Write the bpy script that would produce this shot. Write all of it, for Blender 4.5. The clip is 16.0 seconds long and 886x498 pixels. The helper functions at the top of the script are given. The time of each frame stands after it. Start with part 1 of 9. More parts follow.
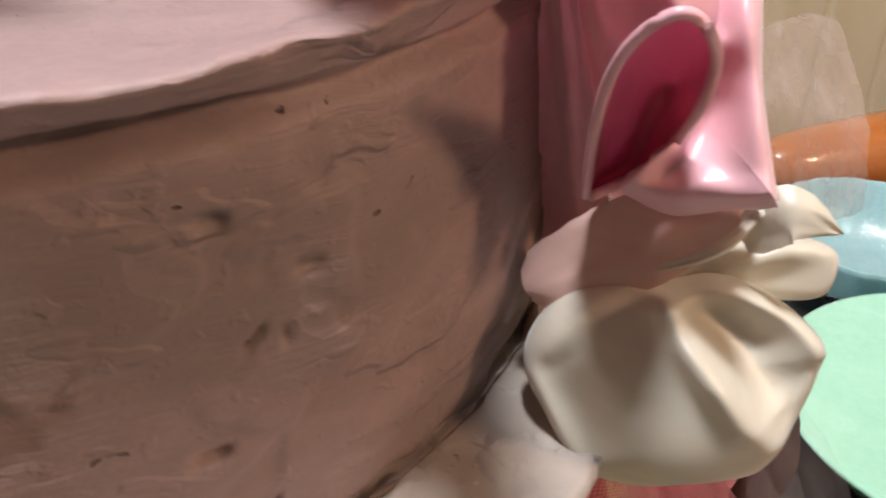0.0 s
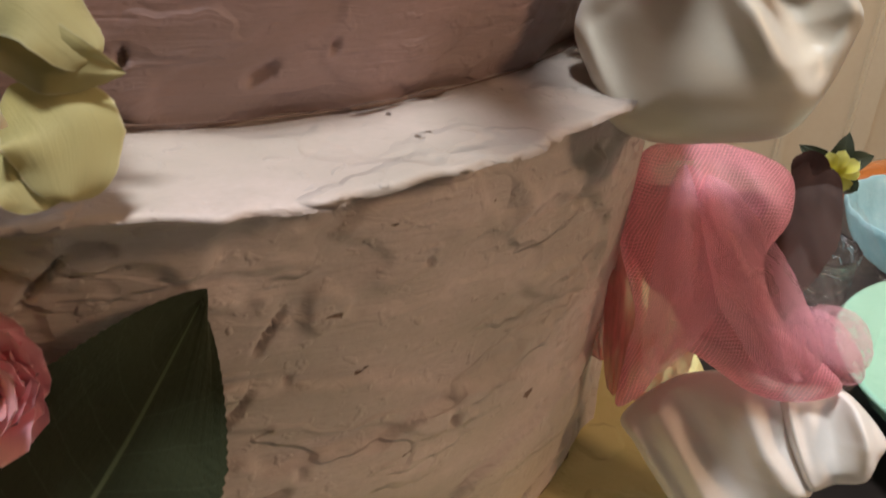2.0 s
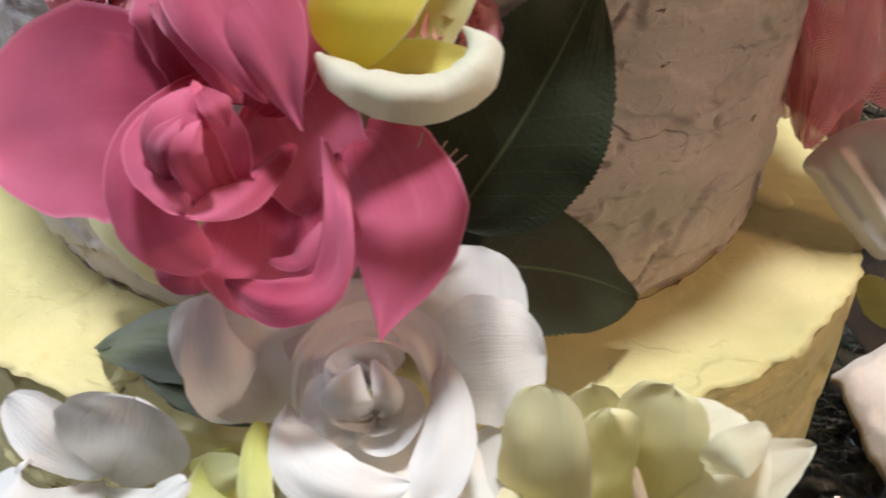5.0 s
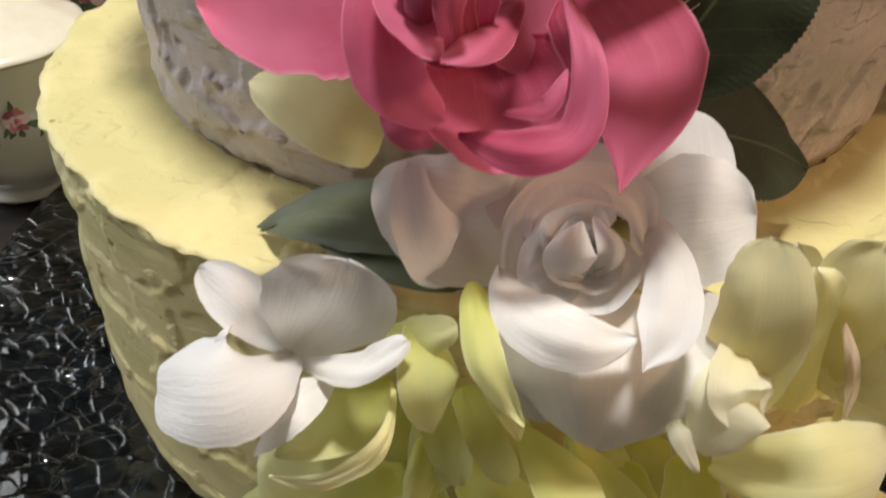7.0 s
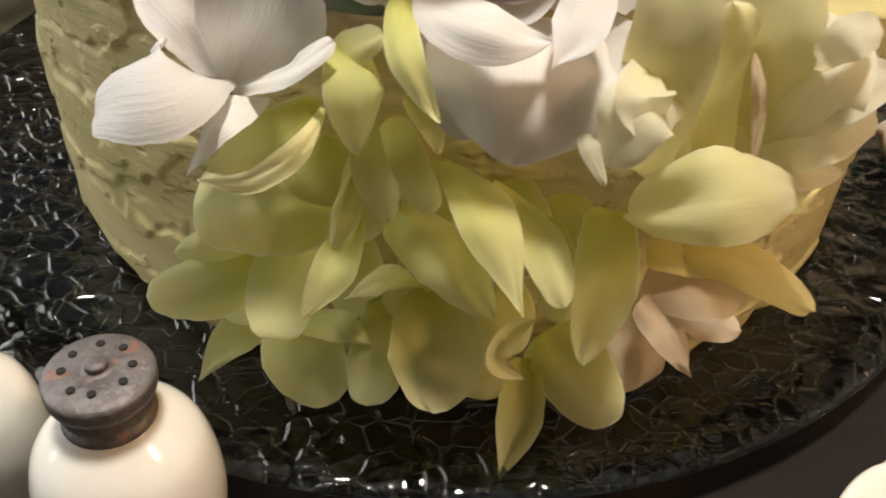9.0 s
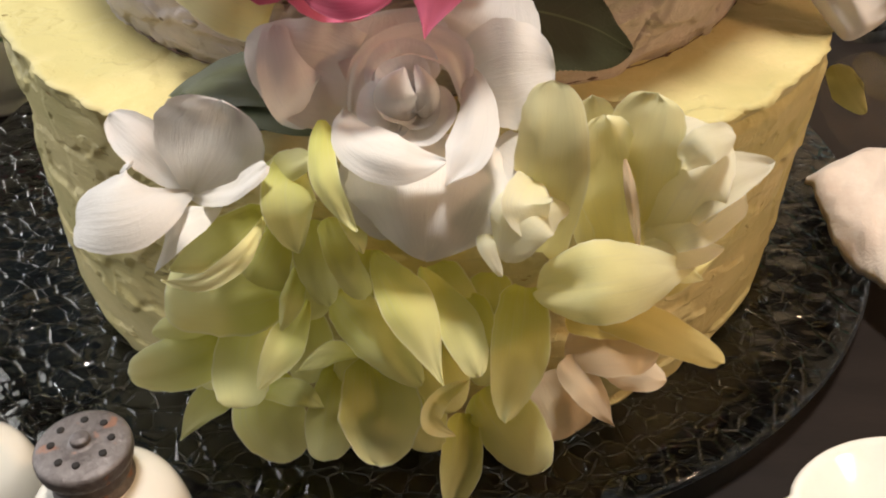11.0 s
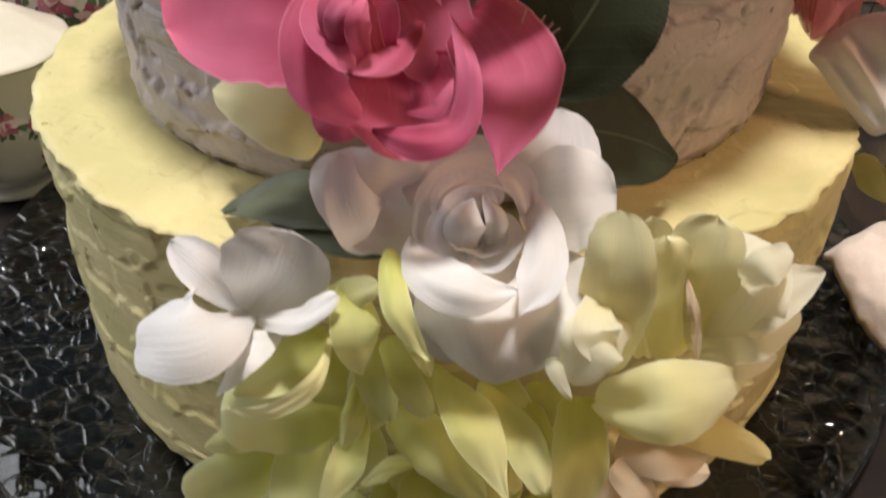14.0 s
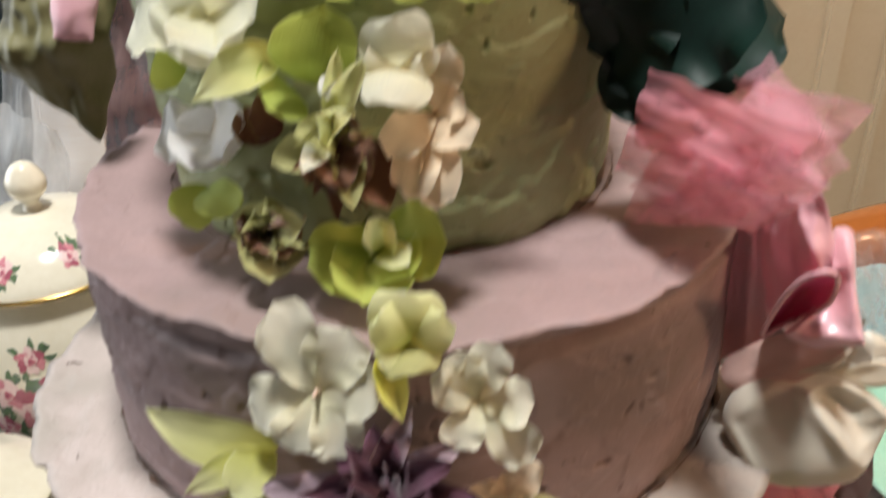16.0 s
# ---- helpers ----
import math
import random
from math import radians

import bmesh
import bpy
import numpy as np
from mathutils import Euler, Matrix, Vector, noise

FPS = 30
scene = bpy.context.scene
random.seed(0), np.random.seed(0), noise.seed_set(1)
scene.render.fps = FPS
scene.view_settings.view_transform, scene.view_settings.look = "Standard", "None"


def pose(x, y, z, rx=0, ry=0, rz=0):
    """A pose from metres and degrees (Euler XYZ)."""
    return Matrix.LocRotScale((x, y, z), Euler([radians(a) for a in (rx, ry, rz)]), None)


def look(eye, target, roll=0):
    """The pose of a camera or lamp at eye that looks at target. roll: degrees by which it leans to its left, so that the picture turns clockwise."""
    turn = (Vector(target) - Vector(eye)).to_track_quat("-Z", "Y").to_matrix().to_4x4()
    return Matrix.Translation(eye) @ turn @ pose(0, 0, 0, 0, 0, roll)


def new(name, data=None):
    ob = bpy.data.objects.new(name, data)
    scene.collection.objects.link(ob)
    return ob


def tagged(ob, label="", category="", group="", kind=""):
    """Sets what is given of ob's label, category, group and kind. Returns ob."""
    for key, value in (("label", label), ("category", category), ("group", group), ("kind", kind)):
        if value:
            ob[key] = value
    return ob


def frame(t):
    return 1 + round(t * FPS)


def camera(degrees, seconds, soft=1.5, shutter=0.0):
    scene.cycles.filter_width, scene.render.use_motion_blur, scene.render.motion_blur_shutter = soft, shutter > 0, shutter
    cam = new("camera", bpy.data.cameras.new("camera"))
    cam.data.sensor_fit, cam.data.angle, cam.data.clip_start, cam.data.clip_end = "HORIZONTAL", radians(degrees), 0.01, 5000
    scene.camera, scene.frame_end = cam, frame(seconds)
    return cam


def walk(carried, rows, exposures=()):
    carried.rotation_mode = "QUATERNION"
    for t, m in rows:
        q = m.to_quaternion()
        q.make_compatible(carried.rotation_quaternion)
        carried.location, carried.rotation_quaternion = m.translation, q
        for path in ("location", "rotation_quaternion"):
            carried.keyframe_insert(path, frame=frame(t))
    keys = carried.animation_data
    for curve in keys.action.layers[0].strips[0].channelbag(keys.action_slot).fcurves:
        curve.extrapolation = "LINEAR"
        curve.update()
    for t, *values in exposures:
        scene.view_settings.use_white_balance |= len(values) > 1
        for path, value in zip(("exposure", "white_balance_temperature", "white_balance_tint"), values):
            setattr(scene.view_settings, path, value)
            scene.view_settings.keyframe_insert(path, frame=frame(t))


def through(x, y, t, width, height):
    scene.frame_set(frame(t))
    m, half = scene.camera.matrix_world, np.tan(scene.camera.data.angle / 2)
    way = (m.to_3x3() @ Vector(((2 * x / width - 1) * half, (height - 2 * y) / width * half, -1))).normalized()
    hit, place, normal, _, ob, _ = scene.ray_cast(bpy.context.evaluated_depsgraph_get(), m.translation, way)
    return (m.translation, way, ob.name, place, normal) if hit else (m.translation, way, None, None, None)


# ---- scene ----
cam = camera(53.34, 16.0, soft=1.9, shutter=0.5)
PATH = [
    (0, (0.0806, -0.1755, 0.3418), (0.0893, 0.0765, 0.1792), -0.47),
    (0.5, (0.0955, -0.1876, 0.3330), (0.0861, 0.0701, 0.1797), 0.90),
    (1, (0.0907, -0.2049, 0.3066), (0.0775, 0.0602, 0.1668), 1.94),
    (1.5, (0.0838, -0.2136, 0.2938), (0.0695, 0.0499, 0.1510), 3.05),
    (2, (0.0868, -0.2224, 0.2861), (0.0700, 0.0385, 0.1389), 2.97),
    (2.5, (0.0870, -0.2315, 0.2819), (0.0695, 0.0281, 0.1325), 2.98),
    (3, (0.0864, -0.2471, 0.2703), (0.0654, 0.0118, 0.1201), 3.21),
    (3.5, (0.0758, -0.2600, 0.2640), (0.0551, -0.0016, 0.1131), 3.43),
    (4, (0.0671, -0.2702, 0.2592), (0.0466, -0.0138, 0.1050), 2.95),
    (4.5, (0.0553, -0.2844, 0.2654), (0.0347, -0.0300, 0.1078), 1.19),
    (5, (0.0307, -0.2985, 0.2639), (0.0119, -0.0444, 0.1055), 0.45),
    (5.2, (0.0240, -0.2971, 0.2678), (0.0059, -0.0447, 0.1066), -0.26),
    (7.5, (-0.0120, -0.3161, 0.2417), (-0.0270, -0.0800, 0.0573), 0.46),
    (8, (-0.0108, -0.3254, 0.2282), (-0.0212, -0.0952, 0.0361), 2.72),
    (8.5, (-0.0041, -0.3315, 0.2174), (-0.0124, -0.1030, 0.0231), 3.43),
    (9, (0.0055, -0.3415, 0.2199), (-0.0043, -0.1115, 0.0275), 3.67),
    (9.5, (0.0206, -0.3482, 0.2344), (0.0070, -0.1162, 0.0447), 2.91),
    (10, (0.0333, -0.3572, 0.2413), (0.0139, -0.1258, 0.0514), 1.63),
    (10.2, (0.0326, -0.3592, 0.2496), (0.0114, -0.1282, 0.0593), 1.00),
    (12.3, (0.0175, -0.3450, 0.2566), (0.0088, -0.1051, 0.0767), 0.67),
    (12.5, (0.0152, -0.3447, 0.2603), (0.0064, -0.1051, 0.0800), 0.57),
    (13, (0.0124, -0.3478, 0.2606), (0.0030, -0.1071, 0.0819), 0.69),
    (13.5, (0.0102, -0.3492, 0.2626), (0.0008, -0.1083, 0.0841), 0.85),
    (14, (0.0068, -0.3459, 0.2709), (-0.0039, -0.1035, 0.0945), 0.50),
    (14.5, (0.0007, -0.3361, 0.2972), (-0.0106, -0.0867, 0.1309), 0.26),
    (15, (-0.0062, -0.3229, 0.3365), (-0.0163, -0.0685, 0.1778), -0.58),
    (15.5, (0.0006, -0.3014, 0.3849), (-0.0075, -0.0429, 0.2328), -1.52),
    (16, (0.0153, -0.2774, 0.4311), (0.0102, -0.0161, 0.2838), -1.95),
]
# the picture's own drift of brightness and white balance: seconds, stops, kelvin, tint
DRIFT = [(0.0, -0.75, 6250, 8), (1.5, -1.03, 6250, 7), (3.0, -0.93, 6200, 6), (4.0, -0.87, 5800, 4), (5.0, -0.90, 6000, 6), (8.0, -0.93, 7000, 7), (10.0, -0.93, 7400, 8), (12.5, -0.91, 6600, 9), (14.8, -0.95, 6600, 10), (16.0, -0.95, 6500, 6)]
walk(cam, [(t, look(eye, target, roll)) for t, eye, target, roll in PATH], DRIFT)

# ---- light ----
world = bpy.data.worlds.new("world")
scene.world = world
world.use_nodes = True
bg = world.node_tree.nodes["Background"]
bg.inputs["Color"].default_value = (0.75, 0.82, 1.0, 1)
bg.inputs["Strength"].default_value = 0.03


def area_lamp(name, eye, target, size, watts, colour, shape="DISK", size_y=None):
    data = bpy.data.lights.new(name, "AREA")
    data.shape, data.size, data.energy, data.color = shape, size, watts, colour
    if size_y:
        data.size_y = size_y
    ob = new(name, data)
    ob.matrix_world = look(eye, target)
    return ob


CEIL_LAMP = (0.03, -0.19, 2.40)
SIDE_LAMP = (1.20, -0.42, 0.85)
# window openings: low and high y (or x) and z; the south one is added for a fill lamp
WEST_WINDOW = (-0.55, 1.25, 0.15, 1.85)
FILL_OPENING = (-0.60, 0.80, 0.75, 1.75)
area_lamp("ceiling_lamp_light", CEIL_LAMP, (0.0, -0.1, 0.1), 0.34, 118.0, (1.0, 0.975, 0.97))
area_lamp("side_lamp_light", SIDE_LAMP, (0, 0, 0.2), 0.16, 12.0, (1.0, 0.62, 0.38))
area_lamp("window_light", (-1.99, 0.35, 1.0), (0, 0.35, 1.0), 1.8, 72.0, (0.90, 0.93, 1.0), "RECTANGLE", 1.7)
# fill lamp with no known source, set in the added south opening
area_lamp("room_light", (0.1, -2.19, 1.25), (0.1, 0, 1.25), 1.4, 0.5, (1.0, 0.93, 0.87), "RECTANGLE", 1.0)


# ---- materials ----
def node(tree, kind, **values):
    n = tree.nodes.new(kind)
    for key, value in values.items():
        n.inputs[key.replace("_", " ")].default_value = value
    return n


def ramp_mix(tree, factor, a, b):
    """A colour between a and b by a 0..1 socket."""
    mix = tree.nodes.new("ShaderNodeMix")
    mix.data_type = "RGBA"
    for sock, value in ((mix.inputs[6], a), (mix.inputs[7], b)):
        if isinstance(value, bpy.types.NodeSocket):
            tree.links.new(value, sock)
        else:
            sock.default_value = (*value, 1)
    tree.links.new(factor, mix.inputs[0])
    return mix.outputs[2]


def steep(tree, socket, low, high):
    r = tree.nodes.new("ShaderNodeMapRange")
    r.inputs["From Min"].default_value, r.inputs["From Max"].default_value = low, high
    tree.links.new(socket, r.inputs["Value"])
    return r.outputs["Result"]


def surface(name, base, other, rough=0.5, scale=30.0, fine=300.0, stretch=(1, 1, 1), bump=0.25, depth=0.0008, metal=0.0,
            through=0.0, sheen=0.0, coat=0.0, spots=None, spot_scale=60.0, spot_at=0.68, coords="Object", specular=0.5):
    """A material with colour varied at two scales, relief, and optional spots of another colour."""
    m = bpy.data.materials.new(name)
    m.use_nodes = True
    t = m.node_tree
    p = t.nodes["Principled BSDF"]
    where = t.nodes.new("ShaderNodeTexCoord")
    mapping = t.nodes.new("ShaderNodeMapping")
    mapping.inputs["Scale"].default_value = stretch
    t.links.new(where.outputs[coords], mapping.inputs["Vector"])
    n1 = node(t, "ShaderNodeTexNoise", Scale=scale, Detail=5.0, Roughness=0.6)
    n2 = node(t, "ShaderNodeTexNoise", Scale=fine, Detail=4.0, Roughness=0.65)
    for n in (n1, n2):
        t.links.new(mapping.outputs[0], n.inputs["Vector"])
    both = t.nodes.new("ShaderNodeMath")
    both.operation = "MULTIPLY_ADD"
    both.inputs[1].default_value = 0.6
    t.links.new(n1.outputs["Fac"], both.inputs[0])
    half = t.nodes.new("ShaderNodeMath")
    half.operation = "MULTIPLY"
    half.inputs[1].default_value = 0.4
    t.links.new(n2.outputs["Fac"], half.inputs[0])
    t.links.new(half.outputs[0], both.inputs[2])
    colour = ramp_mix(t, steep(t, both.outputs[0], 0.36, 0.64), base, other)
    if spots:
        n3 = node(t, "ShaderNodeTexNoise", Scale=spot_scale, Detail=3.0)
        t.links.new(mapping.outputs[0], n3.inputs["Vector"])
        colour = ramp_mix(t, steep(t, n3.outputs["Fac"], spot_at, spot_at + 0.06), colour, spots)
    t.links.new(colour, p.inputs["Base Color"])
    p.inputs["Roughness"].default_value, p.inputs["Metallic"].default_value = rough, metal
    p.inputs["Sheen Weight"].default_value, p.inputs["Coat Weight"].default_value = sheen, coat
    p.inputs["Specular IOR Level"].default_value = specular
    b = node(t, "ShaderNodeBump", Strength=bump, Distance=depth)
    t.links.new(both.outputs[0], b.inputs["Height"])
    t.links.new(b.outputs[0], p.inputs["Normal"])
    if through:
        tr = t.nodes.new("ShaderNodeBsdfTranslucent")
        t.links.new(colour, tr.inputs["Color"])
        t.links.new(b.outputs[0], tr.inputs["Normal"])
        mix = t.nodes.new("ShaderNodeMixShader")
        mix.inputs[0].default_value = through
        t.links.new(p.outputs[0], mix.inputs[1])
        t.links.new(tr.outputs[0], mix.inputs[2])
        t.links.new(mix.outputs[0], t.nodes["Material Output"].inputs["Surface"])
    return m


def petal_surface(name, root, tip, edge=None, through=0.3, rough=0.65, veins=0.35, sheen=0.25, vein_scale=26.0, blotch=None, ribs=None):
    """Cloth petals: coloured from root to tip along the petal (u), with fine lengthwise crinkles and a rim tint."""
    m = bpy.data.materials.new(name)
    m.use_nodes = True
    t = m.node_tree
    p = t.nodes["Principled BSDF"]
    uv = t.nodes.new("ShaderNodeUVMap")
    sep = t.nodes.new("ShaderNodeSeparateXYZ")
    t.links.new(uv.outputs[0], sep.inputs[0])
    info = t.nodes.new("ShaderNodeObjectInfo")
    mapping = t.nodes.new("ShaderNodeMapping")
    mapping.inputs["Scale"].default_value = (1.6, vein_scale, 1)
    shift = t.nodes.new("ShaderNodeCombineXYZ")
    t.links.new(info.outputs["Random"], shift.inputs[2])
    t.links.new(uv.outputs[0], mapping.inputs["Vector"])
    t.links.new(shift.outputs[0], mapping.inputs["Location"])
    vein = node(t, "ShaderNodeTexNoise", Scale=1.0, Detail=4.0, Roughness=0.7)
    t.links.new(mapping.outputs[0], vein.inputs["Vector"])
    obj = t.nodes.new("ShaderNodeTexCoord")
    weave = node(t, "ShaderNodeTexNoise", Scale=900.0, Detail=2.0)
    cloud = node(t, "ShaderNodeTexNoise", Scale=70.0, Detail=3.0)
    t.links.new(obj.outputs["Object"], weave.inputs["Vector"])
    t.links.new(obj.outputs["Object"], cloud.inputs["Vector"])
    along = t.nodes.new("ShaderNodeMath")
    along.operation = "MULTIPLY_ADD"
    t.links.new(cloud.outputs["Fac"], along.inputs[0])
    along.inputs[1].default_value = 0.5
    less = t.nodes.new("ShaderNodeMath")
    less.operation = "SUBTRACT"
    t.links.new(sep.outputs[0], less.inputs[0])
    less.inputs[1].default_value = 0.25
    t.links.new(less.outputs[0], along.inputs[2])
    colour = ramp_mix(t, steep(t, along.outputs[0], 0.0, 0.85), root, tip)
    dark = tuple(c * 0.88 for c in tip)
    colour = ramp_mix(t, steep(t, vein.outputs["Fac"], 0.5, 0.95), colour, dark)
    if edge:
        off = t.nodes.new("ShaderNodeMath")
        off.operation = "SUBTRACT"
        t.links.new(sep.outputs[1], off.inputs[0])
        off.inputs[1].default_value = 0.5
        mag = t.nodes.new("ShaderNodeMath")
        mag.operation = "ABSOLUTE"
        t.links.new(off.outputs[0], mag.inputs[0])
        rim = t.nodes.new("ShaderNodeMath")
        rim.operation = "MAXIMUM"
        t.links.new(steep(t, mag.outputs[0], 0.47, 0.5), rim.inputs[0])
        t.links.new(steep(t, sep.outputs[0], 0.965, 1.0), rim.inputs[1])
        colour = ramp_mix(t, rim.outputs[0], colour, edge)
    if blotch:
        colour = ramp_mix(t, steep(t, cloud.outputs["Fac"], 0.52, 0.66), colour, blotch)
    if ribs:
        # side ribs that slant forward from the middle
        off = t.nodes.new("ShaderNodeMath")
        off.operation = "SUBTRACT"
        t.links.new(sep.outputs[1], off.inputs[0])
        off.inputs[1].default_value = 0.5
        mag = t.nodes.new("ShaderNodeMath")
        mag.operation = "ABSOLUTE"
        t.links.new(off.outputs[0], mag.inputs[0])
        line = t.nodes.new("ShaderNodeMath")
        line.operation = "MULTIPLY_ADD"
        t.links.new(mag.outputs[0], line.inputs[0])
        line.inputs[1].default_value = -0.42
        t.links.new(sep.outputs[0], line.inputs[2])
        saw = t.nodes.new("ShaderNodeMath")
        saw.operation = "PINGPONG"
        t.links.new(line.outputs[0], saw.inputs[0])
        saw.inputs[1].default_value = 0.055
        colour = ramp_mix(t, steep(t, saw.outputs[0], 0.004, 0.0), colour, tuple(c * 0.75 for c in ribs))
        colour = ramp_mix(t, steep(t, mag.outputs[0], 0.014, 0.006), colour, tuple(c * 1.6 for c in ribs))
    # each petal is dyed a little lighter or darker
    tone = t.nodes.new("ShaderNodeHueSaturation")
    t.links.new(colour, tone.inputs["Color"])
    value = t.nodes.new("ShaderNodeMapRange")
    value.inputs["To Min"].default_value, value.inputs["To Max"].default_value = 0.86, 1.08
    t.links.new(info.outputs["Random"], value.inputs["Value"])
    t.links.new(value.outputs[0], tone.inputs["Value"])
    colour = tone.outputs[0]
    t.links.new(colour, p.inputs["Base Color"])
    p.inputs["Roughness"].default_value, p.inputs["Sheen Weight"].default_value = rough, sheen
    p.inputs["Specular IOR Level"].default_value = 0.3
    height = t.nodes.new("ShaderNodeMath")
    height.operation = "MULTIPLY_ADD"
    t.links.new(weave.outputs["Fac"], height.inputs[0])
    height.inputs[1].default_value = 0.25
    t.links.new(vein.outputs["Fac"], height.inputs[2])
    b = node(t, "ShaderNodeBump", Strength=veins * 0.5, Distance=0.0010)
    t.links.new(height.outputs[0], b.inputs["Height"])
    t.links.new(b.outputs[0], p.inputs["Normal"])
    tr = t.nodes.new("ShaderNodeBsdfTranslucent")
    t.links.new(colour, tr.inputs["Color"])
    t.links.new(b.outputs[0], tr.inputs["Normal"])
    mix = t.nodes.new("ShaderNodeMixShader")
    mix.inputs[0].default_value = through
    t.links.new(p.outputs[0], mix.inputs[1])
    t.links.new(tr.outputs[0], mix.inputs[2])
    t.links.new(mix.outputs[0], t.nodes["Material Output"].inputs["Surface"])
    return m


def net_surface(name, colour, haze, count=0.0, thread=0.26, rough=0.6):
    """Tulle or organza: a see-through haze of fine fibres, with a diamond net of threads when count is given."""
    m = bpy.data.materials.new(name)
    m.use_nodes = True
    t = m.node_tree
    p = t.nodes["Principled BSDF"]
    p.inputs["Base Color"].default_value = (*colour, 1)
    p.inputs["Roughness"].default_value = rough
    p.inputs["Sheen Weight"].default_value = 0.3
    uv = t.nodes.new("ShaderNodeUVMap")
    cloudy = node(t, "ShaderNodeTexNoise", Scale=5.0, Detail=3.0)
    t.links.new(uv.outputs[0], cloudy.inputs["Vector"])
    r = t.nodes.new("ShaderNodeMapRange")
    for key, value in (("From Min", 0.3), ("From Max", 0.7), ("To Min", haze * 0.6), ("To Max", haze * 1.4)):
        r.inputs[key].default_value = value
    t.links.new(cloudy.outputs["Fac"], r.inputs["Value"])
    cover = r.outputs["Result"]
    if count:
        # the net is never quite square to the cloth
        warp = node(t, "ShaderNodeTexNoise", Scale=3.0, Detail=1.0)
        t.links.new(uv.outputs[0], warp.inputs["Vector"])
        bent = t.nodes.new("ShaderNodeMix")
        bent.data_type = "VECTOR"
        bent.inputs[0].default_value = 0.10
        t.links.new(uv.outputs[0], bent.inputs[4])
        t.links.new(warp.outputs["Color"], bent.inputs[5])
        for across in (0.8, -0.8):
            line = t.nodes.new("ShaderNodeVectorMath")
            line.operation = "DOT_PRODUCT"
            line.inputs[1].default_value = (count * 1.2, count * across, 0)
            t.links.new(bent.outputs[1], line.inputs[0])
            wave = t.nodes.new("ShaderNodeMath")
            wave.operation = "PINGPONG"
            wave.inputs[1].default_value = 0.5
            t.links.new(line.outputs["Value"], wave.inputs[0])
            both = t.nodes.new("ShaderNodeMath")
            both.operation = "MAXIMUM"
            t.links.new(cover, both.inputs[0])
            t.links.new(steep(t, wave.outputs[0], thread * 0.62, thread * 0.32), both.inputs[1])
            cover = both.outputs[0]
    tr = t.nodes.new("ShaderNodeBsdfTranslucent")
    tr.inputs["Color"].default_value = (*colour, 1)
    cloth = t.nodes.new("ShaderNodeMixShader")
    cloth.inputs[0].default_value = 0.45
    t.links.new(p.outputs[0], cloth.inputs[1])
    t.links.new(tr.outputs[0], cloth.inputs[2])
    clear = t.nodes.new("ShaderNodeBsdfTransparent")
    mix = t.nodes.new("ShaderNodeMixShader")
    t.links.new(cover, mix.inputs[0])
    t.links.new(clear.outputs[0], mix.inputs[1])
    t.links.new(cloth.outputs[0], mix.inputs[2])
    t.links.new(mix.outputs[0], t.nodes["Material Output"].inputs["Surface"])
    return m


def glass_surface(name, colour, rough=0.03, ripple=0.0, ripple_scale=60.0, depth=0.002, ior=1.48):
    m = bpy.data.materials.new(name)
    m.use_nodes = True
    t = m.node_tree
    p = t.nodes["Principled BSDF"]
    p.inputs["Base Color"].default_value = (*colour, 1)
    p.inputs["Roughness"].default_value, p.inputs["IOR"].default_value = rough, ior
    p.inputs["Transmission Weight"].default_value = 1.0
    if ripple:
        where = t.nodes.new("ShaderNodeTexCoord")
        warp = node(t, "ShaderNodeTexNoise", Scale=ripple_scale * 0.35, Detail=2.0)
        t.links.new(where.outputs["Object"], warp.inputs["Vector"])
        add = t.nodes.new("ShaderNodeMix")
        add.data_type = "VECTOR"
        add.inputs[0].default_value = 0.012
        t.links.new(where.outputs["Object"], add.inputs[4])
        t.links.new(warp.outputs["Color"], add.inputs[5])
        cells = node(t, "ShaderNodeTexVoronoi", Scale=ripple_scale)
        cells.feature = "DISTANCE_TO_EDGE"
        t.links.new(add.outputs[1], cells.inputs["Vector"])
        groove = steep(t, cells.outputs["Distance"], 0.0, 0.05)
        hammer = node(t, "ShaderNodeTexNoise", Scale=ripple_scale * 0.9, Detail=1.0)
        t.links.new(where.outputs["Object"], hammer.inputs["Vector"])
        both = t.nodes.new("ShaderNodeMath")
        both.operation = "MULTIPLY_ADD"
        t.links.new(hammer.outputs["Fac"], both.inputs[0])
        both.inputs[1].default_value = 5.0
        t.links.new(groove, both.inputs[2])
        b = node(t, "ShaderNodeBump", Strength=ripple, Distance=depth)
        t.links.new(both.outputs[0], b.inputs["Height"])
        t.links.new(b.outputs[0], p.inputs["Normal"])
    return m


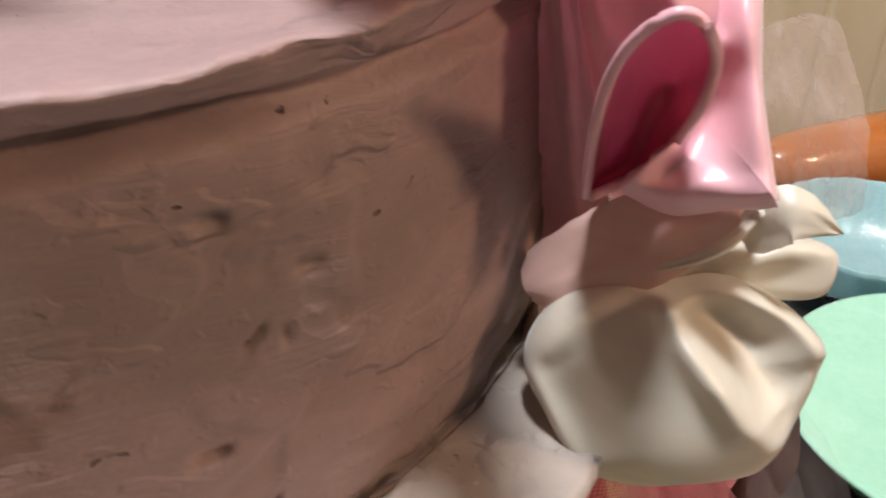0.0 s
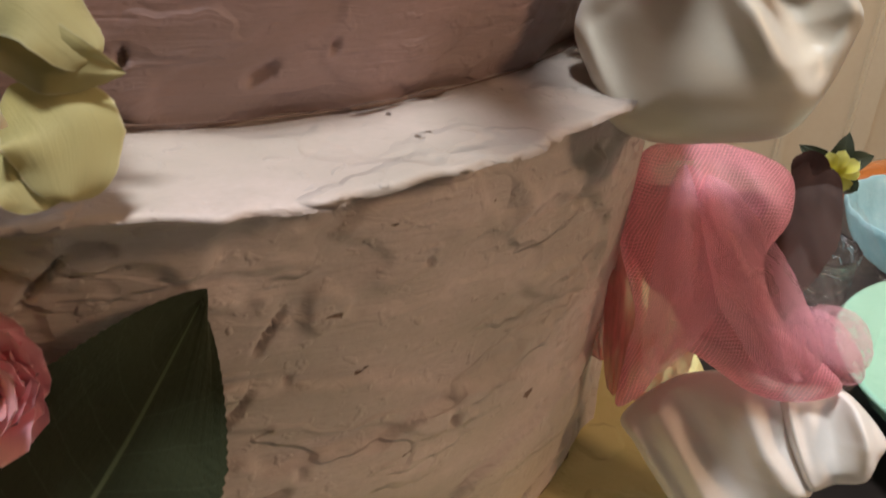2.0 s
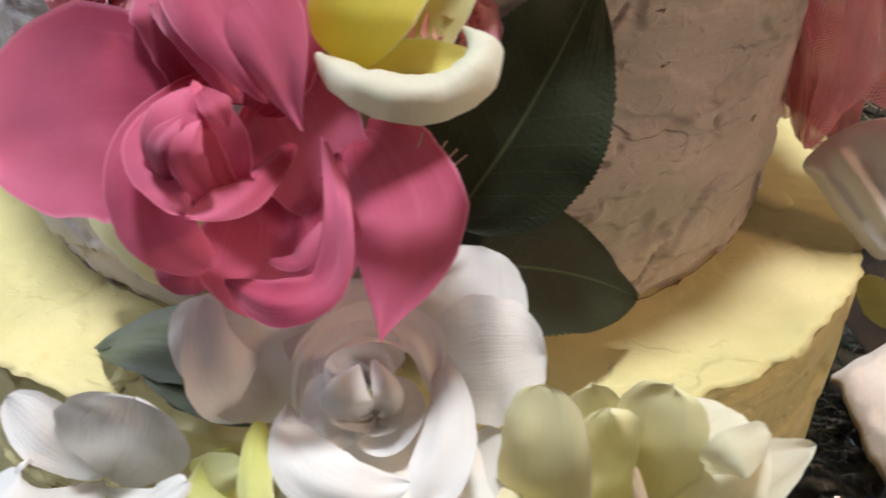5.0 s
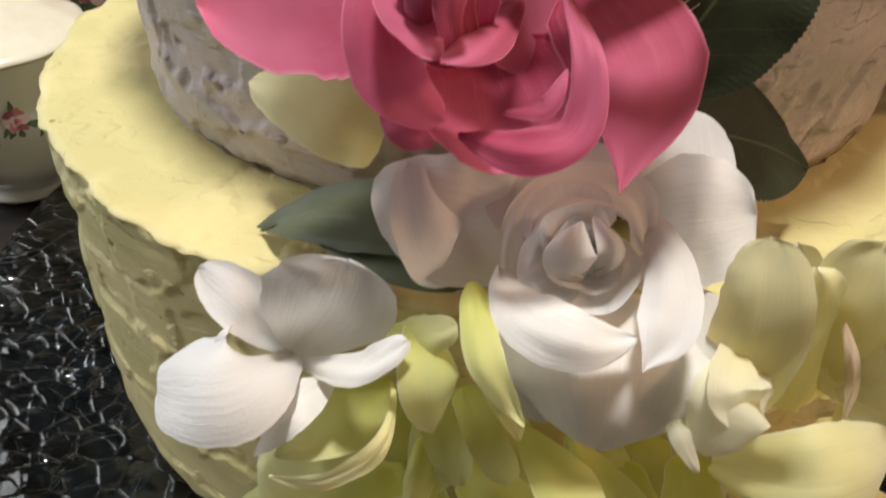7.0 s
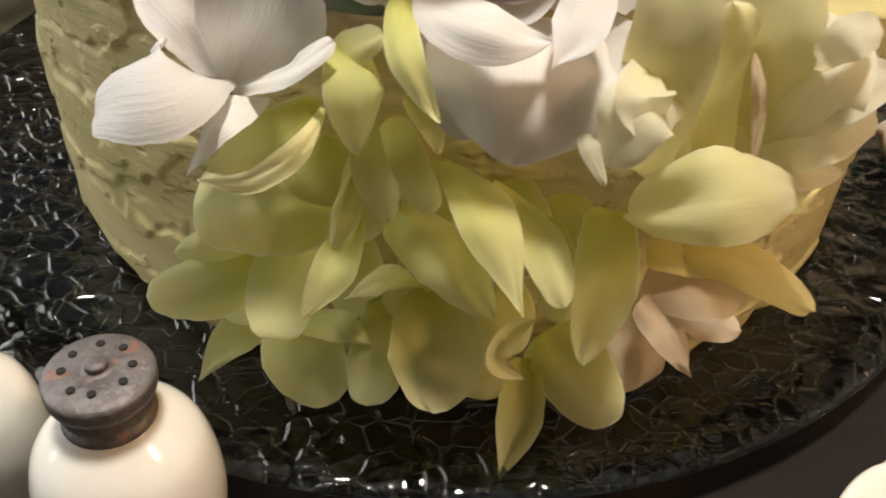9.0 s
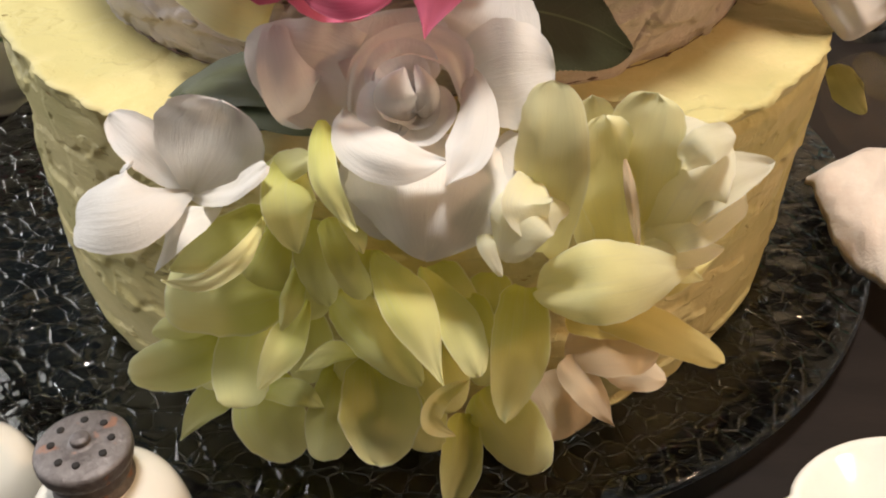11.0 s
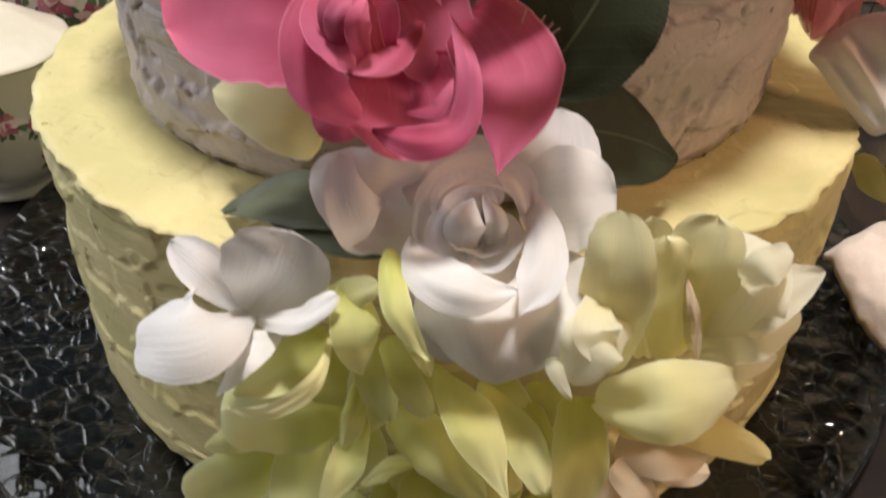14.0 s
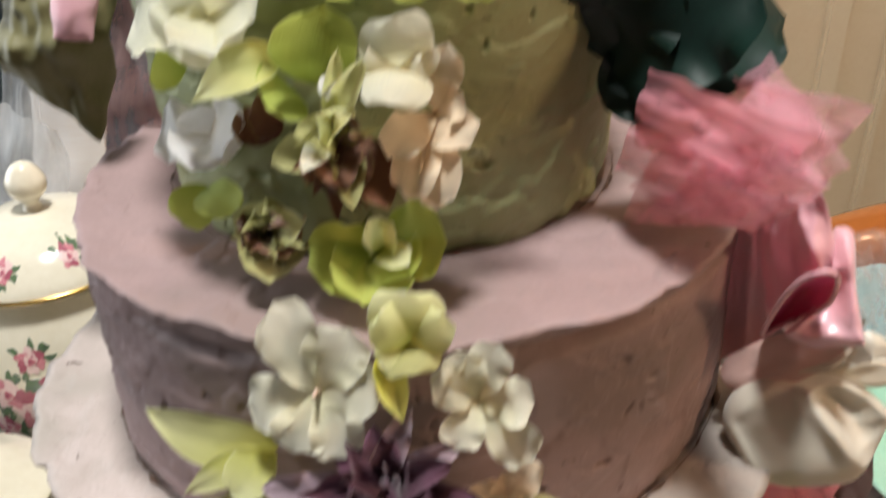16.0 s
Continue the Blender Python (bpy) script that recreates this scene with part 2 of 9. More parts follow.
def frosting(name, base, other, pit_shade, streak=1.0, relief=0.0010):
    """Spread buttercream: soft colour drift, knife-load margins, fine drag lines and small pits with shade put into
    their colour.
    """
    m = surface(name, base, other, 0.6, 55, 620, (1, 1, 2.2), 0.0, 0.001)
    t = m.node_tree
    p = t.nodes["Principled BSDF"]
    where = t.nodes.new("ShaderNodeTexCoord")
    warp = node(t, "ShaderNodeTexNoise", Scale=60.0, Detail=3.0)
    t.links.new(where.outputs["Object"], warp.inputs["Vector"])
    add = t.nodes.new("ShaderNodeMix")
    add.data_type = "VECTOR"
    add.inputs[0].default_value = 0.006
    t.links.new(where.outputs["Object"], add.inputs[4])
    t.links.new(warp.outputs["Color"], add.inputs[5])

    def layer(scale, stretch, detail, low, high):
        mp = t.nodes.new("ShaderNodeMapping")
        mp.inputs["Scale"].default_value = stretch
        t.links.new(add.outputs[1], mp.inputs["Vector"])
        n = node(t, "ShaderNodeTexNoise", Scale=scale, Detail=detail, Roughness=0.55)
        t.links.new(mp.outputs[0], n.inputs["Vector"])
        return steep(t, n.outputs["Fac"], low, high)

    def plus(a, b, k):
        n = t.nodes.new("ShaderNodeMath")
        n.operation = "MULTIPLY_ADD"
        t.links.new(a, n.inputs[0])
        n.inputs[1].default_value = k
        if b is not None:
            t.links.new(b, n.inputs[2])
        else:
            n.inputs[2].default_value = 0.0
        return n.outputs[0]

    drag = layer(90, (1, 1, 9 * streak), 2.0, 0.2, 0.8)
    scrape = layer(15, (1, 1, 1.8), 4.0, 0.49, 0.53)
    scrape2 = layer(28, (1, 1, 2.8), 3.0, 0.585, 0.615)
    crumbs = layer(260, (1, 1, 1.3), 2.0, 0.60, 0.72)
    grain = layer(800, (1, 1, 1.5), 3.0, 0.2, 0.8)
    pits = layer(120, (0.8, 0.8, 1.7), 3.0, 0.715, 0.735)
    h = plus(drag, None, 0.22)
    h = plus(scrape, h, 0.75)
    h = plus(scrape2, h, 0.65)
    h = plus(crumbs, h, 0.22)
    h = plus(grain, h, 0.06)
    h = plus(pits, h, -1.8)
    b = node(t, "ShaderNodeBump", Strength=0.85, Distance=relief)
    t.links.new(h, b.inputs["Height"])
    t.links.new(b.outputs[0], p.inputs["Normal"])
    old = p.inputs["Base Color"].links[0].from_socket
    patchy = layer(17, (1, 1, 2.2), 4.0, 0.42, 0.60)
    thin = ramp_mix(t, patchy, tuple(c * k for c, k in zip(other, (0.88, 0.92, 0.89))), old)
    # the pits are also coloured dark, standing for the shade inside them
    t.links.new(ramp_mix(t, pits, thin, pit_shade), p.inputs["Base Color"])
    return m


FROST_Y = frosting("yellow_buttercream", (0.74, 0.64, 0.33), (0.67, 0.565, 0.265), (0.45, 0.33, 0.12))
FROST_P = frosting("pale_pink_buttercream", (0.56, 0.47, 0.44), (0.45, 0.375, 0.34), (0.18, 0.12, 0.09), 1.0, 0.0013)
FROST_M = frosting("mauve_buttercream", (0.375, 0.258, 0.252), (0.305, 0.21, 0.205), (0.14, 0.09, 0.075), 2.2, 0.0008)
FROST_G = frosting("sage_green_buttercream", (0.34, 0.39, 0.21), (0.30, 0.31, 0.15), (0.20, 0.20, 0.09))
CHINA = surface("white_china", (0.86, 0.83, 0.78), (0.82, 0.79, 0.73), 0.12, 20, 200, bump=0.03, coat=0.4)
CREAM_CHINA = surface("cream_china", (0.86, 0.80, 0.66), (0.80, 0.73, 0.58), 0.14, 25, 200, bump=0.03, coat=0.4)
GILT = surface("worn_gilt", (0.83, 0.58, 0.2), (0.7, 0.45, 0.13), 0.22, 60, 500, metal=1.0, bump=0.1)
PEWTER = surface("corroded_pewter", (0.22, 0.20, 0.20), (0.09, 0.075, 0.075), 0.48, 110, 500, bump=0.7, depth=0.0012, metal=0.35, spots=(0.28, 0.15, 0.11), spot_scale=170.0, spot_at=0.63)
# near-black for discs that stand for the shade inside pouring holes
HOLE_SHADE = surface("hole_shade", (0.008, 0.007, 0.007), (0.015, 0.012, 0.012), 0.8, bump=0.0)
TABLE_WOOD = surface("dark_table_wood", (0.011, 0.008, 0.007), (0.020, 0.014, 0.012), 0.45, 9, 120, (1, 8, 1), 0.15, specular=0.25)
PLASTER = surface("cream_wall_paint", (0.74, 0.62, 0.45), (0.70, 0.58, 0.41), 0.7, 3, 60, bump=0.1)
DARK_WALL = surface("dark_blue_wall_paint", (0.055, 0.085, 0.105), (0.07, 0.10, 0.12), 0.75, 3, 60, bump=0.1)
TRIM_PAINT = surface("cream_gloss_trim", (0.80, 0.66, 0.46), (0.76, 0.61, 0.41), 0.35, 5, 90, bump=0.08)
FLOOR_WOOD = surface("oak_floor", (0.12, 0.065, 0.033), (0.16, 0.09, 0.048), 0.4, 6, 80, (1, 10, 1), 0.15)
ORANGE_WOOD = surface("orange_varnished_wood", (0.50, 0.16, 0.035), (0.38, 0.11, 0.025), 0.25, 10, 120, (1, 6, 1), 0.1, coat=0.4)
PLATE_GLASS = glass_surface("pressed_glass", (0.40, 0.43, 0.45), 0.03, 0.8, 95.0, 0.0006)
CLEAR_GLASS = glass_surface("clear_glass", (0.97, 0.98, 0.98), 0.02, 0.25, 90.0)
PINK_SATIN = surface("pink_satin", (0.93, 0.54, 0.60), (0.90, 0.48, 0.54), 0.30, 60, 1500, (1, 1, 6), 0.12, 0.0004, sheen=0.3, through=0.12, specular=0.6)
# pink satin darkened to crimson: shade inside the loop put into the colour
SHADED_SATIN = surface("shaded_pink_satin", (0.60, 0.06, 0.15), (0.50, 0.04, 0.12), 0.3, 60, 1500, bump=0.1, sheen=0.4, through=0.15)
IVORY_SATIN = surface("ivory_satin", (0.74, 0.69, 0.58), (0.69, 0.63, 0.52), 0.38, 50, 1500, (1, 1, 6), 0.12, 0.0004, sheen=0.5, through=0.18, specular=0.8)
BLUSH_SATIN = surface("blush_satin", (0.74, 0.50, 0.45), (0.68, 0.44, 0.39), 0.3, 50, 1500, (1, 1, 6), 0.12, 0.0004, sheen=0.4, through=0.2, specular=0.7)
WHITE_SATIN = surface("white_satin", (0.86, 0.82, 0.78), (0.82, 0.76, 0.71), 0.52, 50, 1500, (1, 1, 6), 0.12, 0.0004, sheen=0.5, through=0.15, specular=0.5)
OLIVE_SATIN = surface("olive_satin", (0.26, 0.24, 0.10), (0.19, 0.17, 0.07), 0.55, 40, 900, bump=0.2, sheen=0.3, through=0.2)
BROWN_LEAF = surface("dark_brown_cloth", (0.060, 0.030, 0.022), (0.036, 0.019, 0.015), 0.85, 60, 900, bump=0.2, specular=0.1)
DARK_GREEN = surface("bottle_green_satin", (0.006, 0.028, 0.020), (0.004, 0.014, 0.011), 0.5, 40, 800, bump=0.15, sheen=0.0, specular=0.3)
PEACH_CLOTH = surface("peach_silk", (0.76, 0.46, 0.36), (0.68, 0.38, 0.30), 0.45, 50, 900, bump=0.15, sheen=0.3, through=0.25)
FUZZY = surface("cream_towelling", (0.80, 0.70, 0.62), (0.70, 0.58, 0.50), 0.9, 60, 700, bump=1.0, depth=0.002, sheen=0.6)
PINK_NET = net_surface("pink_tulle", (0.88, 0.37, 0.44), 0.50, 44, 0.20)
PINK_NET_FINE = net_surface("fine_pink_tulle", (0.90, 0.44, 0.54), 0.36, 54, 0.18)
FILM = net_surface("sheer_organza", (0.86, 0.70, 0.67), 0.07)
BEIGE_ORGANZA = net_surface("beige_organza", (0.74, 0.56, 0.50), 0.34)
RED_WISP = net_surface("sheer_red_tulle", (0.66, 0.24, 0.24), 0.75)
GOLD_SHEER = net_surface("sheer_olive_organza", (0.42, 0.38, 0.17), 0.32)
WHITE_NET = net_surface("white_tulle", (0.84, 0.86, 0.88), 0.45)
ROSE_VEIL = net_surface("dusky_rose_veil", (0.46, 0.24, 0.22), 0.55)
MINT_GLAZE = surface("mint_glaze", (0.40, 0.68, 0.52), (0.34, 0.62, 0.46), 0.15, 25, 200, bump=0.05, coat=0.5)
TEAL_VELVET = surface("dark_teal_velvet", (0.020, 0.040, 0.050), (0.030, 0.055, 0.068), 0.8, 12, 300, bump=0.2, sheen=0.5)
PAINT_ROSE = surface("painted_rose", (0.60, 0.20, 0.25), (0.68, 0.30, 0.33), 0.2, 300, 900, bump=0.05)
PAINT_DARK = surface("painted_dark_rose", (0.36, 0.08, 0.13), (0.46, 0.14, 0.18), 0.2, 300, 900, bump=0.05)
PAINT_PALE = surface("painted_pale_rose", (0.80, 0.54, 0.54), (0.84, 0.64, 0.60), 0.2, 300, 900, bump=0.05)
PAINT_GREEN = surface("painted_leaf", (0.16, 0.24, 0.10), (0.10, 0.14, 0.12), 0.2, 300, 900, bump=0.05)
CYAN_GLASS = surface("pale_cyan_glass", (0.58, 0.78, 0.80), (0.46, 0.70, 0.73), 0.08, 60, 300, bump=0.5, depth=0.003, through=0.45, specular=0.9)
# dark brown for seam crumbs and for the shade in the gap
CRUMB_GAP = surface("crumb_and_gap_brown", (0.17, 0.10, 0.07), (0.08, 0.045, 0.03), 0.8, 200, 900, bump=0.8, depth=0.001)
# dark brown for unseen ceiling and walls, added to cut bounce and plate reflections
BOUNCE_CUT_PAINT = surface("bounce_cut_brown", (0.15, 0.12, 0.095), (0.13, 0.105, 0.08), 0.75, 3, 60, bump=0.1)


# ---- mesh helpers ----
def mesh_of(name, verts, faces, material, uvs=None, smooth=True):
    me = bpy.data.meshes.new(name)
    me.from_pydata([tuple(v) for v in verts], [], faces)
    if uvs is not None:
        layer = me.uv_layers.new(name="UVMap")
        index = np.empty(len(me.loops), dtype=np.int32)
        me.loops.foreach_get("vertex_index", index)
        layer.data.foreach_set("uv", np.asarray(uvs, dtype=np.float32)[index].ravel())
    if smooth:
        me.polygons.foreach_set("use_smooth", [True] * len(me.polygons))
    me.materials.append(material)
    me.update()
    return me


def thing(name, label, category, at=(0, 0, 0), group=""):
    ob = new(name)
    ob.empty_display_size = 0.01
    ob.location = at
    return tagged(ob, label, category, group)


def attach(name, me, parent, label=""):
    """A mesh in world coordinates as a part under a thing or a part."""
    ob = new(name, me)
    if parent is not None:
        ob.parent = parent
        if parent.parent is None:
            ob.matrix_parent_inverse = Matrix.Translation(parent.location).inverted()
    return tagged(ob, label)


def box_mesh(name, lo, hi, material, bevel=0.0):
    bm = bmesh.new()
    bmesh.ops.create_cube(bm, size=1.0)
    lo, hi = Vector(lo), Vector(hi)
    for v in bm.verts:
        v.co = Vector((lo[i] + (v.co[i] + 0.5) * (hi[i] - lo[i]) for i in range(3)))
    if bevel:
        bmesh.ops.bevel(bm, geom=bm.edges[:], offset=bevel, segments=2, affect="EDGES")
    me = bpy.data.meshes.new(name)
    bm.to_mesh(me)
    bm.free()
    me.materials.append(material)
    return me


def lathe(name, profile, centre, material, steps=64, turn=0.0, wobble=None):
    """A body of revolution: profile rows of (radius, height)."""
    verts, faces = [], []
    for r, z in profile:
        for k in range(steps):
            a = 2 * math.pi * k / steps + turn
            rr = r * (wobble(a, z) if wobble else 1.0)
            verts.append((centre[0] + rr * math.cos(a), centre[1] + rr * math.sin(a), centre[2] + z))
    for i in range(len(profile) - 1):
        for k in range(steps):
            n = (k + 1) % steps
            faces.append((i * steps + k, i * steps + n, (i + 1) * steps + n, (i + 1) * steps + k))
    if profile[0][0] > 1e-5:
        faces.append(tuple(reversed(range(steps))))
    if profile[-1][0] > 1e-5:
        faces.append(tuple((len(profile) - 1) * steps + k for k in range(steps)))
    return mesh_of(name, verts, faces, material)


def smooth_profile(points, per=6):
    """Catmull-Rom through a few (radius, height) points."""
    pts = [points[0], *points, points[-1]]
    out = []
    for i in range(1, len(pts) - 2):
        p0, p1, p2, p3 = (np.array(pts[i + k], float) for k in (-1, 0, 1, 2))
        for s in range(per):
            u = s / per
            q = 0.5 * (2 * p1 + (p2 - p0) * u + (2 * p0 - 5 * p1 + 4 * p2 - p3) * u * u + (3 * p1 - p0 - 3 * p2 + p3) * u**3)
            out.append((max(float(q[0]), 0.0), float(q[1])))
    return out + [tuple(points[-1])]


# ---- the room ----
def setting(name, me, label):
    return tagged(new(name, me), label, name.split("_")[0], kind="structure")


X0, X1, Y0, Y1, ZF, ZC = -2.0, 2.0, -2.2, 1.7, -0.75, 2.60
setting("floor", box_mesh("floor", (X0 - 0.1, Y0 - 0.1, ZF - 0.1), (X1 + 0.1, Y1 + 0.1, ZF), FLOOR_WOOD), "dark oak board floor")
setting("ceiling", box_mesh("ceiling", (X0 - 0.1, Y0 - 0.1, ZC), (X1 + 0.1, Y1 + 0.1, ZC + 0.1), BOUNCE_CUT_PAINT), "unseen ceiling kept dark brown to cut bounced light")
setting("wall_north", box_mesh("wall_north", (X0, Y1, ZF), (0.25, Y1 + 0.1, ZC), DARK_WALL), "dark blue painted wall behind the table")
setting("wall_north_east", box_mesh("wall_north_east", (0.25, Y1, ZF), (X1, Y1 + 0.1, ZC), BOUNCE_CUT_PAINT), "wall kept dark brown to cut its bounce and plate reflection")


def holed_wall(name, along, a0, a1, near, far, hole, material, label):
    """A wall of four joined boxes round a window opening, with its frame and pane. along: the axis the wall runs on."""
    def spot(a, d, z):
        return (a, d, z) if along == "x" else (d, a, z)

    verts, faces = [], []
    h0, h1, z0, z1 = hole
    for lo, hi in (((a0, ZF), (h0, ZC)), ((h1, ZF), (a1, ZC)), ((h0, ZF), (h1, z0)), ((h0, z1), (h1, ZC))):
        b = len(verts)
        for d in (near, far):
            verts += [spot(lo[0], d, lo[1]), spot(hi[0], d, lo[1]), spot(hi[0], d, hi[1]), spot(lo[0], d, hi[1])]
        faces += [(b, b + 1, b + 2, b + 3), (b + 4, b + 7, b + 6, b + 5)] + [(b + k, b + 4 + k, b + 4 + (k + 1) % 4, b + (k + 1) % 4) for k in range(4)]
    setting(name, mesh_of(name, verts, faces, material, smooth=False), label)


def window(name, along, near, far, hole, label):
    ob = tagged(thing(name, label, "window", (0, 0, 0)), kind="structure")
    h0, h1, z0, z1 = hole
    mid, w = (near + far) / 2, 0.03
    mh = (h0 + h1) / 2
    for a, b, c, d in ((h0, h0 + w, z0, z1), (h1 - w, h1, z0, z1), (h0 + w, h1 - w, z0, z0 + w), (h0 + w, h1 - w, z1 - w, z1), (mh - w / 2, mh + w / 2, z0 + w, z1 - w)):
        lo, hi = ((a, mid - 0.02, c), (b, mid + 0.02, d)) if along == "x" else ((mid - 0.02, a, c), (mid + 0.02, b, d))
        attach("window_frame", box_mesh("window_frame", lo, hi, TRIM_PAINT, 0.004), ob)
    for a, b in ((h0 + w, mh - w / 2), (mh + w / 2, h1 - w)):
        lo, hi = ((a, mid - 0.003, z0 + w), (b, mid + 0.003, z1 - w)) if along == "x" else ((mid - 0.003, a, z0 + w), (mid + 0.003, b, z1 - w))
        pane = attach("pane", box_mesh("pane", lo, hi, CLEAR_GLASS), ob)
        pane.visible_shadow = False


holed_wall("wall_south", "x", X0, X1, Y0, Y0 - 0.1, FILL_OPENING, BOUNCE_CUT_PAINT, "unseen wall kept dark brown to cut bounced light, with the added opening")
holed_wall("wall_west", "y", Y0, Y1, X0, X0 - 0.1, WEST_WINDOW, DARK_WALL, "dark blue painted wall with a window")
window("window_1", "y", X0, X0 - 0.1, WEST_WINDOW, "white-framed window letting daylight onto the table")
# this unseen window is added only to house the fill lamp
window("window_2", "x", Y0, Y0 - 0.1, FILL_OPENING, "unseen window added behind the camera to hold the fill lamp")
setting("wall_east", box_mesh("wall_east", (X1, Y0, ZF), (X1 + 0.1, Y1, ZC), PLASTER), "cream painted wall")

table = thing("table", "dark brown polished wooden table under the cake", "table", (0, 0, ZF))
attach("tabletop", box_mesh("tabletop", (-0.75, -0.65, -0.035), (0.75, 0.42, 0.0), TABLE_WOOD, 0.006), table)
for sx in (-0.66, 0.66):
    for sy in (-0.56, 0.34):
        attach("leg", lathe("leg", [(0.022, ZF), (0.03, ZF + 0.2), (0.024, ZF + 0.45), (0.035, -0.12), (0.035, -0.036)], (sx, sy, 0), TABLE_WOOD, 20), table)

# ---- the glass plate ----
PLATE_AT = (-0.016, 0.012, 0.0)
plate = thing("cake_plate", "large round clear pressed-glass plate with rippled texture", "plate", PLATE_AT)
attach("dish", lathe("dish", [(0.0, 0.004), (0.15, 0.004), (0.19, 0.006), (0.2135, 0.0115), (0.216, 0.0145), (0.2135, 0.0165), (0.19, 0.0145), (0.165, 0.0125), (0.0, 0.0125)], PLATE_AT, PLATE_GLASS, 128), plate)
for k in range(3):
    a = 2 * math.pi * k / 3
    attach("foot", lathe("foot", [(0.008, 0.0), (0.010, 0.002), (0.009, 0.0038)], (PLATE_AT[0] + 0.12 * math.cos(a), PLATE_AT[1] + 0.12 * math.sin(a), 0), CLEAR_GLASS, 16), plate)

# ---- the cake ----
cake = thing("tiered_cake", "four-tier round cake in yellow, pale pink, mauve and green rough-spread buttercream", "cake", (0, 0, 0.0127))


def tier_mesh(name, centre, r, z0, z1, material, seed, lean=0.0, rough=1.0, cells=46.0, lip=0.002, strokes=34, stipple=0.0, crevice=0.0):
    """One cake tier: a disc and a wall of spread icing with knife strokes, pits, torn upper edge and crumbly foot."""
    rng = random.Random(seed)
    front = np.linspace(math.radians(-172), math.radians(8), 520)
    back = np.linspace(math.radians(8), math.radians(188), 150)[1:-1]
    theta = np.concatenate([front, back])
    rows_side = max(40, int((z1 - z0) / 0.0008))
    n = len(theta)
    off = Vector((seed * 3.1, seed * 1.7, seed * 0.9))
    dents = []
    for _ in range(strokes):
        dents.append((math.radians(rng.uniform(-170, 5)), rng.uniform(z0 + 0.006, z1 - 0.006), rng.choice((rng.uniform(0.001, 0.002), rng.uniform(0.003, 0.008))), rng.uniform(0.0005, 0.0013),
                      rng.choice((rng.uniform(-0.3, 0.3), rng.uniform(-0.2, 0.2), rng.uniform(0.4, 1.6))), rng.uniform(0.0010, 0.0030)))
    da, dz, dl, dw, dt, dd = (np.array(c) for c in zip(*dents))
    verts, uvs = [], []
    for j in range(rows_side + 1):
        s = j / rows_side
        z = z0 + (z1 - z0) * s
        for a in theta:
            q = Vector((math.cos(a) * r, math.sin(a) * r, z)) + off
            stretched = Vector((q.x * 26, q.y * 26, q.z * 90))
            big = noise.noise(q * 12) * 0.0009
            warp = Vector((noise.noise(q * 45), noise.noise(q * 45 + Vector((9, 4, 2))), noise.noise(q * 45 + Vector((3, 8, 5))))) * 0.0035
            fray = noise.noise(q * 160) * 0.0016
            w = q + warp
            smear = Vector((w.x * 15, w.y * 15, w.z * 34))
            n1, n2 = noise.noise(smear) + fray * 80, noise.noise(smear * 2.1 + off) + fray * 90
            # overlapping knife loads: plateaus with ragged, steep margins and a thin raised lip
            facet = 0.0013 * (1 / (1 + math.exp(-60 * n1)) + 0.7 / (1 + math.exp(-60 * (n2 - 0.15))))
            facet += 0.00015 * math.exp(-((n1 - 0.03) / 0.02) ** 2) + 0.00008 * math.exp(-((n2 - 0.18) / 0.02) ** 2)
            knife = noise.noise(Vector((q.x * 40, q.y * 40, q.z * 330))) * 0.00016 + noise.noise(Vector((q.x * 90, q.y * 90, q.z * 260))) * 0.00010 + noise.noise(q * 420) * 0.00006
            side = math.cos(a) * r + 0.02 * noise.noise(q * 18)
            if side < -0.03:
                knife += stipple * (0.25 * noise.noise(q * 330) + 0.8 * noise.noise(Vector((w.x * 42, w.y * 42, w.z * 240)))) * min(1.0, (-0.03 - side) / 0.03)
            rr = r + lean * (0.5 - s) + rough * (big + knife + facet)
            near = np.abs(a - da) < 0.16
            if near.any():
                along = (a - da[near]) * r
                up = z - dz[near] - dt[near] * along
                rr -= float(np.sum(dd[near] * np.exp(-(along / dl[near] * 2) ** 4 - (up / dw[near]) ** 4)))
            top = max(0.0, 1 - (z1 - z) / (0.004 + 0.35 * lip))
            foot = max(0.0, 1 - (z - z0) / 0.006)
            chip = max(0.0, noise.noise(q * 48) - 0.1)
            rr += top**1.5 * (lip * (0.35 + 0.9 * math.exp(-(((a + 1.13) / 0.75) ** 2)) + 0.2 * noise.noise(q * 16)) + 0.0009 * noise.noise(q * 60) + 0.0018 * noise.noise(q * 130)) - top * 0.0022 * chip + foot * (0.0016 * noise.noise(q * 130) - 0.0060 * max(0.0, 0.40 + noise.noise(q * 75)))
            rr -= crevice * math.exp(-(((z1 - z - 0.0075 - 0.002 * noise.noise(q * 22)) / 0.0016) ** 2)) * max(0.0, 0.3 + 1.6 * noise.noise(q * 30))
            zz = z + top * top * (0.0006 * noise.noise(q * 40) + 0.0012 * noise.noise(q * 120) - 0.0013 * chip)
            verts.append((centre[0] + rr * math.cos(a), centre[1] + rr * math.sin(a), zz))
    rim = verts[-n:]
    rings = 46
    for j in range(1, rings + 1):
        g = 1 - (j / rings) ** 1.0
        for k, a in enumerate(theta):
            rx, ry, rz = rim[k]
            x, y = centre[0] + (rx - centre[0]) * g, centre[1] + (ry - centre[1]) * g
            q = Vector((x, y, z1)) + off
            keep = max(0.0, 1 - j / 4.0)
            z = z1 + (rz - z1) * keep + 0.0009 * noise.noise(q * 30) + 0.0004 * noise.noise(Vector((q.x * 40, q.y * 160, 1))) - 0.0006 * (1 - keep) * min(1, j / 3)
            verts.append((x, y, z))
    faces = []
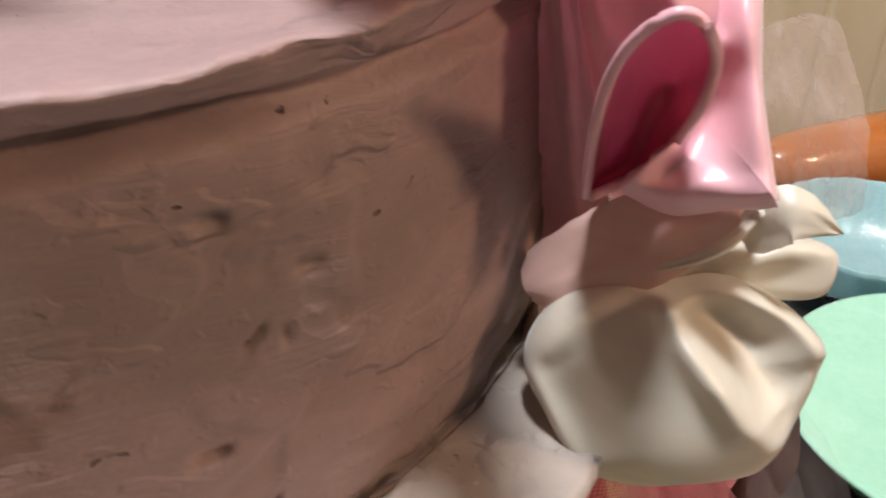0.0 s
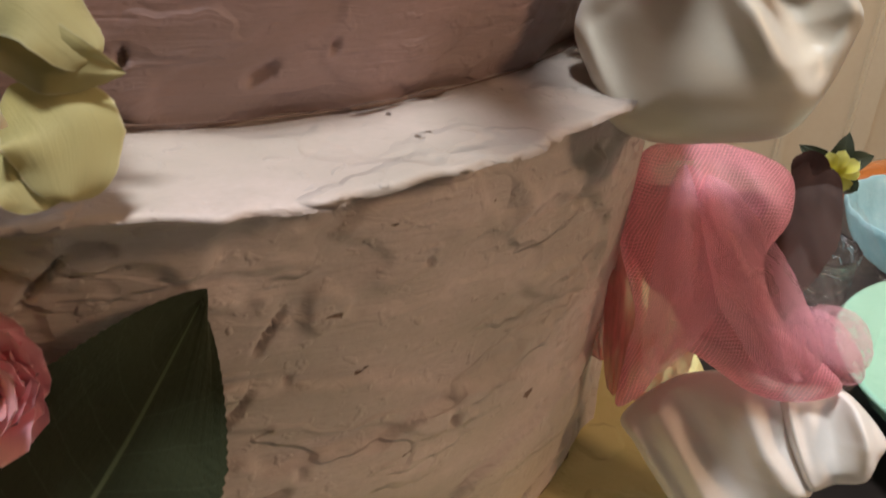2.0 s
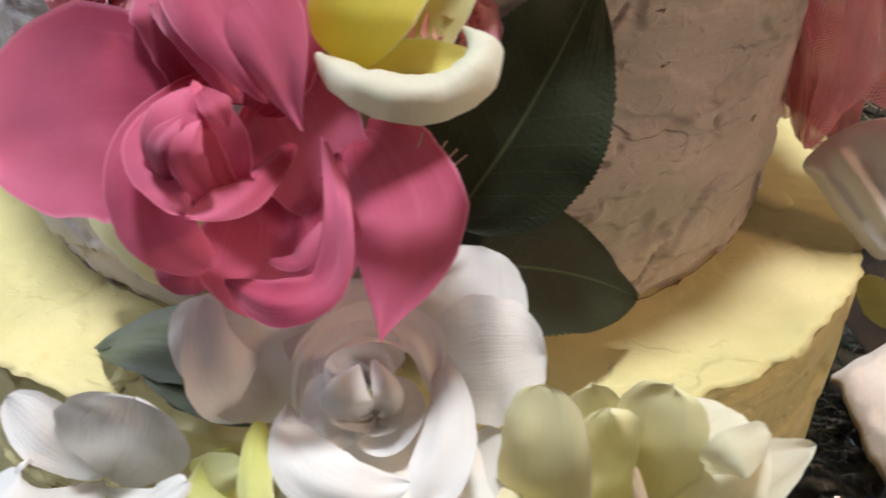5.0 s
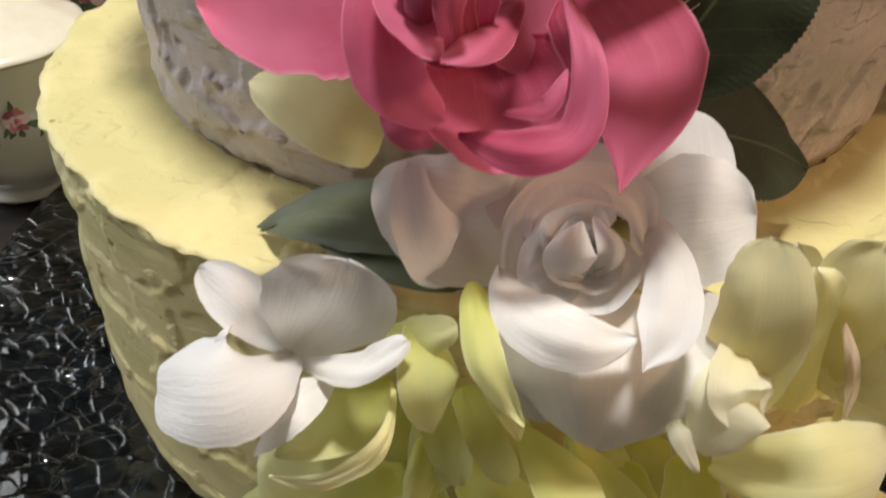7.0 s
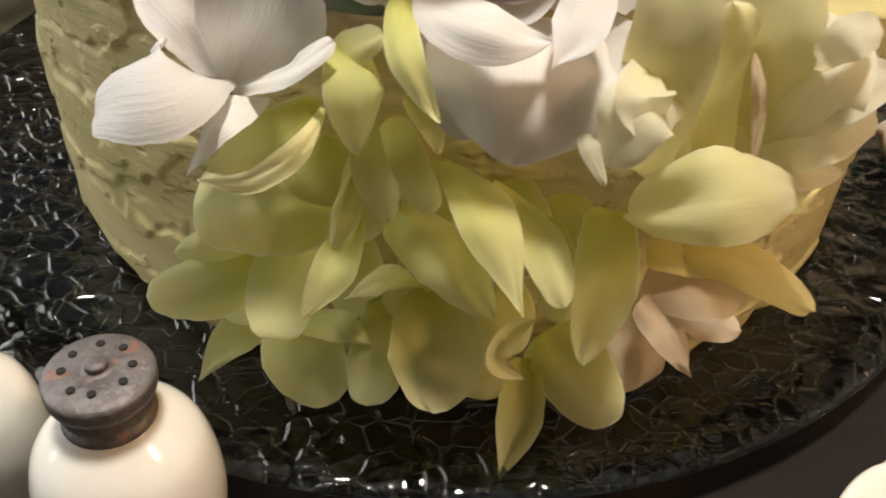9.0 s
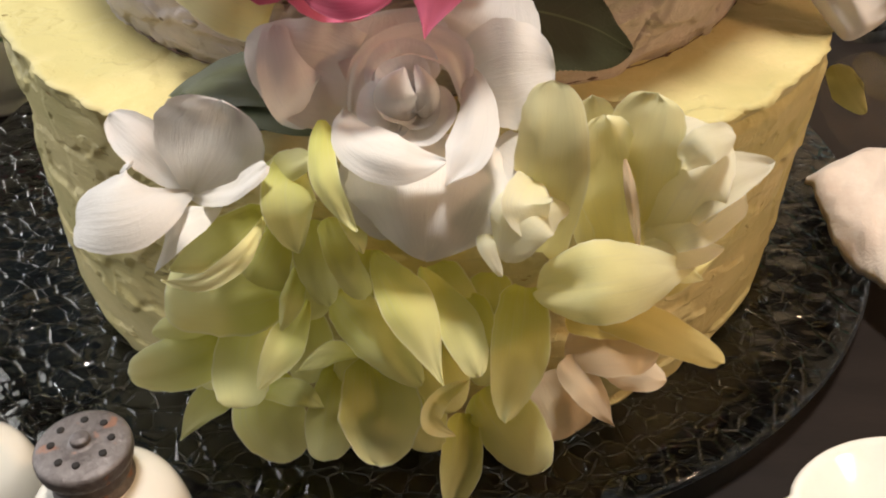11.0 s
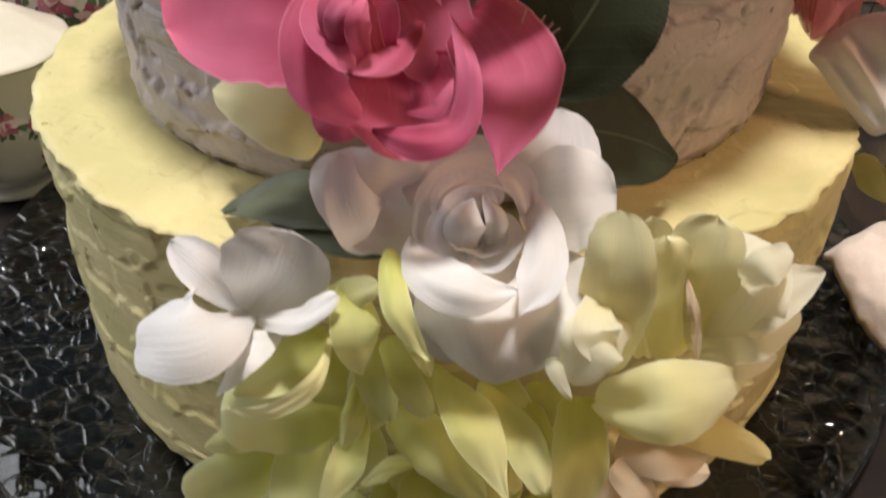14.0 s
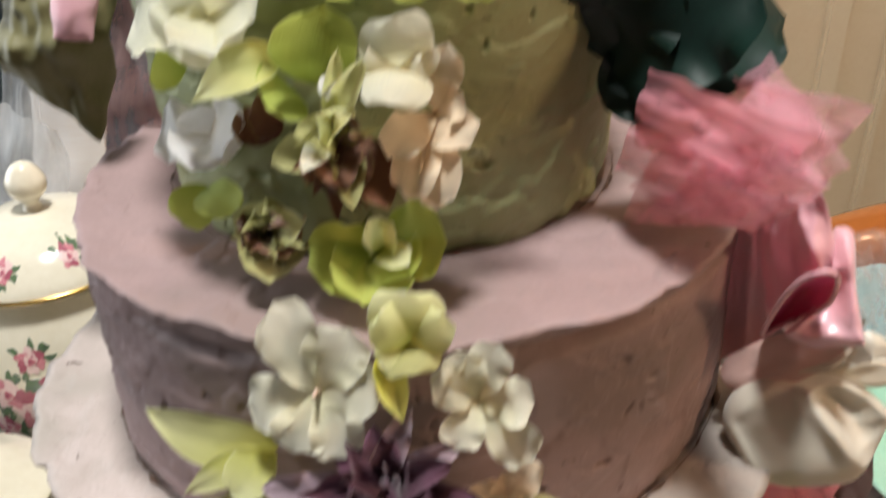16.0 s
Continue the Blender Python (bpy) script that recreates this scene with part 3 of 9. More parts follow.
    for j in range(rows_side + rings):
        a0, b0 = j * n, (j + 1) * n
        faces.extend((a0 + k, a0 + (k + 1) % n, b0 + (k + 1) % n, b0 + k) for k in range(n))
    faces.append(tuple(reversed(range(n))))
    return mesh_of(name, verts, faces, material)


attach("tier", tier_mesh("bottom_tier", (-0.007, 0.0), 0.1592, 0.013, 0.125, FROST_Y, 1, 0.0, 1.0, strokes=50, crevice=0.002), cake, "pale yellow buttercream tier")
attach("tier", tier_mesh("second_tier", (-0.006, 0.0), 0.1258, 0.1235, 0.2352, FROST_P, 2, -0.004, 1.45, lip=0.0100, strokes=80, stipple=0.0005, crevice=0.003), cake, "pale dusty pink buttercream tier")
attach("tier", tier_mesh("third_tier", (0.0, 0.0), 0.1080, 0.2335, 0.3102, FROST_M, 3, 0.0, 0.5, lip=0.0025, strokes=46, stipple=0.0026, crevice=0.006), cake, "mauve pink buttercream tier")
attach("tier", tier_mesh("top_tier", (-0.006, 0.004), 0.0735, 0.3085, 0.405, FROST_G, 4, -0.004, 0.6, 36.0, 0.001), cake, "sage green buttercream tier")


def crumb_gap_line(centre, r, z, seed):
    """Ragged dark ring drawn for the crumbs and the shaded gap where a tier meets the one below."""
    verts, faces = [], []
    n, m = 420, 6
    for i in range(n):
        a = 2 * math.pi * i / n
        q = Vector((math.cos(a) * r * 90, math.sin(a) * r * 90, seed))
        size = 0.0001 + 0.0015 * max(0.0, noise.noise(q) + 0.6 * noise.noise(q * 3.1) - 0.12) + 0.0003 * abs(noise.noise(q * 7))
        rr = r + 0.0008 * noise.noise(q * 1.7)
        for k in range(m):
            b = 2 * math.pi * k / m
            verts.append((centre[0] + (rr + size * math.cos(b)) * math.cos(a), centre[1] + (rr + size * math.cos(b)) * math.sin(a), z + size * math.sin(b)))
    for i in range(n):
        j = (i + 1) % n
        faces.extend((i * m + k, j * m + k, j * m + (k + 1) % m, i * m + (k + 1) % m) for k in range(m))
    return attach("crumb_seam", mesh_of("crumb_seam", verts, faces, CRUMB_GAP), cake, "dark ragged ring for crumbs and the shaded gap along the seam")


crumb_gap_line((-0.006, 0.0), 0.1240, 0.1256, 1.0)
crumb_gap_line((0.0, 0.0), 0.1092, 0.2357, 5.0)
crumb_gap_line((-0.006, 0.004), 0.0742, 0.3108, 9.0)


# ---- petals, roses and cloth ----
YG = petal_surface("yellow_green_petal", (0.72, 0.72, 0.14), (0.91, 0.91, 0.50), (0.94, 0.94, 0.70), 0.45, veins=0.2)
YELLOW_PETAL = petal_surface("lemon_petal", (0.92, 0.84, 0.05), (0.94, 0.90, 0.26), (0.94, 0.92, 0.58), 0.56)
PALE_YELLOW = petal_surface("pale_yellow_petal", (0.93, 0.87, 0.38), (0.95, 0.91, 0.56), (0.95, 0.93, 0.68), 0.42)
GOLD_PETAL = petal_surface("warm_yellow_petal", (0.80, 0.66, 0.20), (0.88, 0.78, 0.36), (0.88, 0.80, 0.5), 0.42)
CREAM_PETAL = petal_surface("cream_petal", (0.91, 0.87, 0.58), (0.93, 0.91, 0.76), (0.93, 0.91, 0.80), 0.5)
WHITE_PETAL = petal_surface("white_petal", (0.86, 0.82, 0.76), (0.92, 0.90, 0.90), None, 0.28, veins=0.7, vein_scale=15)
ROSE_WHITE = petal_surface("white_rose_petal", (0.84, 0.79, 0.72), (0.89, 0.87, 0.86), None, 0.26, veins=0.4, vein_scale=24)
# crimson root deepened to stand for the shade between the petals
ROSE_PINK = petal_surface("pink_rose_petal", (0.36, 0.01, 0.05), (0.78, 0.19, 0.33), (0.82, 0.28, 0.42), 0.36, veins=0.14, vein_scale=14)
IVORY = petal_surface('ivory_silk', (0.88, 0.86, 0.62), (0.92, 0.90, 0.74), None, 0.35)
# cream darkened to olive: the shade over the florets is put into the colour
SHADED_FLORET = petal_surface("shaded_cream_floret", (0.34, 0.30, 0.10), (0.46, 0.41, 0.19), (0.54, 0.49, 0.30), 0.3)
BUD_PINK = petal_surface("pink_bud_petal", (0.70, 0.10, 0.18), (0.88, 0.42, 0.48), (0.9, 0.55, 0.58), 0.3)
PEACH_PETAL = petal_surface("peach_petal", (0.76, 0.58, 0.38), (0.88, 0.74, 0.56), (0.88, 0.78, 0.62), 0.4)
PURPLE_PETAL = petal_surface("purple_petal", (0.022, 0.008, 0.014), (0.13, 0.052, 0.085), (0.22, 0.12, 0.16), 0.15)
LILAC_PETAL = petal_surface("faded_lilac_petal", (0.22, 0.13, 0.18), (0.44, 0.33, 0.38), (0.55, 0.45, 0.48), 0.25)
OLIVE_PETAL = petal_surface("olive_petal", (0.36, 0.34, 0.10), (0.56, 0.54, 0.24), None, 0.35)
LIME_PETAL = petal_surface("lime_green_petal", (0.30, 0.38, 0.05), (0.56, 0.64, 0.14), (0.6, 0.66, 0.2), 0.4)
BURGUNDY = petal_surface("burgundy_brown_petal", (0.08, 0.020, 0.018), (0.20, 0.09, 0.05), (0.40, 0.30, 0.10), 0.15)
LEAF = petal_surface("dark_green_leaf", (0.016, 0.021, 0.009), (0.027, 0.034, 0.015), None, 0.04, 0.6, 0.9, 0.0, 9.0, ribs=(0.048, 0.058, 0.030))
LEAF_PALE = petal_surface("dusty_green_leaf", (0.07, 0.08, 0.035), (0.115, 0.13, 0.07), None, 0.1, 0.5, 0.6, 0.05, 9.0)
STAMEN = surface("pale_stamen", (0.70, 0.55, 0.45), (0.6, 0.42, 0.33), 0.6)
RED_BIT = surface("red_calyx", (0.40, 0.05, 0.045), (0.32, 0.04, 0.035), 0.6)
SHAPES = {"oval": (0.55, 0.5), "round": (0.5, 0.36), "lance": (0.6, 0.95), "spoon": (0.95, 0.36), "leaf": (0.55, 0.85), "ovate": (0.5, 0.62), "strap": (0.3, 0.3), "wide_leaf": (0.45, 0.8), "blunt_leaf": (0.62, 0.72)}


def petal(parent, material, base, tip, width, bow=0.10, cup=0.15, curl=0.0, shape="oval", facing=None, ruffle=0.0, seed=0,
          side=0.0, twist=0.0, crease=1.0, saw=0, name="petal", nu=16, nv=11, label=""):
    """A petal or leaf from base to tip. bow: bulge towards the viewer side; cup: edges raised; curl: tip bent back; side: edges bent back."""
    b, t = Vector(base), Vector(tip)
    d = t - b
    length = d.length
    d.normalize()
    n = Vector(facing) if facing else Vector((b.x, b.y, 0)).normalized() + Vector((0, 0, 0.45))
    n = (n - d * n.dot(d)).normalized()
    w = d.cross(n)
    p, q = SHAPES[shape]
    peak = p / (p + q)
    top = peak**p * (1 - peak) ** q
    rng = random.Random(seed * 7919 + 13)
    ph = [rng.uniform(0, 6.28) for _ in range(4)]
    skew = rng.uniform(-0.06, 0.06)
    verts, uvs = [], []
    bend = rng.uniform(-0.07, 0.07)
    for i in range(nu + 1):
        u = i / nu
        half = 0.5 * width * max((max(u, 1e-4) ** p * max(1 - u, 0.0) ** q) / top, 0.10 * (1 - u))
        if saw:
            half *= 1 + 0.045 * ((u * saw) % 1.0) + 0.02 * noise.noise(Vector((u * 9, ph[0], 1.0)))
        else:
            half *= 1 + 0.05 * noise.noise(Vector((u * 7, ph[0], 1.0)))
        for j in range(nv + 1):
            v = 2 * j / nv - 1
            edge = abs(v)
            a = twist * u
            lag = 2.1 if v > 0 else 0.0
            wave = (ruffle + 0.04) * half * edge**2.2 * (math.sin(9 * u + ph[0] + lag) + 0.6 * math.sin(19 * u + ph[1] + 2 * lag))
            h = bow * length * 4 * u * (1 - u) - curl * length * u**3 + (cup * half) * v * v * (0.3 + u) - side * half * edge**4
            # a soft crease down the middle and slack in the silk
            h += wave - 0.05 * half * math.exp(-((v / 0.16) ** 2)) * (1 - u) * crease
            h += 0.026 * length * noise.noise(Vector((u * 2.4 + ph[2], v * 1.4, ph[3]))) + 0.008 * length * noise.noise(Vector((u * 8 + ph[1], v * 3.4, ph[3])))
            x = v * half * (1 - 0.25 * min(1.0, abs(side)) * edge**3) + skew * length * u * u + bend * length * math.sin(math.pi * u)
            reach = u * length * (1 + 0.02 * math.sin(5 * v + ph[1]) + 0.018 * noise.noise(Vector((v * 4 + ph[0], ph[2], 3.0))))
            verts.append(b + d * reach + w * (x * math.cos(a)) + n * (h + x * math.sin(a)))
            uvs.append((u, v * 0.5 + 0.5))
    at = lambda i, j: i * (nv + 1) + j
    faces = [(at(i, j), at(i, j + 1), at(i + 1, j + 1), at(i + 1, j)) for i in range(nu) for j in range(nv)]
    return attach(name, mesh_of(name, verts, faces, material, uvs), parent, label)


def fold_strip(parent, material, points, widths, facing, bulge=0.3, roll=0.0, name="petal", nv=10):
    """A petal seen edge on: a band that follows points, bowed across its width, with its outer edge rolled back."""
    rough = [Vector(p) for p in points]
    pts, ws = [], []
    for i in range(len(rough) - 1):
        p0, p1, p2, p3 = rough[max(i - 1, 0)], rough[i], rough[i + 1], rough[min(i + 2, len(rough) - 1)]
        for k in range(6):
            u = k / 6
            pts.append(0.5 * (2 * p1 + (p2 - p0) * u + (2 * p0 - 5 * p1 + 4 * p2 - p3) * u * u + (3 * p1 - p0 - 3 * p2 + p3) * u**3))
            ws.append(widths[i] + (widths[i + 1] - widths[i]) * (u * u * (3 - 2 * u)))
    pts.append(rough[-1])
    ws.append(widths[-1])
    face = Vector(facing).normalized()
    verts, uvs = [], []
    for i, p in enumerate(pts):
        d = (pts[min(i + 1, len(pts) - 1)] - pts[max(i - 1, 0)]).normalized()
        n = (face - d * face.dot(d)).normalized()
        c = d.cross(n)
        for j in range(nv + 1):
            v = 2 * j / nv - 1
            h = bulge * ws[i] * (1 - v * v) - roll * ws[i] * max(0.0, v) ** 2
            h += 0.10 * ws[i] * noise.noise(Vector((i * 0.22, v * 1.1, p.x * 90))) + 0.05 * ws[i] * (0.5 + 0.5 * v) * noise.noise(Vector((i * 0.6, v, p.z * 70)))
            ragged = 1 + 0.16 * noise.noise(Vector((i * 0.4, 3.0, p.z * 80 + (5 if v > 0 else 0))))
            verts.append(p + c * (0.5 * ws[i] * v * ragged) + n * h)
            uvs.append((0.35 + 0.65 * j / nv, i / (len(pts) - 1)))
    at = lambda i, j: i * (nv + 1) + j
    faces = [(at(i, j), at(i, j + 1), at(i + 1, j + 1), at(i + 1, j)) for i in range(len(pts) - 1) for j in range(nv)]
    return attach(name, mesh_of(name, verts, faces, material, uvs), parent)


def blade(parent, material, spine, widths, facing, cup=0.2, tilt=0.0, tip=0.22, ruffle=0.04, name="petal", nv=12, seed=0):
    """A silk petal along a curved spine, as wide as widths say at its points. cup: bowed towards the viewer, hollow below nought;
    tilt: one edge lifted; tip: how much of the end is rounded off."""
    rough = [Vector(p) for p in spine]
    ws = list(widths)
    steps = 24
    face = Vector(facing).normalized()
    rng = random.Random(seed)
    ph = [rng.uniform(0, 6.28) for _ in range(4)]

    def along(row, s):
        i = min(int(s), len(row) - 2)
        u = s - i
        a, b, c, d = row[max(i - 1, 0)], row[i], row[i + 1], row[min(i + 2, len(row) - 1)]
        return 0.5 * (2 * b + (c - a) * u + (2 * a - 5 * b + 4 * c - d) * u * u + (3 * b - a - 3 * c + d) * u**3)

    centre = [along(rough, (len(rough) - 1) * i / steps) for i in range(steps + 1)]
    length = sum((centre[i + 1] - centre[i]).length for i in range(steps))
    verts, uvs = [], []
    for i, p in enumerate(centre):
        u = i / steps
        d = (centre[min(i + 1, steps)] - centre[max(i - 1, 0)]).normalized()
        n = (face - d * face.dot(d)).normalized()
        c = d.cross(n)
        c = (c + n * tilt).normalized()
        n = c.cross(d)
        half = 0.5 * max(along(ws, (len(ws) - 1) * u), 0.0002)
        if u > 1 - tip:
            half *= math.sqrt(max(0.0, 1 - ((u - 1 + tip) / tip) ** 2)) * 0.94 + 0.06
        if u < 0.1:
            half *= 0.5 + 5 * u
        half *= 1 + 0.04 * noise.noise(Vector((u * 6, ph[0], 2.0)))
        for j in range(nv + 1):
            v = 2 * j / nv - 1
            lag = 2.1 if v > 0 else 0.0
            h = cup * half * (1 - v * v)
            h += (ruffle + 0.02) * half * abs(v) ** 2 * (math.sin(8 * u + ph[1] + lag) + 0.6 * math.sin(17 * u + ph[2] + 2 * lag))
            h += 0.035 * length * noise.noise(Vector((u * 2.2 + ph[2], v * 1.2, ph[3]))) + 0.007 * length * noise.noise(Vector((u * 7 + ph[1], v * 3.2, ph[3])))
            h -= 0.05 * half * math.exp(-((v / 0.14) ** 2)) * (1 - u)
            x = v * half * (1 + 0.05 * noise.noise(Vector((u * 16, v, ph[3]))) + 0.025 * noise.noise(Vector((u * 45, v, ph[3]))))
            verts.append(p + c * x + n * h)
            uvs.append((u, v * 0.5 + 0.5))
    at = lambda i, j: i * (nv + 1) + j
    faces = [(at(i, j), at(i, j + 1), at(i + 1, j + 1), at(i + 1, j)) for i in range(steps) for j in range(nv)]
    return attach(name, mesh_of(name, verts, faces, material, uvs), parent)


def puff(name, parent, material, outline, out, dome, folds=(), rings=40, around=120):
    """A stuffed fold of cloth inside a rounded outline: domed towards out, with soft ridges (height above nought) and hollows along lines."""
    rim = [Vector(p) for p in outline]
    n = Vector(out).normalized()
    mid = sum(rim, Vector()) / len(rim)
    lines = [([Vector(p) for p in line], wide, high) for line, wide, high in folds]

    def edge(s):
        i = int(s) % len(rim)
        u = s - int(s)
        a, b, c, d = (rim[(i + k) % len(rim)] for k in (-1, 0, 1, 2))
        return 0.5 * (2 * b + (c - a) * u + (2 * a - 5 * b + 4 * c - d) * u * u + (3 * b - a - 3 * c + d) * u**3)

    def away(p, line):
        best, end = 1.0, 0.0
        for k in range(len(line) - 1):
            a, d = line[k], line[k + 1] - line[k]
            u = max(0.0, min(1.0, (p - a).dot(d) / d.length_squared))
            gap = (p - a - d * u).length
            if gap < best:
                best, end = gap, (k + u) / (len(line) - 1)
        return best, end

    x = (rim[0] - mid).normalized()
    x = (x - n * x.dot(n)).normalized()
    y = n.cross(x)
    size = max((p - mid).length for p in rim) * 2
    border = [edge(len(rim) * k / around) for k in range(around)]
    verts, uvs = [mid], [(0.0, 0.0)]
    for j in range(1, rings + 3):
        rho = min(j / rings, 1.0) - 0.06 * max(0, j - rings)
        for k in range(around):
            p = mid + (border[k] - mid) * rho
            if j > rings:
                h = -0.25 * dome * (j - rings)
            else:
                h = dome * math.sqrt(max(0.0, 1 - rho * rho))
                fade = min(1.0, (1 - rho) * 5 + 0.25)
                for line, wide, high in lines:
                    gap, end = away(p, line)
                    h += high * math.exp(-((gap / wide) ** 2)) * fade * (0.45 + 0.55 * math.sin(math.pi * min(1.0, 0.12 + end)))
                h += 0.02 * size * noise.noise((p - mid) * 45 + mid * 9) + 0.004 * size * noise.noise((p - mid) * 150)
            verts.append(p + n * h)
            uvs.append(((p - mid).dot(x) / size * 1.7, (p - mid).dot(y) / size * 1.7))
    verts[0] = sum((Vector(v) for v in verts[1:around + 1]), Vector()) / around
    faces = [(0, 1 + k, 1 + (k + 1) % around) for k in range(around)]
    for j in range(rings + 1):
        a, b = 1 + j * around, 1 + (j + 1) * around
        faces.extend((a + k, b + k, b + (k + 1) % around, a + (k + 1) % around) for k in range(around))
    return attach(name, mesh_of(name, verts, faces, material, uvs), parent)


def basis(axis):
    z = Vector(axis).normalized()
    x = z.orthogonal().normalized()
    return x, z.cross(x), z


def rose_core(parent, material, centre, axis, radius, height, count=9, turn=0.0, up=None, open_rim=0.16, seed=0):
    """The wrapped heart of a rose: overlapping cupped petals round an axis, tighter towards the middle."""
    z = Vector(axis).normalized()
    x = Vector(up or (0, 0, 1))
    x = (x - z * x.dot(z)).normalized()
    y = z.cross(x)
    c = Vector(centre)
    rng = random.Random(seed + 5)
    for k in range(count):
        g = k / (count - 1)
        rad = radius * (0.22 + 0.78 * g**1.1)
        mid = turn + k * 2.05 + rng.uniform(-0.35, 0.35)
        span = 4.2 - 1.7 * g
        tall = height * (1.0 - 0.34 * g**1.4) * rng.uniform(0.92, 1.06)
        slide = (y * math.sin(mid) + x * math.cos(mid)) * (rad * rng.uniform(0.02, 0.22))
        verts, uvs, faces = [], [], []
        nu, nv = 12, 22
        for i in range(nu + 1):
            h = i / nu
            for j in range(nv + 1):
                s = 2 * j / nv - 1
                a = mid + s * span / 2
                fold = abs(s) ** 2.5
                r = rad * (0.50 + 0.50 * math.sin(h * 1.5)) * (1 - (0.34 if g < 0.95 else 0.2) * fold - 0.06 * s)
                r += open_rim * radius * max(0.0, h - 0.55) ** 2 * 5 * (0.35 + g) * (1 - 0.8 * fold)
                r += 0.0009 * h * noise.noise(Vector((a * 1.6, h * 2, seed + k)))
                hh = tall * (h - 0.42 * h * fold - 0.07 * h * s - 0.16 * max(0.0, h - 0.75) * 4 * g * (1 - fold)) + 0.05 * height * h * noise.noise(Vector((a * 1.3, 2.0, k + seed)))
                verts.append(c + slide * h + x * (r * math.cos(a)) + y * (r * math.sin(a)) + z * hh)
                uvs.append((0.35 + 0.65 * h, s * 0.5 + 0.5))
        at = lambda i, j: i * (nv + 1) + j
        faces = [(at(i, j), at(i, j + 1), at(i + 1, j + 1), at(i + 1, j)) for i in range(nu) for j in range(nv)]
        attach("petal", mesh_of("petal", verts, faces, material, uvs), parent)


def bud(parent, material, centre, axis, radius, seed=0, count=34):
    """A small crumpled many-petalled bud."""
    x, y, z = basis(axis)
    c = Vector(centre)
    rng = random.Random(seed)
    for k in range(count):
        g = (k + 0.5) / count
        a = k * 2.4
        lean = 0.15 + 1.25 * g
        out = x * math.cos(a) + y * math.sin(a)
        direction = z * math.cos(lean) + out * math.sin(lean)
        b = c + out * radius * 0.12 * g
        petal(parent, material, b, b + direction * radius * rng.uniform(0.75, 1.05), radius * rng.uniform(0.75, 1.05), 0.16, 0.2, -0.18, "round",
              facing=(z * 1.0 - out * 0.5), ruffle=0.10, seed=seed + k, nu=12, nv=9)


def cord(name, points, radius, material, parent, steps=6, taper=0.6):
    """A thin tapering stalk along points."""
    rough = [Vector(p) for p in points]
    pts = []
    for i in range(len(rough) - 1):
        p0, p1, p2, p3 = rough[max(i - 1, 0)], rough[i], rough[i + 1], rough[min(i + 2, len(rough) - 1)]
        for s in range(4):
            u = s / 4
            pts.append(0.5 * (2 * p1 + (p2 - p0) * u + (2 * p0 - 5 * p1 + 4 * p2 - p3) * u * u + (3 * p1 - p0 - 3 * p2 + p3) * u**3))
    pts.append(rough[-1])
    verts, faces = [], []
    for i, p in enumerate(pts):
        d = (pts[min(i + 1, len(pts) - 1)] - pts[max(i - 1, 0)]).normalized()
        x, y, _ = basis(d)
        r = radius * (1 - (1 - taper) * i / (len(pts) - 1))
        for k in range(steps):
            a = 2 * math.pi * k / steps
            verts.append(p + x * (r * math.cos(a)) + y * (r * math.sin(a)))
    for i in range(len(pts) - 1):
        for k in range(steps):
            n = (k + 1) % steps
            faces.append((i * steps + k, i * steps + n, (i + 1) * steps + n, (i + 1) * steps + k))
    faces.append(tuple(reversed(range(steps))))
    faces.append(tuple((len(pts) - 1) * steps + k for k in range(steps)))
    return attach(name, mesh_of(name, verts, faces, material), parent)


def arc(a, b, lift, up=(0, 0, 1), steps=8):
    a, b, up = Vector(a), Vector(b), Vector(up)
    return [a.lerp(b, i / steps) + up * (lift * 4 * (i / steps) * (1 - i / steps)) for i in range(steps + 1)]


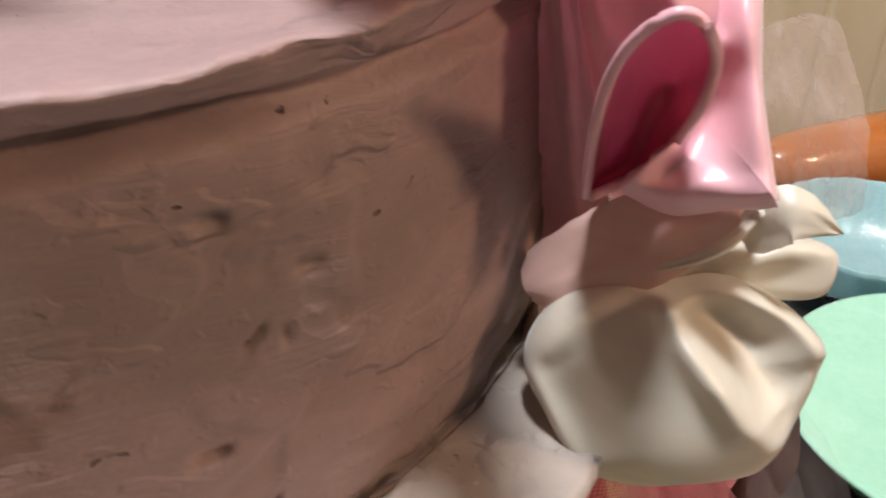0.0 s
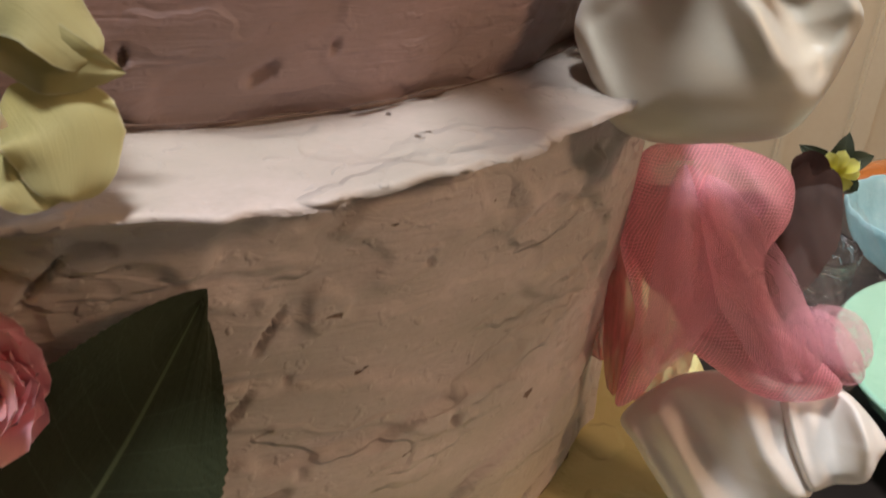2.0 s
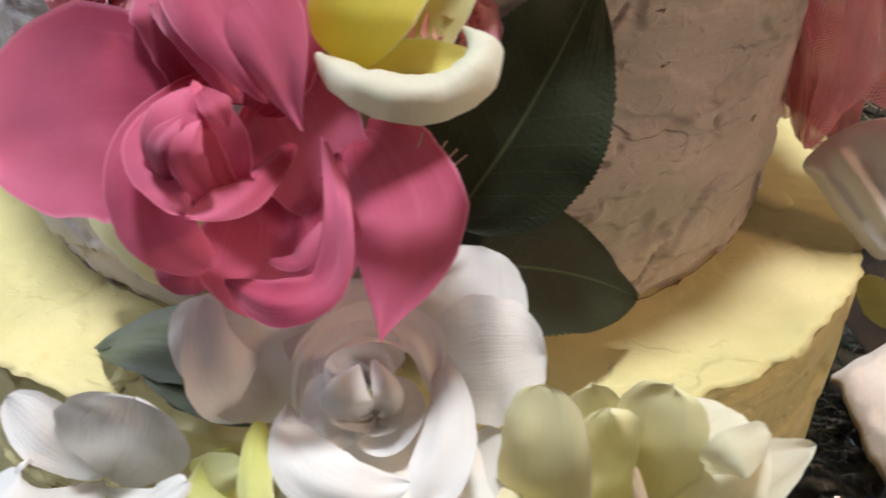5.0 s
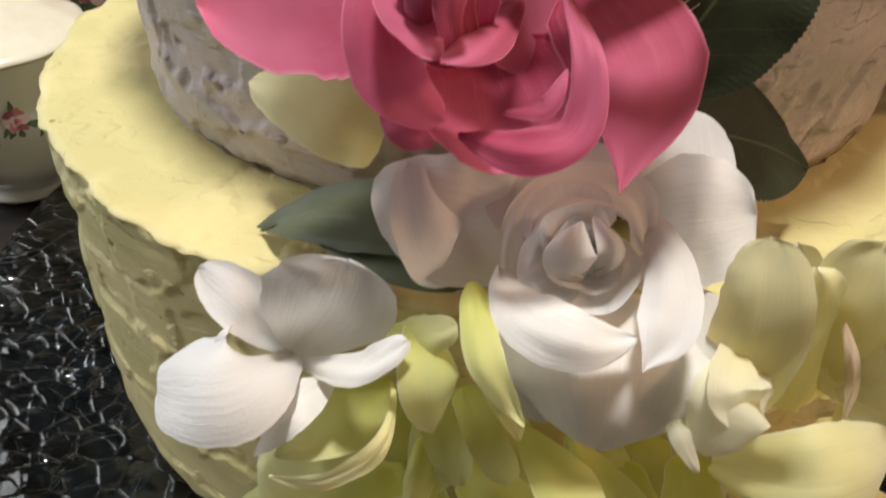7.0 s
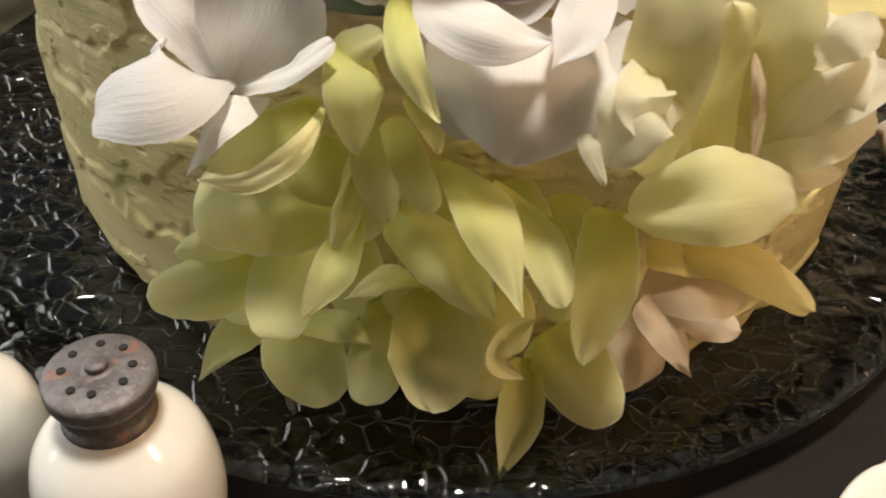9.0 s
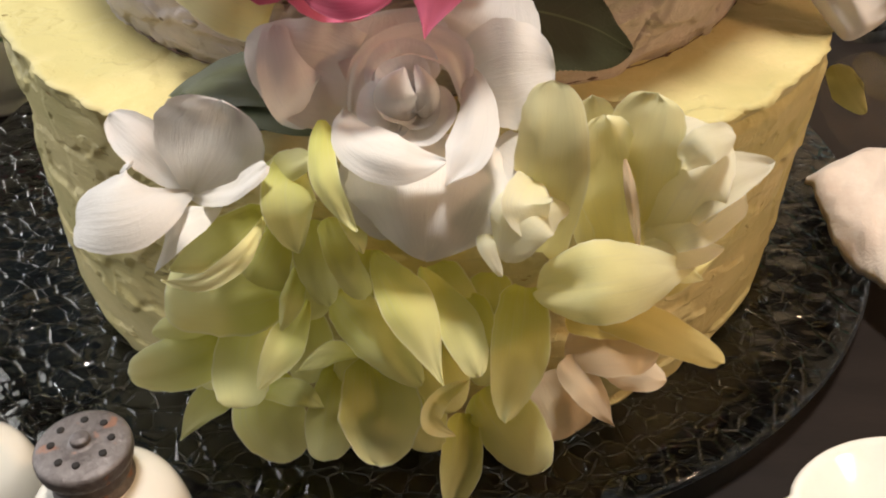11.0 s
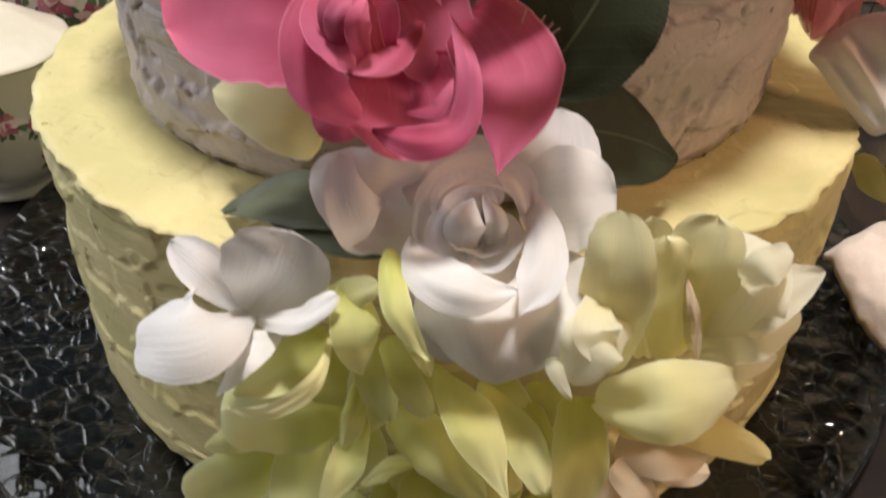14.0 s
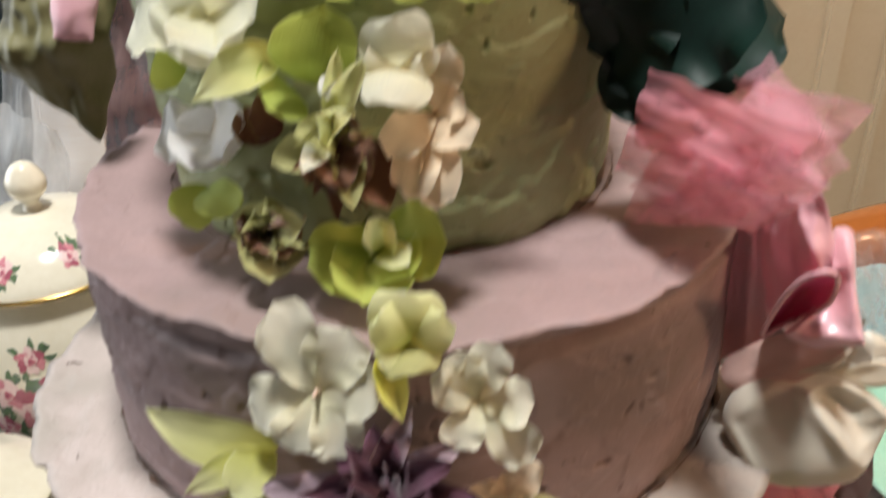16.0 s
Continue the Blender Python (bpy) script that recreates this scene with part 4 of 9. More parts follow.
def cloth(name, parent, material, c00, c10, c11, c01, bulge=0.01, folds=(), out=None, thick=0.0005, crumple=0.0, seed=0, nu=36, nv=36, hem=0.0, rounded=0.0, label=""):
    """A piece of cloth between four corners. bulge: puff towards out; folds: (count, depth, slant, phase, where) waves; hem: turned edge."""
    p00, p10, p11, p01 = (Vector(p) for p in (c00, c10, c11, c01))
    n = Vector(out) if out else -((p10 - p00).cross(p01 - p00))
    n.normalize()
    mid = (p00 + p10 + p11 + p01) / 4
    size = ((p10 - p00).length + (p01 - p00).length) / 2
    off = Vector((seed * 2.3, seed * 1.1, 0))
    verts, uvs = [], []
    sheets = (0, 1) if thick else (0,)
    for layer in sheets:
        for i in range(nu + 1):
            u = i / nu
            for j in range(nv + 1):
                v = j / nv
                p = p00.lerp(p10, u).lerp(p01.lerp(p11, u), v)
                p = mid + (p - mid) * (1 - rounded * (abs(2 * u - 1) * abs(2 * v - 1)) ** 1.5)
                round_ = (max(0.0, math.sin(math.pi * u) * math.sin(math.pi * v))) ** 0.6
                h = bulge * round_
                for count, deep, slant, phase, power in folds:
                    s = math.sin(2 * math.pi * count * (u + slant * v) + phase)
                    ridge = (0.5 + 0.5 * s) ** power
                    h += deep * ridge
                h += crumple * (noise.noise(Vector((u * 3.5, v * 3.5, 0)) + off) + 0.5 * noise.noise(Vector((u * 9, v * 9, 2)) + off))
                p = p + n * (h - thick * layer)
                p = p + Vector((noise.noise(Vector((u * 4, v * 4, 5)) + off), noise.noise(Vector((u * 4, v * 4, 9)) + off), noise.noise(Vector((u * 4, v * 4, 13)) + off))) * (0.05 * size * hem)
                verts.append(p)
                uvs.append((u, v))
    m = (nu + 1) * (nv + 1)
    at = lambda i, j, k: k * m + i * (nv + 1) + j
    faces = []
    for i in range(nu):
        for j in range(nv):
            faces.append((at(i, j, 0), at(i, j + 1, 0), at(i + 1, j + 1, 0), at(i + 1, j, 0)))
            if thick:
                faces.append((at(i, j, 1), at(i + 1, j, 1), at(i + 1, j + 1, 1), at(i, j + 1, 1)))
        if not thick:
            continue
        faces.append((at(i, 0, 0), at(i + 1, 0, 0), at(i + 1, 0, 1), at(i, 0, 1)))
        faces.append((at(i, nv, 0), at(i, nv, 1), at(i + 1, nv, 1), at(i + 1, nv, 0)))
    for j in range(nv if thick else 0):
        faces.append((at(0, j, 0), at(0, j, 1), at(0, j + 1, 1), at(0, j + 1, 0)))
        faces.append((at(nu, j, 0), at(nu, j + 1, 0), at(nu, j + 1, 1), at(nu, j, 1)))
    return attach(name, mesh_of(name, verts, faces, material, uvs), parent, label)


# ---- flowers low on the yellow tier ----
spray = thing("silk_petal_spray", "loose spray of yellow-green silk petals hanging over the yellow tier", "artificial flower", (-0.0059, -0.1649, 0.0795))
blade(spray, YG, [(-0.0173, -0.1645, 0.1053), (-0.0199, -0.1700, 0.0943), (-0.0236, -0.1726, 0.0783)], [0.0106, 0.0152, 0.0095], (0.21, -0.77, 0.60), cup=0.28, tilt=-0.12, seed=501)
blade(spray, YG, [(-0.0054, -0.1648, 0.0994), (-0.0048, -0.1705, 0.0886), (-0.0031, -0.1734, 0.0751)], [0.0106, 0.0153, 0.0094], (0.15, -0.77, 0.62), cup=0.28, tilt=-0.17, seed=502)
blade(spray, YG, [(0.0127, -0.1636, 0.0948), (0.0181, -0.1686, 0.0837), (0.0203, -0.1713, 0.0718)], [0.0107, 0.0154, 0.0095], (0.06, -0.77, 0.64), cup=0.28, tilt=-0.05, seed=503)
blade(spray, YG, [(0.0281, -0.1610, 0.0906), (0.0291, -0.1666, 0.0792), (0.0284, -0.1698, 0.0671)], [0.0108, 0.0157, 0.0096], (0.01, -0.77, 0.64), cup=0.28, tilt=-0.15, seed=504)
blade(spray, YG, [(-0.0316, -0.1630, 0.1029), (-0.0361, -0.1680, 0.0911), (-0.0436, -0.1695, 0.0776)], [0.0124, 0.0188, 0.0130], (0.27, -0.76, 0.59), cup=0.28, tilt=-0.19, seed=505)
blade(spray, YG, [(-0.0286, -0.1650, 0.0776), (-0.0247, -0.1717, 0.0669), (-0.0232, -0.1749, 0.0544)], [0.0114, 0.0163, 0.0100], (0.22, -0.71, 0.67), cup=0.28, tilt=-0.04, seed=506)
blade(spray, YG, [(-0.0059, -0.1664, 0.0730), (-0.0085, -0.1726, 0.0608), (-0.0117, -0.1756, 0.0496)], [0.0113, 0.0164, 0.0101], (0.15, -0.71, 0.69), cup=0.28, tilt=0.18, seed=507)
blade(spray, YG, [(0.0135, -0.1651, 0.0655), (0.0160, -0.1711, 0.0556), (0.0199, -0.1736, 0.0445)], [0.0114, 0.0165, 0.0101], (0.05, -0.71, 0.70), cup=0.28, tilt=0.13, seed=508)
blade(spray, YG, [(-0.0447, -0.1604, 0.0635), (-0.0507, -0.1670, 0.0550), (-0.0597, -0.1676, 0.0402)], [0.0121, 0.0175, 0.0110], (0.30, -0.68, 0.67), cup=0.28, tilt=0.12, seed=509)
blade(spray, YG, [(0.0009, -0.1678, 0.0871), (0.0080, -0.1741, 0.0811), (0.0115, -0.1770, 0.0717)], [0.0092, 0.0138, 0.0078], (0.10, -0.75, 0.65), cup=0.28, tilt=-0.12, seed=510)
blade(spray, YG, [(-0.0382, -0.1651, 0.0477), (-0.0379, -0.1762, 0.0396), (-0.0274, -0.1835, 0.0302)], [0.0159, 0.0237, 0.0123], (0.24, -0.65, 0.72), cup=0.21, tilt=-0.24, seed=511)
blade(spray, YG, [(-0.0158, -0.1710, 0.0595), (-0.0166, -0.1829, 0.0494), (-0.0179, -0.1899, 0.0366)], [0.0083, 0.0152, 0.0111], (0.18, -0.66, 0.73), cup=0.28, tilt=0.1, seed=512)
blade(spray, YG, [(0.0089, -0.1672, 0.0544), (0.0109, -0.1759, 0.0433), (0.0117, -0.1814, 0.0334)], [0.0101, 0.0135, 0.0103], (0.08, -0.68, 0.73), cup=0.28, tilt=-0.14, seed=513)
blade(spray, YG, [(-0.0050, -0.1728, 0.0658), (-0.0010, -0.1872, 0.0561), (-0.0007, -0.1946, 0.0419)], [0.0145, 0.0241, 0.0107], (0.13, -0.67, 0.73), cup=-0.25, tilt=-0.04, seed=514)
blade(spray, YG, [(0.0284, -0.1659, 0.0473), (0.0380, -0.1753, 0.0390), (0.0476, -0.1811, 0.0270)], [0.0188, 0.0225, 0.0122], (-0.03, -0.67, 0.74), cup=0.21, tilt=-0.39, seed=515)
blade(spray, YG, [(0.0224, -0.1719, 0.0418), (0.0226, -0.1849, 0.0302), (0.0189, -0.1919, 0.0125)], [0.0096, 0.0130, 0.0011], (0.03, -0.63, 0.77), cup=-0.7, tip=0.45, tilt=0.19, seed=516)
blade(spray, PALE_YELLOW, [(0.0236, -0.1766, 0.0619), (0.0164, -0.1901, 0.0680), (0.0144, -0.1935, 0.0615), (0.0211, -0.1938, 0.0573)], [0.0013, 0.0051, 0.0058, 0.0015], (0.05, -0.69, 0.73), cup=-0.7, tilt=0.14, seed=517)
blade(spray, YG, [(-0.0421, -0.1708, 0.0456), (-0.0263, -0.1821, 0.0575), (-0.0181, -0.1843, 0.0542)], [0.0053, 0.0082, 0.0007], (0.23, -0.67, 0.71), cup=0.14, tilt=0.13, seed=518)
blade(spray, YG, [(-0.0514, -0.1620, 0.0407), (-0.0608, -0.1706, 0.0356), (-0.0696, -0.1761, 0.0238)], [0.0110, 0.0114, 0.0008], (0.32, -0.64, 0.70), cup=0.14, tip=0.5, tilt=0.13, seed=519)
blade(spray, YG, [(-0.0278, -0.1651, 0.0869), (-0.0436, -0.1730, 0.0883), (-0.0633, -0.1735, 0.0876)], [0.0191, 0.0259, 0.0210], (0.30, -0.74, 0.60), cup=0.17, tilt=-0.26, seed=520)
blade(spray, YG, [(-0.0486, -0.1644, 0.0697), (-0.0601, -0.1719, 0.0711), (-0.0710, -0.1732, 0.0693)], [0.0153, 0.0141, 0.0034], (0.34, -0.70, 0.63), cup=0.28, tilt=0.37, seed=521)
blade(spray, YG, [(-0.0459, -0.1667, 0.0665), (-0.0594, -0.1776, 0.0638), (-0.0760, -0.1833, 0.0631)], [0.0118, 0.0175, 0.0095], (0.34, -0.67, 0.65), cup=0.35, tilt=-0.14, seed=522)
blade(spray, YG, [(-0.0376, -0.1684, 0.0835), (-0.0406, -0.1821, 0.0702), (-0.0401, -0.1908, 0.0592)], [0.0112, 0.0179, 0.0135], (0.28, -0.69, 0.66), cup=0.25, tilt=0.3, seed=523)
blade(spray, YG, [(-0.0235, -0.1736, 0.0994), (-0.0242, -0.1833, 0.0948), (-0.0272, -0.1880, 0.0875)], [0.0039, 0.0067, 0.0009], (0.24, -0.75, 0.62), cup=0.28, tilt=-0.36, seed=524)
blade(spray, YG, [(-0.0232, -0.1688, 0.1306), (-0.0211, -0.1847, 0.1286), (-0.0210, -0.1819, 0.1108)], [0.0084, 0.0149, 0.0028], (0.24, -0.81, 0.53), cup=0.42, tilt=0.43, seed=525)
blade(spray, YG, [(-0.0318, -0.1694, 0.1263), (-0.0232, -0.1782, 0.1343), (-0.0159, -0.1799, 0.1388)], [0.0029, 0.0081, 0.0052], (0.25, -0.84, 0.49), cup=0.28, tilt=0.34, seed=526)
blade(spray, YG, [(-0.0204, -0.1691, 0.1116), (-0.0182, -0.1775, 0.1054), (-0.0149, -0.1800, 0.0913)], [0.0073, 0.0110, 0.0059], (0.21, -0.78, 0.59), cup=0.28, tilt=0.05, seed=527)
blade(spray, YG, [(-0.0150, -0.1726, 0.1152), (-0.0096, -0.1831, 0.1103), (-0.0038, -0.1846, 0.0989)], [0.0066, 0.0086, 0.0065], (0.18, -0.79, 0.59), cup=0.28, tilt=-0.18, seed=528)
blade(spray, YG, [(-0.0071, -0.1744, 0.0671), (-0.0147, -0.1850, 0.0776), (-0.0235, -0.1906, 0.0756)], [0.0010, 0.0082, 0.0009], (0.19, -0.71, 0.68), cup=0.14, tilt=0.59, tip=0.5, seed=529)
blade(spray, YG, [(-0.0218, -0.1754, 0.0887), (-0.0253, -0.1896, 0.0848), (-0.0322, -0.1976, 0.0752)], [0.0021, 0.0115, 0.0033], (0.24, -0.71, 0.66), cup=0.21, tilt=0.31, tip=0.35, seed=530)
blade(spray, YG, [(0.0225, -0.1670, 0.0868), (0.0272, -0.1777, 0.0763), (0.0293, -0.1833, 0.0672)], [0.0092, 0.0131, 0.0077], (0.02, -0.74, 0.67), cup=0.28, tilt=0.18, seed=531)
blade(spray, YG, [(-0.0148, -0.1710, 0.0870), (-0.0005, -0.1872, 0.0875), (0.0118, -0.1949, 0.0781)], [0.0108, 0.0150, 0.0052], (0.14, -0.74, 0.66), cup=0.49, tilt=-0.05, seed=532)
blade(spray, YG, [(0.0098, -0.1720, 0.0997), (0.0211, -0.1894, 0.0957), (0.0272, -0.1974, 0.0856)], [0.0053, 0.0125, 0.0067], (0.05, -0.76, 0.65), cup=0.28, tilt=0.58, seed=533)
blade(spray, YG, [(-0.0025, -0.1743, 0.1061), (0.0077, -0.1920, 0.1052), (0.0181, -0.2010, 0.0849)], [0.0034, 0.0140, 0.0014], (0.11, -0.76, 0.64), cup=0.35, tilt=0.32, tip=0.4, seed=534)
blade(spray, YG, [(0.0381, -0.1685, 0.0925), (0.0376, -0.1852, 0.0824), (0.0346, -0.1937, 0.0641)], [0.0129, 0.0173, 0.0051], (-0.03, -0.74, 0.68), cup=-0.17, tilt=0.28, seed=535)
blade(spray, YG, [(-0.0139, -0.1759, 0.1466), (-0.0100, -0.1915, 0.1401), (-0.0027, -0.1958, 0.1296)], [0.0047, 0.0079, 0.0010], (0.20, -0.84, 0.50), cup=0.35, tilt=-0.54, seed=536)
blade(spray, YG, [(-0.0114, -0.1743, 0.1223), (-0.0053, -0.1852, 0.1219), (-0.0030, -0.1891, 0.1175)], [0.0036, 0.0056, 0.0011], (0.18, -0.81, 0.55), cup=0.14, tilt=0.18, seed=537)
blade(spray, YG, [(-0.0305, -0.1760, 0.1197), (-0.0404, -0.1822, 0.1125), (-0.0538, -0.1878, 0.1072)], [0.0065, 0.0137, 0.0023], (0.32, -0.77, 0.55), cup=-0.77, tilt=-0.36, seed=538)
blade(spray, PALE_YELLOW, [(-0.0295, -0.1794, 0.1203), (-0.0297, -0.1954, 0.1221), (-0.0404, -0.1971, 0.1128), (-0.0529, -0.1950, 0.1102)], [0.0014, 0.0058, 0.0068, 0.0008], (0.32, -0.76, 0.57), cup=0.28, tilt=0.95, seed=539)
lemon = thing("silk_lily", "lemon yellow silk lily with warm yellow lower petals", "artificial flower", (0.0618, -0.1562, 0.0970))
blade(lemon, GOLD_PETAL, [(0.0707, -0.1557, 0.0860), (0.0811, -0.1558, 0.0886), (0.0936, -0.1505, 0.0926)], [0.0097, 0.0100, 0.0007], (-0.20, -0.79, 0.58), cup=0.2, seed=540)
blade(lemon, GOLD_PETAL, [(0.0518, -0.1574, 0.0722), (0.0629, -0.1604, 0.0731), (0.0785, -0.1561, 0.0614)], [0.0099, 0.0101, 0.0010], (-0.13, -0.75, 0.65), cup=0.2, seed=541)
blade(lemon, GOLD_PETAL, [(0.0602, -0.1583, 0.0761), (0.0776, -0.1600, 0.0717), (0.1042, -0.1504, 0.0495)], [0.0104, 0.0129, 0.0070], (-0.19, -0.74, 0.64), cup=0.2, tilt=0.15, seed=542)
blade(lemon, PALE_YELLOW, [(0.0416, -0.1733, 0.0958), (0.0515, -0.1934, 0.1156), (0.0651, -0.1866, 0.1135), (0.0850, -0.1640, 0.0998)], [0.0088, 0.0194, 0.0173, 0.0006], (-0.14, -0.79, 0.59), cup=0.45, tilt=0.1, seed=543)
blade(lemon, PALE_YELLOW, [(0.0583, -0.1504, 0.0918), (0.0541, -0.1587, 0.1242), (0.0505, -0.1621, 0.1493)], [0.0100, 0.0165, 0.0097], (-0.17, -0.79, 0.59), cup=0.1, seed=544)
blade(lemon, PALE_YELLOW, [(0.0415, -0.1671, 0.1026), (0.0411, -0.1797, 0.1408), (0.0397, -0.1759, 0.1599)], [0.0138, 0.0184, 0.0114], (-0.12, -0.80, 0.59), cup=0.2, tilt=0.2, seed=545)
blade(lemon, CREAM_PETAL, [(0.0441, -0.1747, 0.1288), (0.0355, -0.1893, 0.1317), (0.0317, -0.1921, 0.1202)], [0.0097, 0.0156, 0.0067], (-0.10, -0.76, 0.64), cup=0.25, ruffle=0.14, seed=546)
blade(lemon, CREAM_PETAL, [(0.0376, -0.1806, 0.1365), (0.0356, -0.1913, 0.1367), (0.0390, -0.1905, 0.1278)], [0.0079, 0.0114, 0.0066], (-0.11, -0.77, 0.62), cup=-0.2, ruffle=0.14, tilt=0.2, seed=547)
blade(lemon, CREAM_PETAL, [(0.0275, -0.1828, 0.1241), (0.0269, -0.1910, 0.1242), (0.0312, -0.1943, 0.1171)], [0.0019, 0.0045, 0.0021], (-0.06, -0.74, 0.66), cup=0.4, tilt=0.3, seed=548)
frill = thing("silk_alstroemeria", "pale cream-yellow ruffled silk flower beside the white rose", "artificial flower", (0.0685, -0.1534, 0.1073))
blade(frill, PALE_YELLOW, [(0.0662, -0.1512, 0.0928), (0.0575, -0.1638, 0.1263), (0.0539, -0.1651, 0.1458)], [0.0117, 0.0170, 0.0111], (-0.19, -0.79, 0.59), cup=0.15, tilt=-0.15, seed=549)
blade(frill, PALE_YELLOW, [(0.0686, -0.1522, 0.0970), (0.0640, -0.1654, 0.1330), (0.0657, -0.1647, 0.1519)], [0.0116, 0.0202, 0.0150], (-0.22, -0.79, 0.57), cup=0.12, tilt=0.12, seed=550)
blade(frill, CREAM_PETAL, [(0.0706, -0.1557, 0.1012), (0.0719, -0.1673, 0.1296), (0.0820, -0.1587, 0.1402)], [0.0130, 0.0292, 0.0178], (-0.25, -0.78, 0.58), cup=0.12, ruffle=0.12, seed=551)
blade(frill, CREAM_PETAL, [(0.0718, -0.1596, 0.1085), (0.0796, -0.1680, 0.1286), (0.1012, -0.1513, 0.1258)], [0.0095, 0.0162, 0.0039], (-0.29, -0.77, 0.58), cup=0.15, ruffle=0.14, tilt=0.15, seed=552)
blade(frill, CREAM_PETAL, [(0.0708, -0.1601, 0.1049), (0.0783, -0.1686, 0.1201), (0.0942, -0.1573, 0.1201)], [0.0095, 0.0180, 0.0111], (-0.27, -0.75, 0.60), cup=0.15, ruffle=0.12, tilt=0.1, seed=553)
blade(frill, CREAM_PETAL, [(0.0732, -0.1678, 0.1334), (0.0765, -0.1740, 0.1437), (0.0852, -0.1661, 0.1427)], [0.0043, 0.0091, 0.0058], (-0.28, -0.79, 0.54), cup=0.2, ruffle=0.14, tilt=-0.2, seed=554)
blade(frill, CREAM_PETAL, [(0.0690, -0.1654, 0.1064), (0.0782, -0.1698, 0.1082), (0.0917, -0.1612, 0.1042)], [0.0047, 0.0089, 0.0023], (-0.26, -0.73, 0.63), cup=0.15, tilt=0.25, seed=555)
blade(frill, PALE_YELLOW, [(0.0724, -0.1571, 0.0983), (0.0805, -0.1596, 0.0941), (0.0899, -0.1552, 0.0875)], [0.0065, 0.0066, 0.0010], (-0.25, -0.72, 0.64), cup=0.15, seed=556)
blade(frill, PEACH_PETAL, [(0.0588, -0.1740, 0.1390), (0.0612, -0.1784, 0.1307), (0.0661, -0.1732, 0.1121)], [0.0011, 0.0030, 0.0012], (-0.21, -0.77, 0.60), cup=0.4, seed=557)
peach = thing("silk_hydrangea_floret", "faded peach silk floret low on the yellow tier", "artificial flower", (0.0589, -0.1520, 0.0511))
blade(peach, PEACH_PETAL, [(0.0657, -0.1492, 0.0454), (0.0772, -0.1477, 0.0403), (0.0907, -0.1404, 0.0296)], [0.0072, 0.0137, 0.0058], (-0.16, -0.71, 0.68), ruffle=0.12, seed=558)
blade(peach, PEACH_PETAL, [(0.0461, -0.1594, 0.0479), (0.0522, -0.1647, 0.0393), (0.0591, -0.1642, 0.0276)], [0.0139, 0.0239, 0.0145], (-0.08, -0.69, 0.72), cup=0.1, ruffle=0.12, seed=559)
blade(peach, PEACH_PETAL, [(0.0525, -0.1592, 0.0591), (0.0656, -0.1625, 0.0653), (0.0816, -0.1567, 0.0587)], [0.0095, 0.0186, 0.0104], (-0.14, -0.73, 0.66), cup=0.1, tilt=0.2, ruffle=0.12, seed=560)
blade(peach, PEACH_PETAL, [(0.0516, -0.1638, 0.0599), (0.0607, -0.1689, 0.0517), (0.0697, -0.1694, 0.0376)], [0.0083, 0.0108, 0.0007], (-0.11, -0.70, 0.70), cup=0.2, tilt=0.3, ruffle=0.12, seed=561)
cord("stamen", arc((0.0556, -0.1606, 0.0511), (0.0603, -0.1653, 0.0595), 0.006), 0.0004, STAMEN, peach)
hyd = thing("silk_hydrangea_floret", "white veined silk hydrangea floret over the yellow tier", "artificial flower", (-0.0595, -0.1496, 0.1025))
blade(hyd, WHITE_PETAL, [(-0.0555, -0.1629, 0.1151), (-0.0610, -0.1686, 0.1318), (-0.0720, -0.1636, 0.1378)], [0.0040, 0.0136, 0.0069], (0.33, -0.76, 0.56), cup=-0.15, tilt=-0.2, seed=562)
blade(hyd, WHITE_PETAL, [(-0.0545, -0.1632, 0.1139), (-0.0426, -0.1754, 0.1378), (-0.0375, -0.1754, 0.1504)], [0.0078, 0.0272, 0.0174], (0.27, -0.78, 0.57), cup=-0.12, ruffle=0.06, seed=563)
blade(hyd, WHITE_PETAL, [(-0.0527, -0.1679, 0.1176), (-0.0610, -0.1853, 0.1255), (-0.0823, -0.1723, 0.1120)], [0.0046, 0.0245, 0.0174], (-0.25, -0.60, 1.00), cup=0.35, seed=564)
blade(hyd, WHITE_PETAL, [(-0.0525, -0.1679, 0.1162), (-0.0359, -0.1837, 0.1300), (-0.0251, -0.1851, 0.1393)], [0.0018, 0.0082, 0.0052], (0.10, -0.40, 1.00), cup=0.1, seed=565)
blade(hyd, WHITE_PETAL, [(-0.0422, -0.1745, 0.1187), (-0.0499, -0.1851, 0.1187), (-0.0596, -0.1846, 0.1031)], [0.0023, 0.0109, 0.0012], (-0.20, -0.50, 1.00), cup=0.15, seed=566)
cord("stamen", arc((-0.0571, -0.1559, 0.1075), (-0.0545, -0.1621, 0.1137), 0.001), 0.0007, STAMEN, hyd)

# ---- roses ----
wrose = thing("silk_rose", "large white silk rose in full bloom below the pink rose", "artificial flower", (0.0070, -0.1603, 0.1410))
blade(wrose, ROSE_WHITE, [(-0.0033, -0.1606, 0.1482), (-0.0177, -0.1642, 0.1534), (-0.0341, -0.1601, 0.1589)], [0.0208, 0.0272, 0.0105], (0.16, -0.85, 0.50), cup=-0.12, ruffle=0.1, seed=567)
blade(wrose, ROSE_WHITE, [(-0.0170, -0.1646, 0.1429), (-0.0214, -0.1681, 0.1498), (-0.0273, -0.1586, 0.1625)], [0.0084, 0.0163, 0.0082], (0.17, -0.84, 0.51), cup=0.1, tilt=-0.3, ruffle=0.1, seed=568)
